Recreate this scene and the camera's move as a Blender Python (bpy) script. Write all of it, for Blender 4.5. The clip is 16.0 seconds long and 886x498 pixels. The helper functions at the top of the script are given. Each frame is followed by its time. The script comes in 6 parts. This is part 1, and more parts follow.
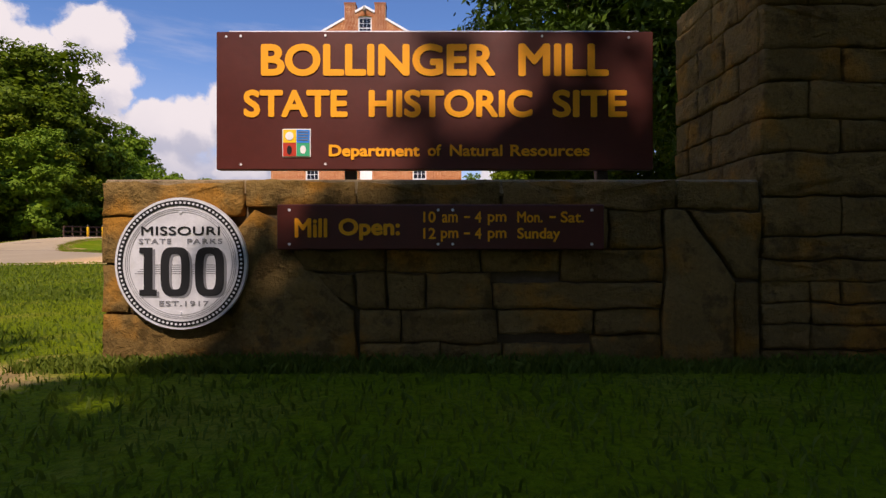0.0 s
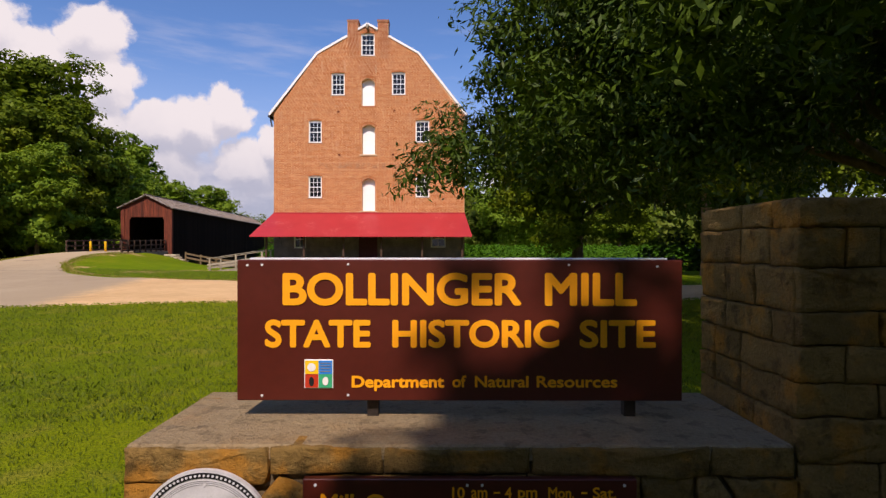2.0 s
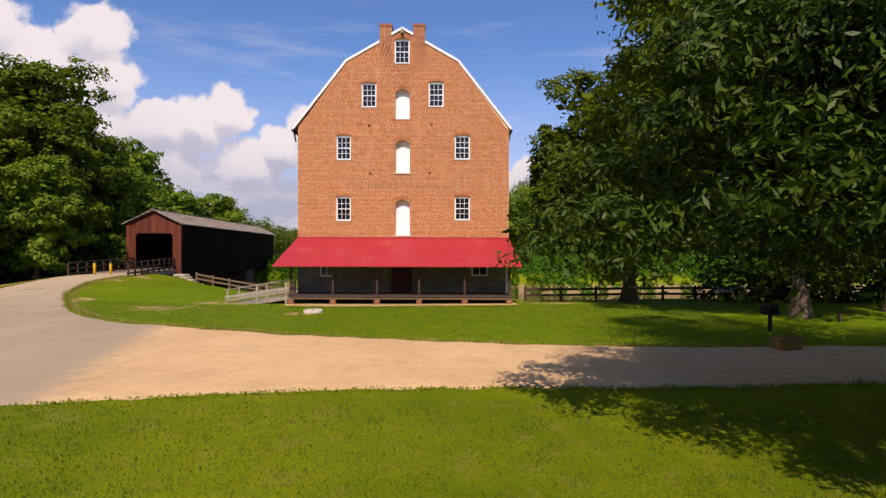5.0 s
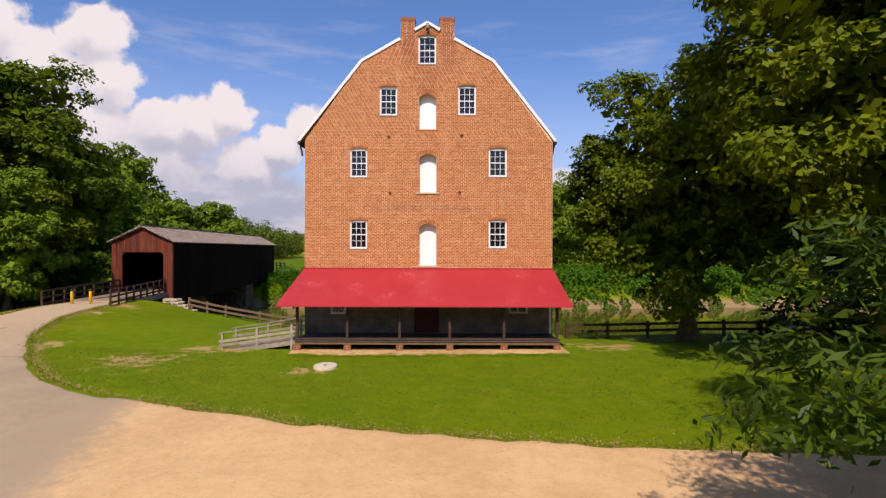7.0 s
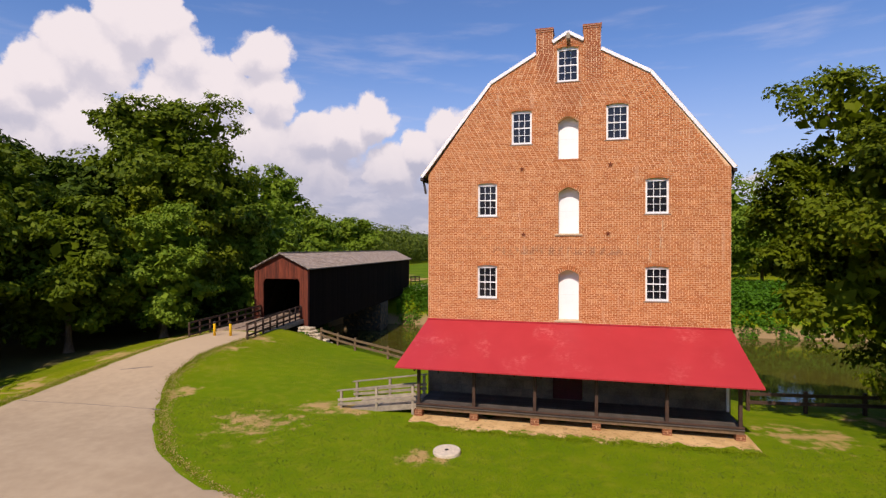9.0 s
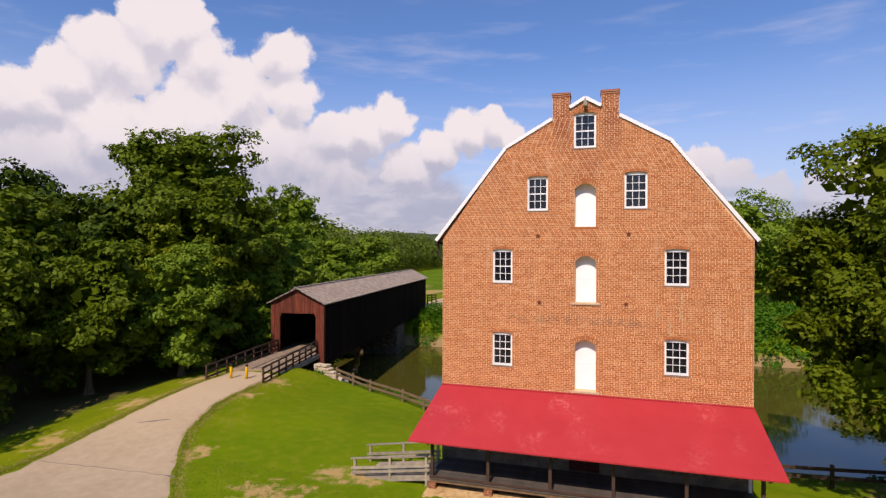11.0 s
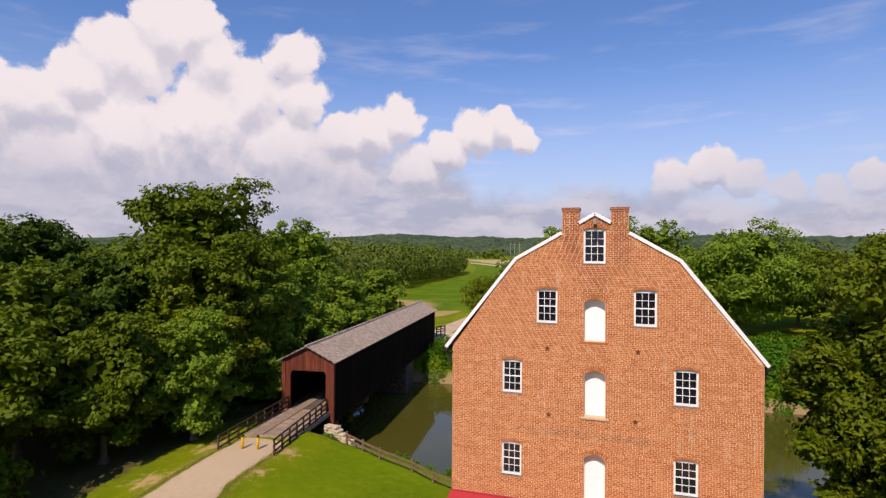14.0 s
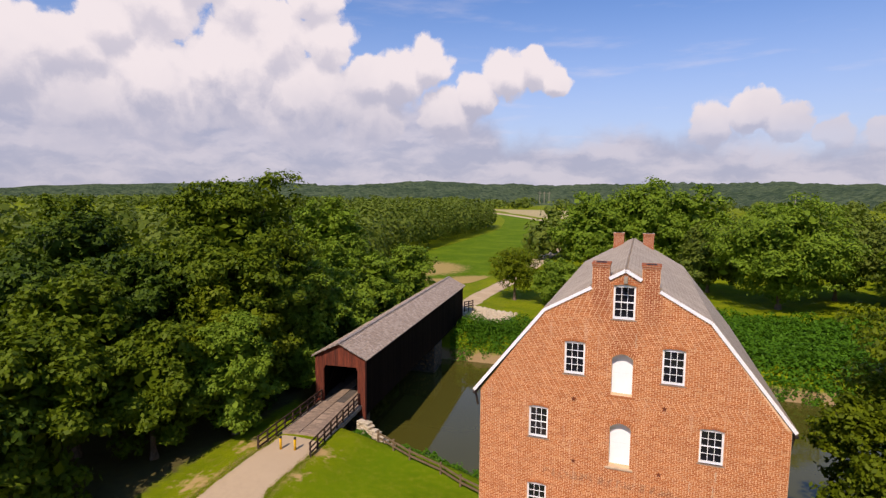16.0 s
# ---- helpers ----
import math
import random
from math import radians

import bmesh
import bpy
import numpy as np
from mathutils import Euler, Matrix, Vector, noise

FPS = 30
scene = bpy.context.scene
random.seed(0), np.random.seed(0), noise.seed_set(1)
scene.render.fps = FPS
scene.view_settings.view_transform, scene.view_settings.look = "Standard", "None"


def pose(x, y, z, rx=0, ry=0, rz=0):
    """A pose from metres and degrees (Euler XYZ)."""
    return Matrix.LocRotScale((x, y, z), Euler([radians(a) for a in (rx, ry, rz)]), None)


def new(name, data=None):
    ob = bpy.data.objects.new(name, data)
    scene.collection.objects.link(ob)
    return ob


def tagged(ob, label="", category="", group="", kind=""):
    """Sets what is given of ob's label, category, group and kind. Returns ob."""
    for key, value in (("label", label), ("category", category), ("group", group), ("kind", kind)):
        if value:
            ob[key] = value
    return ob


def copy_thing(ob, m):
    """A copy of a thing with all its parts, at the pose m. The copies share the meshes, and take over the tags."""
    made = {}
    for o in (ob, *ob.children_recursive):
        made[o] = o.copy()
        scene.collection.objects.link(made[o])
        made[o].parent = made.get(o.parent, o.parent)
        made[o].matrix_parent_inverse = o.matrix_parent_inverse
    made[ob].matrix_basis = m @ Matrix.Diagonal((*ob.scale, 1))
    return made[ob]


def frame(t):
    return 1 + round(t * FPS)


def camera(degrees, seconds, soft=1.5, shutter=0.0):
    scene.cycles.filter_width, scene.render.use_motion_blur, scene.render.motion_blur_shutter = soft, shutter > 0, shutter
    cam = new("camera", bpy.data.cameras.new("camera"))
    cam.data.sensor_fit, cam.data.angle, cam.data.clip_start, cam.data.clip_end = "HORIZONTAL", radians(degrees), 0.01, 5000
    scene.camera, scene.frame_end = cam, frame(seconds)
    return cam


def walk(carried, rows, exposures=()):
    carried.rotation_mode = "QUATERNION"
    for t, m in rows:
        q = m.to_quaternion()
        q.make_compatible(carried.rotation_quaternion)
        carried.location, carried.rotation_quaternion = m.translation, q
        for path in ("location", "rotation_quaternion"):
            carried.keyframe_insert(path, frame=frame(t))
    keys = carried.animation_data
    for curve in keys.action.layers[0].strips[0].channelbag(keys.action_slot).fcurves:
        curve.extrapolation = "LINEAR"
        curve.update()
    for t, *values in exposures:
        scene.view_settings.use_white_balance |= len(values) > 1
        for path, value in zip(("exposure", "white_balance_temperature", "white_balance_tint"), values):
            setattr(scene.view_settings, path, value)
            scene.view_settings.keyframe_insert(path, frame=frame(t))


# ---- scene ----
cam = camera(78.5, 16.0, soft=1.35)
METRES, EYE, TILT, LEAN, TURN = 27.0, 0.6, 0.0, 0.0, 0.0
ROWS = [
    (0.0, 0.0, 0.0, 0.0, 0.0, 0.0, -0.0),
    (0.5, -0.0005, -0.0006, 0.0093, 0.05, -0.02, 0.03),
    (1.0, -0.0013, -0.0008, 0.0194, 0.07, -0.03, -0.0),
    (1.5, -0.0026, 0.0, 0.03, 0.07, 0.02, -0.03),
    (2.0, -0.0042, 0.0018, 0.041, 0.12, 0.01, -0.04),
    (2.5, -0.006, 0.0048, 0.0519, 0.13, -0.01, -0.02),
    (3.0, -0.0097, 0.0162, 0.0614, 0.14, 0.02, -0.07),
    (3.5, -0.0207, 0.0342, 0.0699, 0.2, 0.0, -0.11),
    (4.0, -0.042, 0.0578, 0.08, 0.22, 0.01, -0.16),
    (6.5, -0.1453, 0.2529, 0.1434, 0.21, -0.01, -0.16),
    (7.0, -0.1512, 0.2949, 0.1611, 0.19, -0.0, -0.16),
    (7.5, -0.1553, 0.3328, 0.1804, 1.67, -0.05, -0.11),
    (8.0, -0.1574, 0.369, 0.1999, 8.16, -0.13, -0.08),
    (8.5, -0.1593, 0.4025, 0.2179, 13.03, -0.12, -0.09),
    (9.0, -0.1605, 0.4265, 0.2411, 14.5, -0.12, -0.11),
    (9.5, -0.1606, 0.4368, 0.2664, 15.28, -0.14, -0.14),
    (10.0, -0.16, 0.4399, 0.292, 15.8, -0.17, -0.16),
    (12.5, -0.1572, 0.4305, 0.4253, 16.75, -0.13, -0.33),
    (13.0, -0.1575, 0.4299, 0.4508, 16.86, -0.11, -0.34),
    (13.5, -0.1582, 0.4299, 0.4813, 16.94, -0.11, -0.34),
    (14.0, -0.1592, 0.43, 0.5175, 17.29, -0.12, -0.38),
    (14.5, -0.1599, 0.43, 0.5544, 17.91, -0.84, -0.43),
    (15.0, -0.1607, 0.4306, 0.5944, 18.43, -2.54, -0.46),
    (15.5, -0.162, 0.4313, 0.6375, 19.18, -4.3, -0.5),
    (16.0, -0.1631, 0.4324, 0.6817, 20.28, -5.84, -0.52),
]
walk(cam, [(t, pose(0, 0, EYE, TILT, LEAN, TURN) @ pose(METRES * x, METRES * y, METRES * z, 90 + pitch, roll, yaw)) for t, x, y, z, yaw, pitch, roll in ROWS], exposures=[(0.0, -0.15, 7000, 24), (16.0, -0.15, 7000, 24)])

# ---------------------------------------------------------------- light
# The sun stands behind the first eye, high, a little to its left.
SUN_FROM = Vector((-0.04, -0.70, 0.74)).normalized()
sun_data = bpy.data.lights.new("sun", "SUN")
sun_data.energy, sun_data.angle, sun_data.color = 5.0, radians(0.55), (1.0, 0.93, 0.82)
sun = new("sun", sun_data)
sun.rotation_euler = SUN_FROM.to_track_quat("Z", "Y").to_euler()



# ---------------------------------------------------------------- node helpers
class Tree:
    """A small writer of node trees."""

    def __init__(self, tree):
        self.t = tree

    def n(self, kind, **inputs):
        node = self.t.nodes.new(kind)
        for key, value in inputs.items():
            self.put(node, key.replace("_", " "), value)
        return node

    def put(self, node, key, value):
        socket = node.inputs[int(key)] if key.isdigit() else node.inputs[key]
        if isinstance(value, bpy.types.NodeSocket):
            self.t.links.new(value, socket)
        else:
            socket.default_value = value

    def math(self, op, a, b=0.0, c=0.0, clamp=False):
        node = self.t.nodes.new("ShaderNodeMath")
        node.operation, node.use_clamp = op, clamp
        for i, v in enumerate((a, b, c)):
            self.put(node, str(i), v)
        return node.outputs[0]

    def vec(self, op, a, b=(0, 0, 0), out=0):
        node = self.t.nodes.new("ShaderNodeVectorMath")
        node.operation = op
        self.put(node, "0", a)
        if op == "SCALE":
            self.put(node, "Scale", b)
        else:
            self.put(node, "1", b)
        return node.outputs[out]

    def mix(self, fac, a, b, blend="MIX"):
        node = self.t.nodes.new("ShaderNodeMix")
        node.data_type, node.blend_type = "RGBA", blend
        self.put(node, "0", fac)
        for key, v in (("6", a), ("7", b)):
            self.put(node, key, (*v, 1.0) if isinstance(v, tuple) and len(v) == 3 else v)
        return node.outputs[2]

    def noise(self, scale, detail=3.0, rough=0.55, vector=None, out="Fac"):
        node = self.t.nodes.new("ShaderNodeTexNoise")
        self.put(node, "Scale", scale)
        self.put(node, "Detail", detail)
        self.put(node, "Roughness", rough)
        if vector is not None:
            self.put(node, "Vector", vector)
        return node.outputs[out]

    def ramp(self, fac, lo, hi):
        node = self.t.nodes.new("ShaderNodeMapRange")
        node.interpolation_type = "SMOOTHSTEP"
        self.put(node, "Value", fac)
        self.put(node, "From Min", lo)
        self.put(node, "From Max", hi)
        return node.outputs[0]


# ---------------------------------------------------------------- sky with fair-weather clouds
world = bpy.data.worlds.new("world")
scene.world = world
world.use_nodes = True
w = Tree(world.node_tree)
world.node_tree.nodes.clear()
sky = w.n("ShaderNodeTexSky")
sky.sky_type, sky.sun_disc = "NISHITA", False
sky.sun_elevation, sky.sun_rotation = math.asin(SUN_FROM.z), math.atan2(SUN_FROM.x, SUN_FROM.y)
sky.air_density, sky.dust_density, sky.ozone_density = 1.0, 0.6, 2.2
SKY_STRENGTH = 0.125
# Cloud heaps: degrees to the left of straight ahead, degrees up, size in degrees.
HEAPS = [
    (53.9, 11.7, 3.4), (51.4, 14.0, 3.4), (47.2, 16.6, 4.2), (44.7, 19.3, 3.6), (42.0, 19.8, 3.2), (40.2, 17.6, 3.2), (36.7, 14.4, 3.9), (33.0, 18.4, 2.6), (32.0, 14.5, 3.1),
    (27.8, 11.5, 2.9), (24.6, 11.9, 2.7), (21.6, 13.1, 2.7), (34.5, 9.4, 5.3), (41.2, 11.6, 5.9), (48.2, 9.9, 5.8), (53.9, 7.3, 4.5), (58.9, 10.3, 5.2), (63.5, 9.9, 6.1),
    (68.3, 7.5, 7.0), (14.2, 11.7, 2.7), (11.2, 12.4, 2.2), (8.6, 11.4, 1.7), (17.2, 9.7, 2.4), (20.1, 8.2, 3.0), (27.8, 7.5, 3.5), (-5.5, 6.8, 2.0), (-9.0, 7.5, 2.0),
    (-11.8, 6.1, 1.9), (-15.0, 5.4, 1.6), (-17.9, 5.0, 1.6), (-21.0, 5.7, 1.7), (-24.2, 5.3, 2.2), (-28.6, 4.8, 2.9), (78, 12, 10), (-52, 10, 7), (-75, 14, 9),
    (100, 16, 12),
]
way = w.n("ShaderNodeTexCoord").outputs["Generated"]
warp = w.vec("SUBTRACT", w.noise(9.0, 5.0, 0.55, way, "Color"), (0.5, 0.5, 0.5))
warp_fine = w.vec("SUBTRACT", w.noise(33.0, 4.0, 0.6, way, "Color"), (0.5, 0.5, 0.5))
bent = w.vec("ADD", w.vec("ADD", way, w.vec("SCALE", warp, 0.05)), w.vec("SCALE", warp_fine, 0.018))


def billows(at, scale):
    """Rounded puffs: 1 in the middle of a puff, 0 between puffs."""
    node = w.n("ShaderNodeTexVoronoi", Vector=at, Scale=scale)
    node.feature = "SMOOTH_F1"
    w.put(node, "Smoothness", 0.35)
    return w.math("SUBTRACT", 1.0, w.math("MULTIPLY", node.outputs["Distance"], 1.5))


def heaps(at, shift):
    """How deep a direction lies in the nearest heap: 1 at its middle, 0 at its edge, ruffled by puffs of two sizes."""
    deep = -1.0
    for left, up, size in HEAPS:
        a, e = radians(left), radians(up + shift)
        mid = (-math.sin(a) * math.cos(e), math.cos(a) * math.cos(e), math.sin(e))
        far = w.vec("DISTANCE", at, mid, out=1)
        deep = w.math("MAXIMUM", w.math("SUBTRACT", 1.0, w.math("DIVIDE", far, radians(size))), deep)
    moved = w.vec("ADD", at, (0.0, 0.0, -radians(shift)))
    puffs = w.math("ADD", w.math("MULTIPLY", billows(moved, 17.0), 0.30), w.math("MULTIPLY", billows(moved, 41.0), 0.24))
    ragged = w.math("MULTIPLY", w.math("SUBTRACT", w.noise(11.0, 8.0, 0.62, moved), 0.5), 1.25)
    return w.math("ADD", deep, w.math("ADD", ragged, w.math("MULTIPLY", w.math("SUBTRACT", puffs, 0.12), 0.62)))


deep = heaps(bent, 0.0)
lower = heaps(bent, -1.6)
body = w.ramp(deep, -0.06, 0.17)
height = w.n("ShaderNodeSeparateXYZ", Vector=way).outputs["Z"]
lit = w.ramp(w.math("SUBTRACT", deep, lower), -0.50, 0.26)
# thick, shaded undersides
lit = w.math("MULTIPLY", lit, w.math("ADD", 0.42, w.math("MULTIPLY", w.ramp(w.math("ADD", height, w.math("MULTIPLY", w.math("SUBTRACT", w.noise(5.0, 4.0, 0.6, bent), 0.5), 0.22)), 0.09, 0.21), 0.58)), clamp=True)
white = w.mix(lit, w.mix(w.ramp(height, 0.12, 0.25), (0.48, 0.54, 0.675), (0.66, 0.695, 0.785)), (0.90, 0.91, 0.935))
streak = w.n("ShaderNodeMapping", Vector=way, Scale=(2.2, 2.2, 13.0)).outputs[0]
veil = w.math("MULTIPLY", w.ramp(w.noise(2.4, 6.0, 0.55, streak), 0.52, 0.80), 0.50)
veil = w.math("MULTIPLY", veil, w.ramp(height, 0.62, 0.05))
# a long low bank of cloud lies all along the horizon
toward_left = w.math("MULTIPLY", w.n("ShaderNodeSeparateXYZ", Vector=way).outputs["X"], -1.0)
bank_edge = w.math("ADD", w.math("ADD", 0.095, w.math("MULTIPLY", w.ramp(toward_left, 0.02, 0.55), 0.105)), w.math("MULTIPLY", w.math("SUBTRACT", w.noise(5.0, 5.0, 0.6, bent), 0.5), 0.16))
bank = w.math("MULTIPLY", w.ramp(w.math("SUBTRACT", bank_edge, height), -0.02, 0.04), 0.86)
bank_tone = w.mix(w.ramp(w.noise(7.0, 5.0, 0.55, w.n("ShaderNodeMapping", Vector=bent, Scale=(1, 1, 3.2)).outputs[0]), 0.38, 0.62), (0.42, 0.475, 0.615), (0.64, 0.665, 0.75))
haze = w.math("MULTIPLY", w.ramp(height, 0.36, 0.0), 0.70)
clear = w.vec("SCALE", w.mix(1.0, sky.outputs[0], (0.66, 0.98, 1.34), "MULTIPLY"), SKY_STRENGTH)
air = w.mix(haze, clear, (0.60, 0.68, 0.84))
air = w.mix(veil, air, (0.80, 0.83, 0.92))
air = w.mix(bank, air, bank_tone)
cover = w.math("MULTIPLY", body, w.math("ADD", 0.15, w.math("MULTIPLY", w.ramp(height, 0.02, 0.14), 0.85)))
both = w.mix(cover, air, white)
background = w.n("ShaderNodeBackground", Color=both, Strength=1.0)
w.t.links.new(background.outputs[0], w.n("ShaderNodeOutputWorld").inputs[0])


# ---------------------------------------------------------------- materials
def material(name, rough=0.8, metal=0.0, spec=0.4):
    m = bpy.data.materials.new(name)
    m.use_nodes = True
    t = Tree(m.node_tree)
    b = m.node_tree.nodes["Principled BSDF"]
    b.inputs["Roughness"].default_value, b.inputs["Metallic"].default_value = rough, metal
    b.inputs["Specular IOR Level"].default_value = spec
    return m, t, b


def place(t):
    return t.n("ShaderNodeTexCoord").outputs["Object"]


def world_place(t):
    return t.n("ShaderNodeNewGeometry").outputs["Position"]


def bump(t, b, height, strength=0.3, distance=0.02):
    node = t.n("ShaderNodeBump", Height=height, Strength=strength, Distance=distance)
    t.put(b, "Normal", node.outputs[0])


def plain(name, colour, rough=0.7, metal=0.0, vary=0.25, scale=6.0, relief=0.2, spec=0.4, piece=0.0, stretch=(1, 1, 1)):
    """A painted, sawn or worn surface: two sizes of noise on one colour, and a fine relief."""
    m, t, b = material(name, rough, metal, spec)
    at = t.n("ShaderNodeMapping", Vector=place(t), Scale=stretch).outputs[0]
    coarse, fine = t.noise(scale, 4.0, 0.6, at), t.noise(scale * 9, 3.0, 0.6, at)
    dark = tuple(c * (1 - vary) for c in colour)
    light = tuple(min(1.0, c * (1 + vary)) for c in colour)
    shade = t.mix(t.ramp(t.math("ADD", t.math("MULTIPLY", coarse, 0.65), t.math("MULTIPLY", fine, 0.35)), 0.3, 0.7), dark, light)
    if piece:
        tone = t.math("ADD", 1.0 - piece, t.math("MULTIPLY", t.n("ShaderNodeObjectInfo").outputs["Random"], 2 * piece))
        shade = t.vec("SCALE", shade, tone)
    t.put(b, "Base Color", shade)
    t.put(b, "Roughness", t.math("ADD", rough - 0.08, t.math("MULTIPLY", coarse, 0.16), clamp=True))
    if relief:
        bump(t, b, fine, relief, 0.01)
    return m


def leaf_material(name, dark, light, through_light=0.26, rough=0.6, spec=0.12):
    m, t, b = material(name, rough, 0.0, spec)
    one = t.n("ShaderNodeNewGeometry").outputs["Random Per Island"]
    drift = t.noise(0.45, 2.0, 0.5, place(t))
    colour = t.mix(t.math("ADD", t.math("MULTIPLY", one, 0.55), t.math("MULTIPLY", drift, 0.5), clamp=True), dark, light)
    t.put(b, "Base Color", colour)
    thin = t.n("ShaderNodeBsdfTranslucent", Color=t.mix(1.0, colour, (1.25, 1.30, 0.55), "MULTIPLY"))
    both = t.n("ShaderNodeMixShader", Fac=through_light)
    t.t.links.new(b.outputs[0], both.inputs[1])
    t.t.links.new(thin.outputs[0], both.inputs[2])
    t.t.links.new(both.outputs[0], m.node_tree.nodes["Material Output"].inputs[0])
    return m


def grass_material():
    m, t, b = material("grass", 0.85, 0.0, 0.05)
    at = world_place(t)
    broad, mid, fine = t.noise(0.22, 4.0, 0.6, at), t.noise(1.7, 4.0, 0.6, at), t.noise(34.0, 3.0, 0.7, at)
    colour = t.mix(t.ramp(broad, 0.35, 0.68), (0.136, 0.188, 0.003), (0.216, 0.252, 0.004))
    colour = t.mix(t.math("MULTIPLY", t.ramp(mid, 0.5, 0.72), 0.65), colour, (0.260, 0.235, 0.030))
    colour = t.mix(t.math("MULTIPLY", t.ramp(fine, 0.42, 0.7), 0.75), colour, (0.062, 0.100, 0.002))
    # the watered lawn round the mill is greener
    along = t.n("ShaderNodeSeparateXYZ", Vector=at).outputs[1]
    near_mill = t.math("MULTIPLY", t.math("MULTIPLY", t.ramp(along, 17.0, 23.0), t.ramp(along, 60.0, 48.0)), t.ramp(t.n("ShaderNodeSeparateXYZ", Vector=at).outputs[0], -25.0, -20.0))
    colour = t.mix(t.math("MULTIPLY", near_mill, 0.65), colour, t.mix(t.ramp(t.math("ADD", t.math("MULTIPLY", fine, 0.4), t.math("MULTIPLY", mid, 0.6)), 0.36, 0.66), (0.095, 0.190, 0.002), (0.165, 0.235, 0.004)))
    # bare soil worn through near the ramp and along the road's bend
    for (x, y), size in (((-16.2, 29.6), 2.6), ((-13.6, 32.2), 1.6), ((3.5, 33.6), 2.6), ((-21.8, 32.2), 1.3), ((-24.2, 39.0), 1.2), ((-24.5, 42.2), 1.9), ((-29.4, 41.5), 2.6), ((-29.6, 36.5), 2.2), ((-29.8, 31.5), 1.8), ((-9.6, 28.2), 1.0), ((7.2, 37.0), 2.2), ((-15.2, 32.3), 1.5), ((-17.4, 30.0), 1.2), ((-15.3, 30.3), 1.2), ((-8.7, 28.4), 0.9), ((-1.65, 1.95), 0.7), ((-50.0, 112.0), 9.0), ((-38.5, 97.0), 4.0)):
        near = t.math("SUBTRACT", 1.0, t.math("DIVIDE", t.vec("DISTANCE", t.vec("MULTIPLY", at, (1, 1, 0)), (x, y, 0), out=1), size), clamp=True)
        worn = t.ramp(t.math("ADD", t.math("MULTIPLY", near, 0.30), t.math("ADD", t.math("MULTIPLY", mid, 0.8), t.math("MULTIPLY", fine, 0.2))), 0.62, 0.80)
        colour = t.mix(t.math("MULTIPLY", worn, t.ramp(near, 0.0, 0.2)), colour, (0.46, 0.31, 0.12))
    # leaf litter under the riverside wood, brown soil along the water's edge
    axis = t.n("ShaderNodeSeparateXYZ", Vector=at)
    wood = t.math("MULTIPLY", t.ramp(t.math("ADD", axis.outputs["X"], t.math("MULTIPLY", mid, 2.5)), -30.6, -31.8), t.ramp(axis.outputs["Y"], 22.0, 30.0))
    wood = t.math("MULTIPLY", wood, t.ramp(axis.outputs["X"], -120.0, -100.0))
    colour = t.mix(t.math("MULTIPLY", wood, t.math("SUBTRACT", 1.0, t.ramp(axis.outputs["Y"], 88.0, 95.0))), colour, t.mix(mid, (0.075, 0.055, 0.025), (0.12, 0.11, 0.035)))
    shore = t.ramp(t.math("ADD", axis.outputs["Z"], t.math("MULTIPLY", mid, 1.2)), -0.6, -1.3)
    colour = t.mix(shore, colour, t.mix(fine, (0.20, 0.13, 0.06), (0.36, 0.25, 0.12)))
    t.put(b, "Base Color", colour)
    bump(t, b, t.math("ADD", fine, t.math("MULTIPLY", mid, 1.5)), 0.7, 0.05)
    return m


def ground_cover(name, low, high, grain, relief, rough=0.95, fleck=None, dust=None):
    m, t, b = material(name, rough, 0.0, 0.2)
    at = world_place(t)
    broad, mid, fine = t.noise(0.35, 4.0, 0.6, at), t.noise(2.6, 4.0, 0.6, at), t.noise(grain, 3.0, 0.7, at)
    colour = t.mix(t.ramp(t.math("ADD", t.math("MULTIPLY", broad, 0.6), t.math("MULTIPLY", mid, 0.4)), 0.35, 0.65), low, high)
    if fleck:
        colour = t.mix(t.math("MULTIPLY", t.ramp(fine, 0.55, 0.75), 0.6), colour, fleck)
    if dust:
        # tan gravel dust carried onto the far end of the lane
        along = t.math("ADD", t.n("ShaderNodeSeparateXYZ", Vector=at).outputs[1], t.math("MULTIPLY", t.math("SUBTRACT", mid, 0.5), 9.0))
        colour = t.mix(t.math("MULTIPLY", t.ramp(along, *dust), 0.75), colour, t.mix(fine, (0.44, 0.32, 0.19), (0.56, 0.42, 0.26)))
    t.put(b, "Base Color", colour)
    bump(t, b, t.math("ADD", fine, mid), relief, 0.02)
    return m


def canopy_material(name, dark, light):
    """Forest seen from far off: crowns a dozen metres wide."""
    m, t, b = material(name, 0.95, 0.0, 0.1)
    at = world_place(t)
    crowns, stands = t.noise(0.075, 3.0, 0.55, at), t.noise(0.009, 4.0, 0.6, at)
    colour = t.mix(t.ramp(t.math("ADD", t.math("MULTIPLY", crowns, 0.7), t.math("MULTIPLY", stands, 0.3)), 0.38, 0.62), dark, light)
    t.put(b, "Base Color", colour)
    bump(t, b, crowns, 1.0, 9.0)
    return m


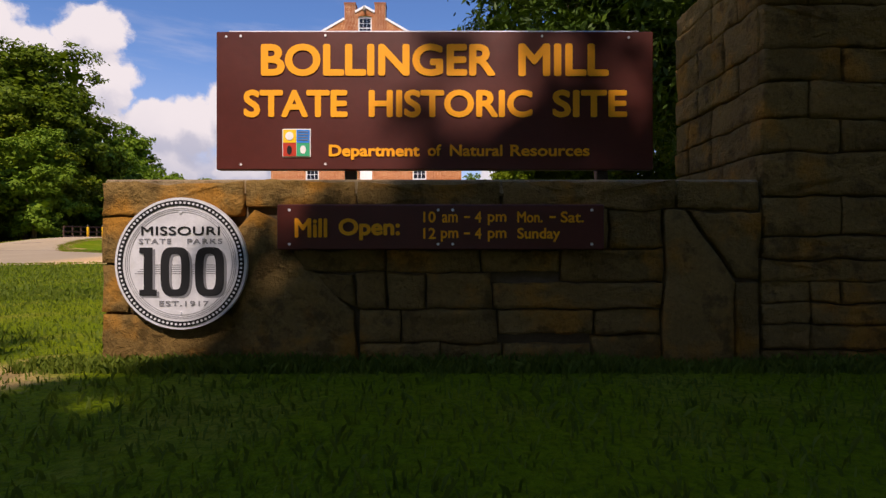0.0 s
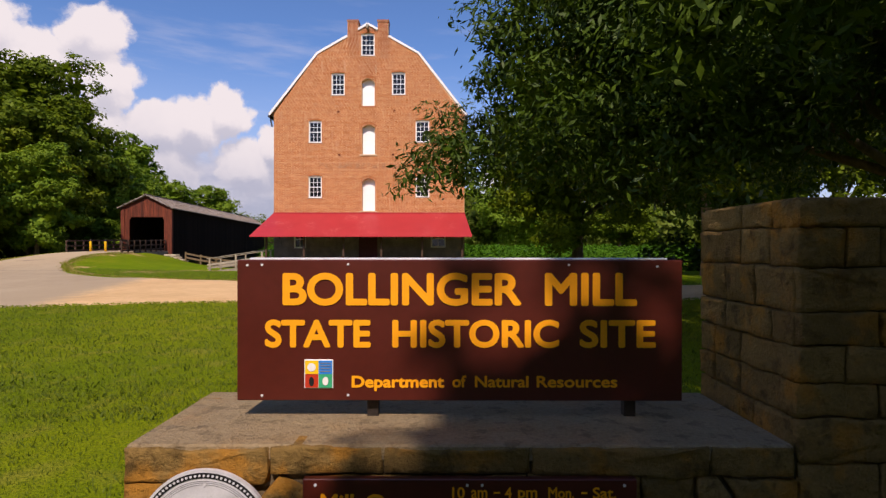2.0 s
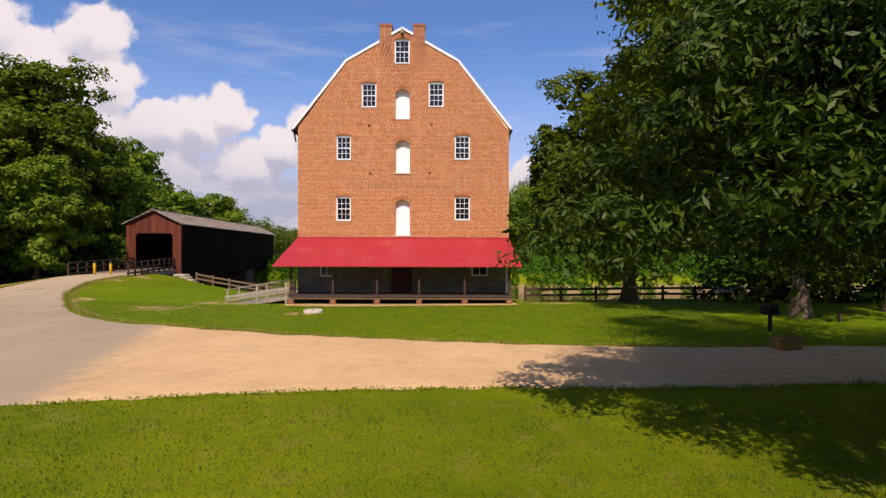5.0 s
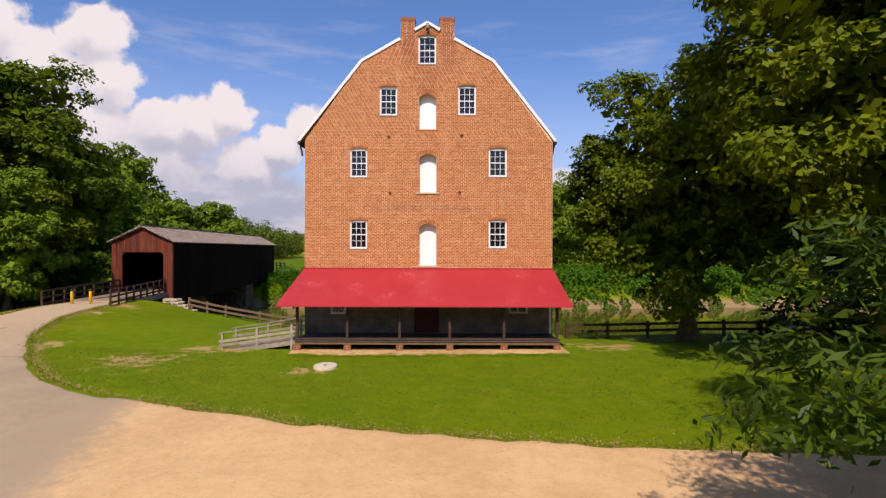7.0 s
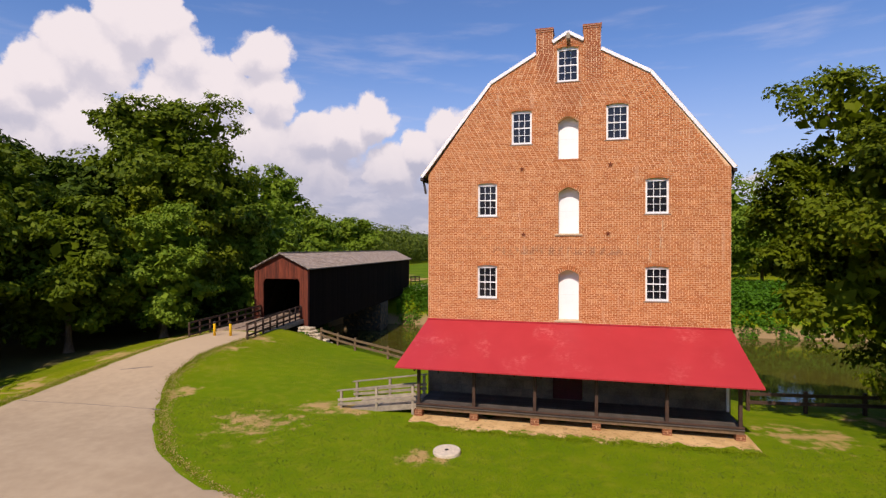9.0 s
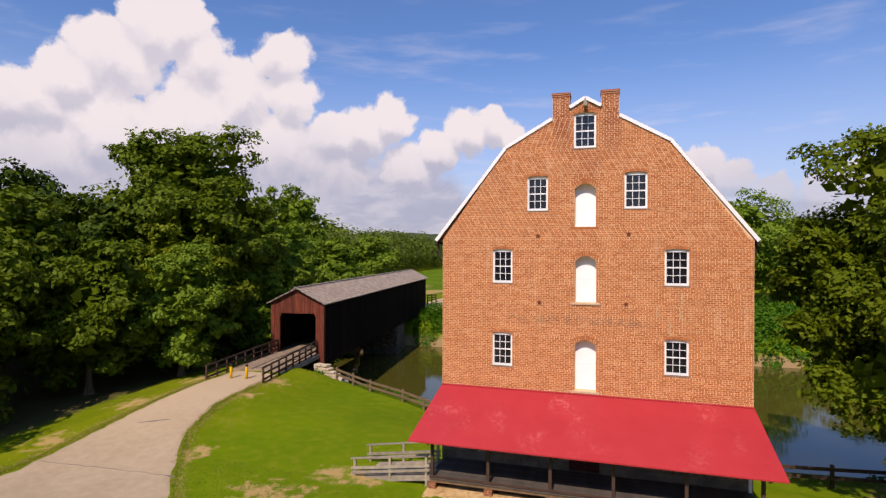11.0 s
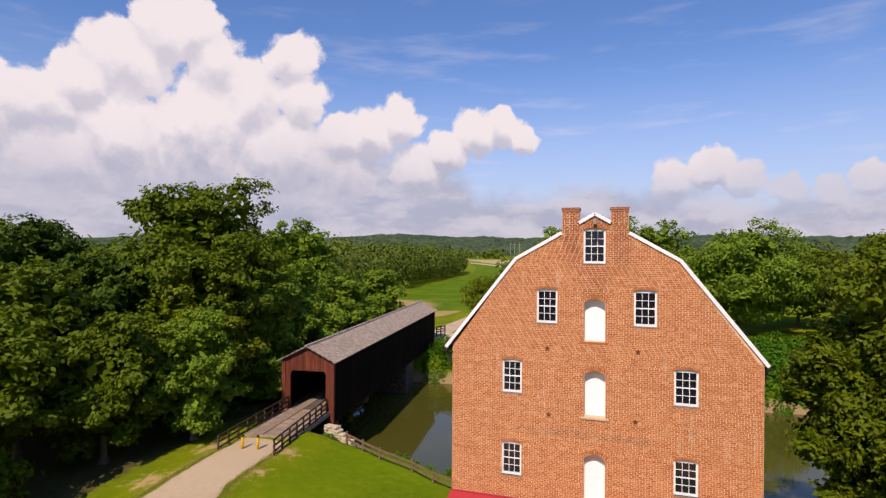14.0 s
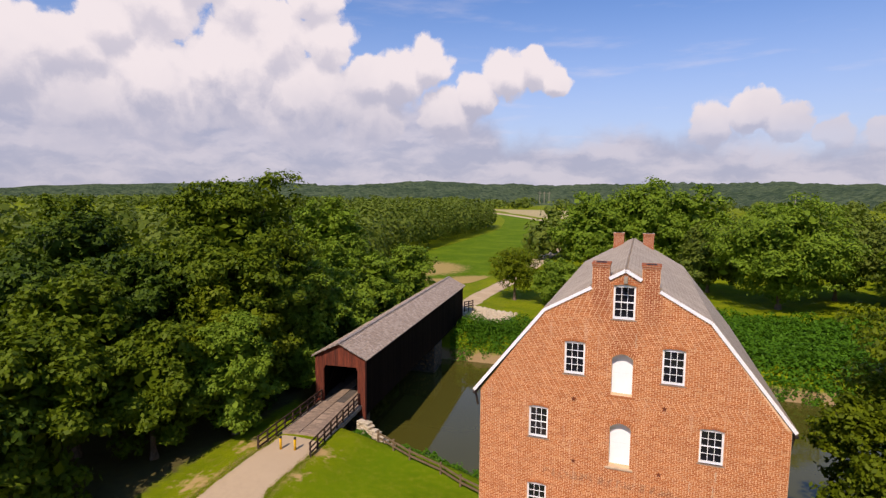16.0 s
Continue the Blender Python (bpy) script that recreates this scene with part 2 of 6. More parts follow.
def gravel_material():
    """Tan gravel that thins out over the asphalt of the lane along one line."""
    m, t, b = material("gravel", 0.95, 0.0, 0.2)
    at = world_place(t)
    broad, mid, fine = t.noise(0.35, 4.0, 0.6, at), t.noise(2.6, 4.0, 0.6, at), t.noise(40.0, 3.0, 0.7, at)
    colour = t.mix(t.ramp(t.math("ADD", t.math("MULTIPLY", broad, 0.6), t.math("MULTIPLY", mid, 0.4)), 0.35, 0.65), (0.58, 0.36, 0.165), (0.70, 0.46, 0.225))
    colour = t.mix(t.math("MULTIPLY", t.ramp(t.noise(11.0, 5.0, 0.75, at), 0.50, 0.70), 0.55), colour, (0.44, 0.25, 0.10))
    colour = t.mix(t.math("MULTIPLY", t.ramp(fine, 0.52, 0.72), 0.6), colour, (0.80, 0.58, 0.32))
    axis = t.n("ShaderNodeSeparateXYZ", Vector=at)
    off = t.math("ADD", t.math("ADD", axis.outputs[0], t.math("MULTIPLY", axis.outputs[1], 0.255)), 7.1)
    off = t.math("ADD", off, t.math("MULTIPLY", t.math("SUBTRACT", t.math("ADD", mid, fine), 1.0), 1.3))
    colour = t.mix(t.ramp(off, -0.75, 0.75), t.mix(broad, (0.36, 0.272, 0.170), (0.43, 0.333, 0.212)), colour)
    t.put(b, "Base Color", colour)
    bump(t, b, t.math("ADD", fine, mid), 0.5, 0.02)
    return m


def soil_material():
    """Sandy soil, littered, with the lawn creeping in along its outer edge."""
    m, t, b = material("soil", 0.95, 0.0, 0.15)
    at = world_place(t)
    broad, mid, fine = t.noise(0.9, 5.0, 0.65, at), t.noise(4.5, 5.0, 0.7, at), t.noise(30.0, 3.0, 0.7, at)
    colour = t.mix(t.ramp(broad, 0.35, 0.65), (0.50, 0.31, 0.125), (0.68, 0.46, 0.215))
    colour = t.mix(t.math("MULTIPLY", t.ramp(mid, 0.53, 0.66), 0.7), colour, (0.22, 0.13, 0.055))
    colour = t.mix(t.math("MULTIPLY", t.ramp(fine, 0.56, 0.72), 0.5), colour, (0.30, 0.19, 0.08))
    inward = t.math("SUBTRACT", t.n("ShaderNodeSeparateXYZ", Vector=at).outputs[1], 31.05)
    green = t.ramp(t.math("ADD", inward, t.math("MULTIPLY", t.math("SUBTRACT", t.math("ADD", broad, mid), 1.0), 2.4)), 0.42, 0.12)
    colour = t.mix(green, colour, t.mix(fine, (0.085, 0.150, 0.003), (0.175, 0.215, 0.006)))
    t.put(b, "Base Color", colour)
    bump(t, b, t.math("ADD", fine, mid), 0.6, 0.03)
    return m


def brick_face():
    m, t, b = material("brick", 0.85, 0.0, 0.2)
    geo = t.n("ShaderNodeNewGeometry")
    one = geo.outputs["Random Per Island"]
    stain, fine = t.noise(0.42, 5.0, 0.62, geo.outputs["Position"]), t.noise(26.0, 3.0, 0.6, geo.outputs["Position"])
    colour = t.mix(one, (0.385, 0.120, 0.038), (0.535, 0.205, 0.074))
    colour = t.mix(t.math('MULTIPLY', t.ramp(one, 0.93, 0.98), 0.5), colour, (0.58, 0.30, 0.14))
    colour = t.mix(t.math("MULTIPLY", t.ramp(stain, 0.52, 0.74), 0.30), colour, (0.34, 0.13, 0.055))
    # remains of a painted sign between the storeys, too worn to read, and lime runs under the sills
    axis = t.n("ShaderNodeSeparateXYZ", Vector=geo.outputs["Position"])
    band = t.math("MULTIPLY", t.math("MULTIPLY", t.ramp(axis.outputs[2], 6.78, 6.86), t.ramp(axis.outputs[2], 7.20, 7.12)), t.math("MULTIPLY", t.ramp(axis.outputs[0], -8.3, -7.9), t.ramp(axis.outputs[0], -2.2, -2.6)))
    worn = t.noise(3.4, 3.0, 0.7, t.n("ShaderNodeMapping", Vector=geo.outputs["Position"], Scale=(1.6, 1.0, 0.5)).outputs[0])
    colour = t.mix(t.math("MULTIPLY", t.math("MULTIPLY", band, t.ramp(worn, 0.47, 0.58)), 0.50), colour, (0.16, 0.085, 0.055))
    # sooty, rain-darkened brick on the two stacks and down the middle bay
    across = t.math("ABSOLUTE", t.math("SUBTRACT", t.math("ABSOLUTE", t.math("ADD", axis.outputs[0], 4.90)), 0.96))
    soot = t.math("MULTIPLY", t.ramp(t.math("ADD", across, t.math("MULTIPLY", stain, 0.3)), 0.62, 0.42), t.ramp(t.math("ADD", axis.outputs[2], stain), 13.6, 15.6))
    damp = t.math("MULTIPLY", t.ramp(t.math("ADD", t.math("ABSOLUTE", t.math("ADD", axis.outputs[0], 4.93)), t.math("MULTIPLY", stain, 1.2)), 1.5, 0.8), t.ramp(axis.outputs[2], 11.6, 12.9))
    colour = t.mix(t.math("MULTIPLY", t.math("MAXIMUM", soot, t.math("MULTIPLY", damp, 0.6)), 0.75), colour, (0.27, 0.070, 0.026))
    runs = t.noise(2.2, 3.0, 0.6, t.n("ShaderNodeMapping", Vector=geo.outputs["Position"], Scale=(2.4, 1.0, 0.16)).outputs[0])
    colour = t.mix(t.math("MULTIPLY", t.ramp(runs, 0.60, 0.72), 0.35), colour, (0.66, 0.42, 0.27))
    t.put(b, "Base Color", t.vec("SCALE", colour, t.math("ADD", 0.86, t.math("MULTIPLY", fine, 0.28))))
    bump(t, b, fine, 0.3, 0.004)
    return m


def brick_wall():
    """Brickwork seen edge-on or far off only."""
    m, t, b = material("far_brick", 0.9, 0.0, 0.2)
    tex = t.n("ShaderNodeTexBrick", Vector=t.n("ShaderNodeMapping", Vector=place(t), Rotation=(radians(90), 0, 0)).outputs[0],
              Color1=(0.36, 0.115, 0.045, 1), Color2=(0.29, 0.085, 0.035, 1), Mortar=(0.45, 0.33, 0.22, 1), Scale=1.0)
    tex.inputs["Brick Width"].default_value, tex.inputs["Row Height"].default_value, tex.inputs["Mortar Size"].default_value = 0.22, 0.075, 0.006
    t.put(b, "Base Color", tex.outputs[0])
    bump(t, b, tex.outputs["Fac"], 0.3, -0.005)
    return m


def shingles(name, dark, light, rows, joint=0.45):
    m, t, b = material(name, 0.9, 0.0, 0.2)
    at = t.n("ShaderNodeMapping", Vector=place(t), Scale=(1, 1, 1)).outputs[0]
    tex = t.n("ShaderNodeTexBrick", Vector=t.n("ShaderNodeMapping", Vector=at, Rotation=(0, 0, radians(90))).outputs[0], Scale=1.0,
              Color1=(*dark, 1), Color2=(*light, 1), Mortar=tuple(c * joint for c in dark) + (1,))
    tex.inputs["Brick Width"].default_value, tex.inputs["Row Height"].default_value, tex.inputs["Mortar Size"].default_value = 0.17, rows, 0.012
    weather = t.noise(0.9, 5.0, 0.65, at)
    t.put(b, "Base Color", t.mix(t.math("MULTIPLY", t.ramp(weather, 0.4, 0.72), 0.45), tex.outputs[0], tuple(c * 1.35 for c in light)))
    bump(t, b, tex.outputs["Fac"], 0.4, -0.02)
    return m


def island_material(name, dark, light, rough=0.9):
    """Many small pieces in one mesh, each of its own tone."""
    m, t, b = material(name, rough, 0.0, 0.2)
    one, fine = t.n("ShaderNodeNewGeometry").outputs["Random Per Island"], t.noise(30.0, 3.0, 0.6, world_place(t))
    t.put(b, "Base Color", t.vec("SCALE", t.mix(one, dark, light), t.math("ADD", 0.8, t.math("MULTIPLY", fine, 0.4))))
    return m


def stone_material(name, low, high, rust_colour=(0.33, 0.20, 0.075), rust_share=0.6):
    """Split stone: grain, dark lichen and iron stains that run over the joints."""
    m, t, b = material(name, 0.9, 0.0, 0.18)
    at = world_place(t)
    one = t.n("ShaderNodeObjectInfo").outputs["Random"]
    mid, fine = t.noise(5.5, 6.0, 0.68, at), t.noise(55.0, 4.0, 0.75, at)
    rust, lichen = t.noise(3.1, 4.0, 0.62, at), t.noise(9.0, 4.0, 0.65, t.vec("ADD", at, (7.0, 3.0, 1.0)))
    colour = t.mix(t.math("ADD", t.math("MULTIPLY", one, 0.35), t.math("MULTIPLY", mid, 0.65)), low, high)
    colour = t.mix(t.math("MULTIPLY", t.ramp(rust, 0.50, 0.66), rust_share), colour, rust_colour)
    colour = t.mix(t.math("MULTIPLY", t.ramp(lichen, 0.52, 0.66), 0.6), colour, tuple(c * 0.55 for c in low))
    colour = t.vec("SCALE", colour, t.math("ADD", 0.55, t.math("MULTIPLY", fine, 0.9)))
    t.put(b, "Base Color", colour)
    bump(t, b, t.math("ADD", mid, t.math("MULTIPLY", fine, 0.35)), 0.9, 0.05)
    return m


def water_material():
    m, t, b = material("water", 0.04, 0.0, 0.5)
    at = world_place(t)
    ripple = t.noise(0.9, 4.0, 0.6, t.n("ShaderNodeMapping", Vector=at, Scale=(1.0, 2.2, 1.0)).outputs[0])
    t.put(b, "Base Color", t.mix(t.noise(0.09, 3.0, 0.6, at), (0.058, 0.056, 0.009), (0.085, 0.076, 0.013)))
    bump(t, b, ripple, 0.05, 0.05)
    return m


def glass_material():
    m, t, b = material("window_glass", 0.05, 0.0, 0.5)
    t.put(b, "Base Color", t.mix(t.noise(3.0, 2.0, 0.5, place(t)), (0.006, 0.006, 0.008), (0.018, 0.018, 0.024)))
    return m


def faded_paint():
    """Red roof paint, chalked pale in patches."""
    m, t, b = material("red_metal", 0.5, 0.0, 0.35)
    at = place(t)
    worn = t.math("MULTIPLY", t.ramp(t.noise(0.7, 3.0, 0.5, at), 0.5, 0.72), t.ramp(t.noise(6.0, 5.0, 0.7, at), 0.42, 0.68))
    colour = t.mix(t.noise(1.1, 3.0, 0.5, at), (0.36, 0.022, 0.026), (0.46, 0.036, 0.040))
    t.put(b, "Base Color", t.mix(t.math("MULTIPLY", worn, 0.55), colour, (0.62, 0.16, 0.14)))
    bump(t, b, t.noise(3.0, 2.0, 0.5, at), 0.06, 0.02)
    return m


def crop_material():
    m, t, b = material("crop", 0.95, 0.0, 0.03)
    at = world_place(t)
    row = t.n("ShaderNodeTexWave", Vector=at, Scale=0.55, Distortion=1.2)
    mid, fine = t.noise(0.10, 5.0, 0.65, at), t.noise(0.9, 4.0, 0.7, at)
    colour = t.mix(t.ramp(mid, 0.4, 0.65), (0.080, 0.150, 0.006), (0.135, 0.205, 0.009))
    colour = t.mix(t.math("MULTIPLY", row.outputs["Fac"], 0.30), colour, (0.06, 0.115, 0.004))
    colour = t.mix(t.math("MULTIPLY", t.ramp(fine, 0.55, 0.7), 0.35), colour, (0.26, 0.24, 0.05))
    # ripened, bare corners at the near end
    for (x, y), size in (((-60.0, 137.0), 19.0), ((-44.0, 114.0), 13.0), ((-38.0, 124.0), 9.0)):
        near = t.math("SUBTRACT", 1.0, t.math("DIVIDE", t.vec("DISTANCE", t.vec("MULTIPLY", at, (1, 1, 0)), (x, y, 0), out=1), size), clamp=True)
        bare = t.ramp(t.math("ADD", t.math("MULTIPLY", near, 1.0), t.math("MULTIPLY", fine, 0.6)), 0.42, 0.70)
        colour = t.mix(t.math("MULTIPLY", bare, 0.85), colour, (0.42, 0.29, 0.11))
    t.put(b, "Base Color", colour)
    bump(t, b, t.noise(9.0, 3.0, 0.6, at), 0.6, 0.15)
    return m


GRASS, GLASS, WATER, BRICK, FAR_BRICK, CROP = grass_material(), glass_material(), water_material(), brick_face(), brick_wall(), crop_material()
BLADE = leaf_material("grass_blade", (0.098, 0.155, 0.003), (0.225, 0.268, 0.006), 0.3)
STRAW = leaf_material("dry_grass", (0.30, 0.21, 0.07), (0.50, 0.36, 0.15), 0.2)
MORTAR = plain("mortar", (0.68, 0.44, 0.25), 0.95, vary=0.2, scale=3)
ASPHALT = ground_cover("asphalt", (0.36, 0.272, 0.170), (0.43, 0.333, 0.212), 60.0, 0.12, fleck=(0.26, 0.20, 0.15), dust=(27.0, 39.0))
GRAVEL = gravel_material()
SOIL = soil_material()
PATH = ground_cover("path", (0.44, 0.32, 0.19), (0.56, 0.43, 0.28), 20.0, 0.4)
COPING = stone_material("mortar_cap", (0.24, 0.170, 0.092), (0.38, 0.285, 0.165), (0.32, 0.20, 0.09), 0.4)
STONE = stone_material("sandstone", (0.125, 0.072, 0.020), (0.31, 0.192, 0.062), (0.42, 0.180, 0.020), 0.75)
SILL_GREY = plain("weathered_sill", (0.26, 0.19, 0.13), 0.9, vary=0.25, scale=7)
RUST = plain("rusty_iron", (0.15, 0.035, 0.012), 0.85, vary=0.4, scale=14, relief=0.4)
SILL = plain("tan_sill_stone", (0.52, 0.38, 0.24), 0.9, vary=0.15, scale=5)
ARCH_BRICK = plain("arch_brick", (0.42, 0.140, 0.045), 0.9, vary=0.15, scale=9, relief=0.3, piece=0.2)
# pier brick darkened: the shade below the porch is put into its colour
PIER_BRICK = plain("shade_dark_brick", (0.22, 0.085, 0.035), 0.9, vary=0.35, scale=9, relief=0.3)
RUBBLE = stone_material("limestone", (0.42, 0.34, 0.22), (0.66, 0.56, 0.40), (0.50, 0.34, 0.16), 0.35)
JOINT = plain("joint", (0.115, 0.080, 0.045), 0.95, vary=0.3, scale=8)
BOARD = plain("brown_board", (0.082, 0.0115, 0.006), 0.42, vary=0.15, scale=2.5, relief=0.06)
YELLOW = plain("yellow_letter", (0.95, 0.375, 0.001), 0.65, vary=0.05, scale=9, relief=0.0)
ALU = plain("aluminium", (0.74, 0.73, 0.76), 0.42, 0.30, vary=0.12, scale=14, relief=0.1)
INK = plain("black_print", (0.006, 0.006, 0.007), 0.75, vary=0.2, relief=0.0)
GREY_INK = plain("grey_print", (0.20, 0.20, 0.215), 0.5, vary=0.1, relief=0.0)
STEEL = plain("dark_steel", (0.05, 0.04, 0.035), 0.5, 0.6, vary=0.3)
WHITE = plain("white_paint", (0.80, 0.79, 0.77), 0.55, vary=0.06, scale=4, relief=0.1)
WHITE_DOOR = plain("white_door_paint", (0.86, 0.85, 0.84), 0.5, vary=0.04, scale=2, relief=0.1)
RED_ROOF = faded_paint()
DARK_DOOR = plain("oxblood_paint", (0.085, 0.010, 0.010), 0.6, vary=0.25, scale=5)
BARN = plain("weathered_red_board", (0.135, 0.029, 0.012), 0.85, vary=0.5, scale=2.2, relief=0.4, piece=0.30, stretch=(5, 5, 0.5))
# the same boards off the sun, blackened: their shade is in the colour
BARN_DARK = plain("shade_dark_board", (0.014, 0.008, 0.005), 0.95, vary=0.4, scale=2.2, relief=0.4, piece=0.3, stretch=(5, 5, 0.5), spec=0.06)
PLANK = plain("grey_plank", (0.30, 0.25, 0.18), 0.9, vary=0.3, scale=3, relief=0.4, piece=0.18)
TREAD = plain("tread_plank", (0.30, 0.215, 0.145), 0.85, vary=0.3, scale=3, relief=0.4, piece=0.25)
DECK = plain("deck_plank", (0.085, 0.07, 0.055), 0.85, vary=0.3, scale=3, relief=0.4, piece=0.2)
RAIL = plain("dark_rail", (0.060, 0.032, 0.020), 0.85, vary=0.35, scale=4, relief=0.3)
FENCE = plain("fence_board", (0.16, 0.105, 0.055), 0.9, vary=0.3, scale=4, relief=0.4)
BARK = plain("bark", (0.16, 0.105, 0.065), 0.95, vary=0.45, scale=5, relief=0.9, stretch=(2, 2, 0.6))
BOLLARD = plain("bollard_paint", (0.86, 0.50, 0.01), 0.5, vary=0.12, relief=0.1)
# limewash taken down to brown, so the colour carries the porch roof's shade
PLASTER = plain("shade_brown_limewash", (0.19, 0.155, 0.11), 0.95, vary=0.35, scale=1.6, relief=0.4, piece=0.15)
MILLSTONE = plain("millstone", (0.56, 0.48, 0.36), 0.9, vary=0.2, scale=9, relief=0.5)
ROOF_GREY = shingles("grey_shingle", (0.375, 0.305, 0.225), (0.44, 0.365, 0.275), 0.16, 0.82)
ROOF_WOOD = shingles("wood_shingle", (0.24, 0.20, 0.17), (0.36, 0.31, 0.27), 0.22)

SHINGLE = island_material("silver_shingle", (0.29, 0.215, 0.155), (0.47, 0.375, 0.285))
# far darker than the limestone: the bridge's shade is put into this colour
PIER_STONE = stone_material("shade_dark_stone", (0.045, 0.040, 0.030), (0.095, 0.085, 0.065))
LEAF = leaf_material("maple_leaf", (0.034, 0.068, 0.003), (0.155, 0.205, 0.008))
# maple leaf again, darkened: deep crown shade is put into the colour
LEAF_DARK = leaf_material("shaded_maple_leaf", (0.012, 0.033, 0.003), (0.080, 0.128, 0.006), 0.12)
LEAF_GLOSSY = leaf_material("glossy_dark_leaf", (0.012, 0.034, 0.003), (0.078, 0.128, 0.006), 0.12, 0.5, 0.20)
LEAF_LIGHT = leaf_material("sycamore_leaf", (0.075, 0.145, 0.008), (0.205, 0.290, 0.022))
LEAF_OLIVE = leaf_material("elm_leaf", (0.048, 0.082, 0.002), (0.190, 0.225, 0.006))
LEAF_MID = leaf_material("lawn_maple_leaf", (0.038, 0.070, 0.002), (0.165, 0.205, 0.006))
# greyer green, with the haze of distance mixed into the leaf colour
LEAF_FAR = leaf_material("hazy_far_leaf", (0.064, 0.104, 0.013), (0.160, 0.200, 0.025))
VINE = leaf_material("vine_leaf", (0.028, 0.096, 0.004), (0.088, 0.205, 0.008))


# ---------------------------------------------------------------- mesh helpers
def mesh(name, verts, faces, mat, smooth=False):
    me = bpy.data.meshes.new(name)
    me.from_pydata([tuple(v) for v in verts], [], faces)
    me.materials.append(mat)
    if smooth:
        me.polygons.foreach_set("use_smooth", [True] * len(me.polygons))
    me.update()
    return me


def part(name, me, parent, label="", at=None):
    ob = new(name, me)
    ob.parent = parent
    if at is not None:
        ob.matrix_basis = at
    return tagged(ob, label)


def thing(name, label, category, at=(0, 0, 0), rz=0.0, group="", kind=""):
    ob = new(name)
    ob.empty_display_size = 0.2
    ob.matrix_basis = pose(*at, 0, 0, rz)
    return tagged(ob, label, category, group, kind)


def single(name, me, label, category, at=(0, 0, 0), rz=0.0, group="", kind=""):
    ob = new(name, me)
    ob.matrix_basis = pose(*at, 0, 0, rz)
    return tagged(ob, label, category, group, kind)


CUBE = [(0, 1, 3, 2), (4, 6, 7, 5), (0, 4, 5, 1), (2, 3, 7, 6), (0, 2, 6, 4), (1, 5, 7, 3)]


def box(x0, x1, y0, y1, z0, z1, bevel=0.0):
    """Vertices and faces of a box, its edges taken off by bevel."""
    if not bevel:
        return [(x, y, z) for x in (x0, x1) for y in (y0, y1) for z in (z0, z1)], [tuple(f) for f in CUBE]
    bm = bmesh.new()
    bmesh.ops.create_cube(bm, size=1.0)
    for v in bm.verts:
        v.co = ((x0 + x1) / 2 + v.co.x * (x1 - x0), (y0 + y1) / 2 + v.co.y * (y1 - y0), (z0 + z1) / 2 + v.co.z * (z1 - z0))
    bmesh.ops.bevel(bm, geom=bm.edges[:], offset=bevel, segments=1, affect="EDGES")
    bm.verts.index_update()
    out = [tuple(v.co) for v in bm.verts], [tuple(v.index for v in f.verts) for f in bm.faces]
    bm.free()
    return out


def beam(p, q, wide, high, bevel=0.0):
    """A bar from p to q, wide across and high upward."""
    p, q = Vector(p), Vector(q)
    along = (q - p).normalized()
    side = along.cross(Vector((0, 0, 1)))
    side = side.normalized() if side.length > 1e-4 else Vector((1, 0, 0))
    up = side.cross(along)
    verts, faces = box(-wide / 2, wide / 2, 0, (q - p).length, -high / 2, high / 2, bevel)
    return [tuple(p + side * x + along * y + up * z) for x, y, z in verts], faces


def joined(*pieces):
    verts, faces = [], []
    for v, f in pieces:
        n = len(verts)
        verts.extend(v)
        faces.extend(tuple(i + n for i in g) for g in f)
    return verts, faces


def prism(outline, holes, y0, y1):
    """A slab in x and z between y0 and y1, with holes right through it."""
    from_geo = tessellate([[Vector((x, z, 0)) for x, z in ring] for ring in (outline, *holes)])
    flat = [p for ring in (outline, *holes) for p in ring]
    n = len(flat)
    verts = [(x, y0, z) for x, z in flat] + [(x, y1, z) for x, z in flat]
    faces = []
    for a, b, c in from_geo:
        (ax, az), (bx, bz), (cx, cz) = flat[a], flat[b], flat[c]
        if (bx - ax) * (cz - az) - (bz - az) * (cx - ax) < 0:
            b, c = c, b
        faces += [(a, b, c), (a + n, c + n, b + n)]
    start = 0
    for ring in (outline, *holes):
        for i in range(len(ring)):
            a, b = start + i, start + (i + 1) % len(ring)
            faces.append((a, a + n, b + n, b))
        start += len(ring)
    return verts, faces


def tessellate(rings):
    return bpy_geometry.tessellate_polygon(rings)


import mathutils.geometry as bpy_geometry


def lathe(profile, sides=24):
    """A turned body from (radius, z) pairs."""
    verts = [(r * math.cos(2 * math.pi * i / sides), r * math.sin(2 * math.pi * i / sides), z) for r, z in profile for i in range(sides)]
    faces = [(k * sides + i, k * sides + (i + 1) % sides, (k + 1) * sides + (i + 1) % sides, (k + 1) * sides + i)
             for k in range(len(profile) - 1) for i in range(sides)]
    faces += [tuple(range(sides - 1, -1, -1)), tuple(range((len(profile) - 1) * sides, len(profile) * sides))]
    return verts, faces


def smoothstep(a, b, v):
    s = np.clip((np.asarray(v, float) - a) / (b - a), 0, 1)
    return s * s * (3 - 2 * s)


# ---------------------------------------------------------------- the lie of the land
WATER_Z = -2.6


def near_bank(x):
    """Where the lawn's edge breaks down to the river."""
    return np.interp(x, [-300, -60, -37, -33, -29, -24.5, -20, -15, -11.5, 1.5, 3, 12, 40, 300], [110, 110, 110, 52, 46.6, 46.2, 47.0, 46.2, 44.6, 41, 39.6, 40, 41, 44])


def far_bank(x):
    return np.interp(x, [-300, -60, -34, -27, -15, 0, 12, 40, 300], [74, 76, 79, 79.5, 80, 79, 79, 82, 86])


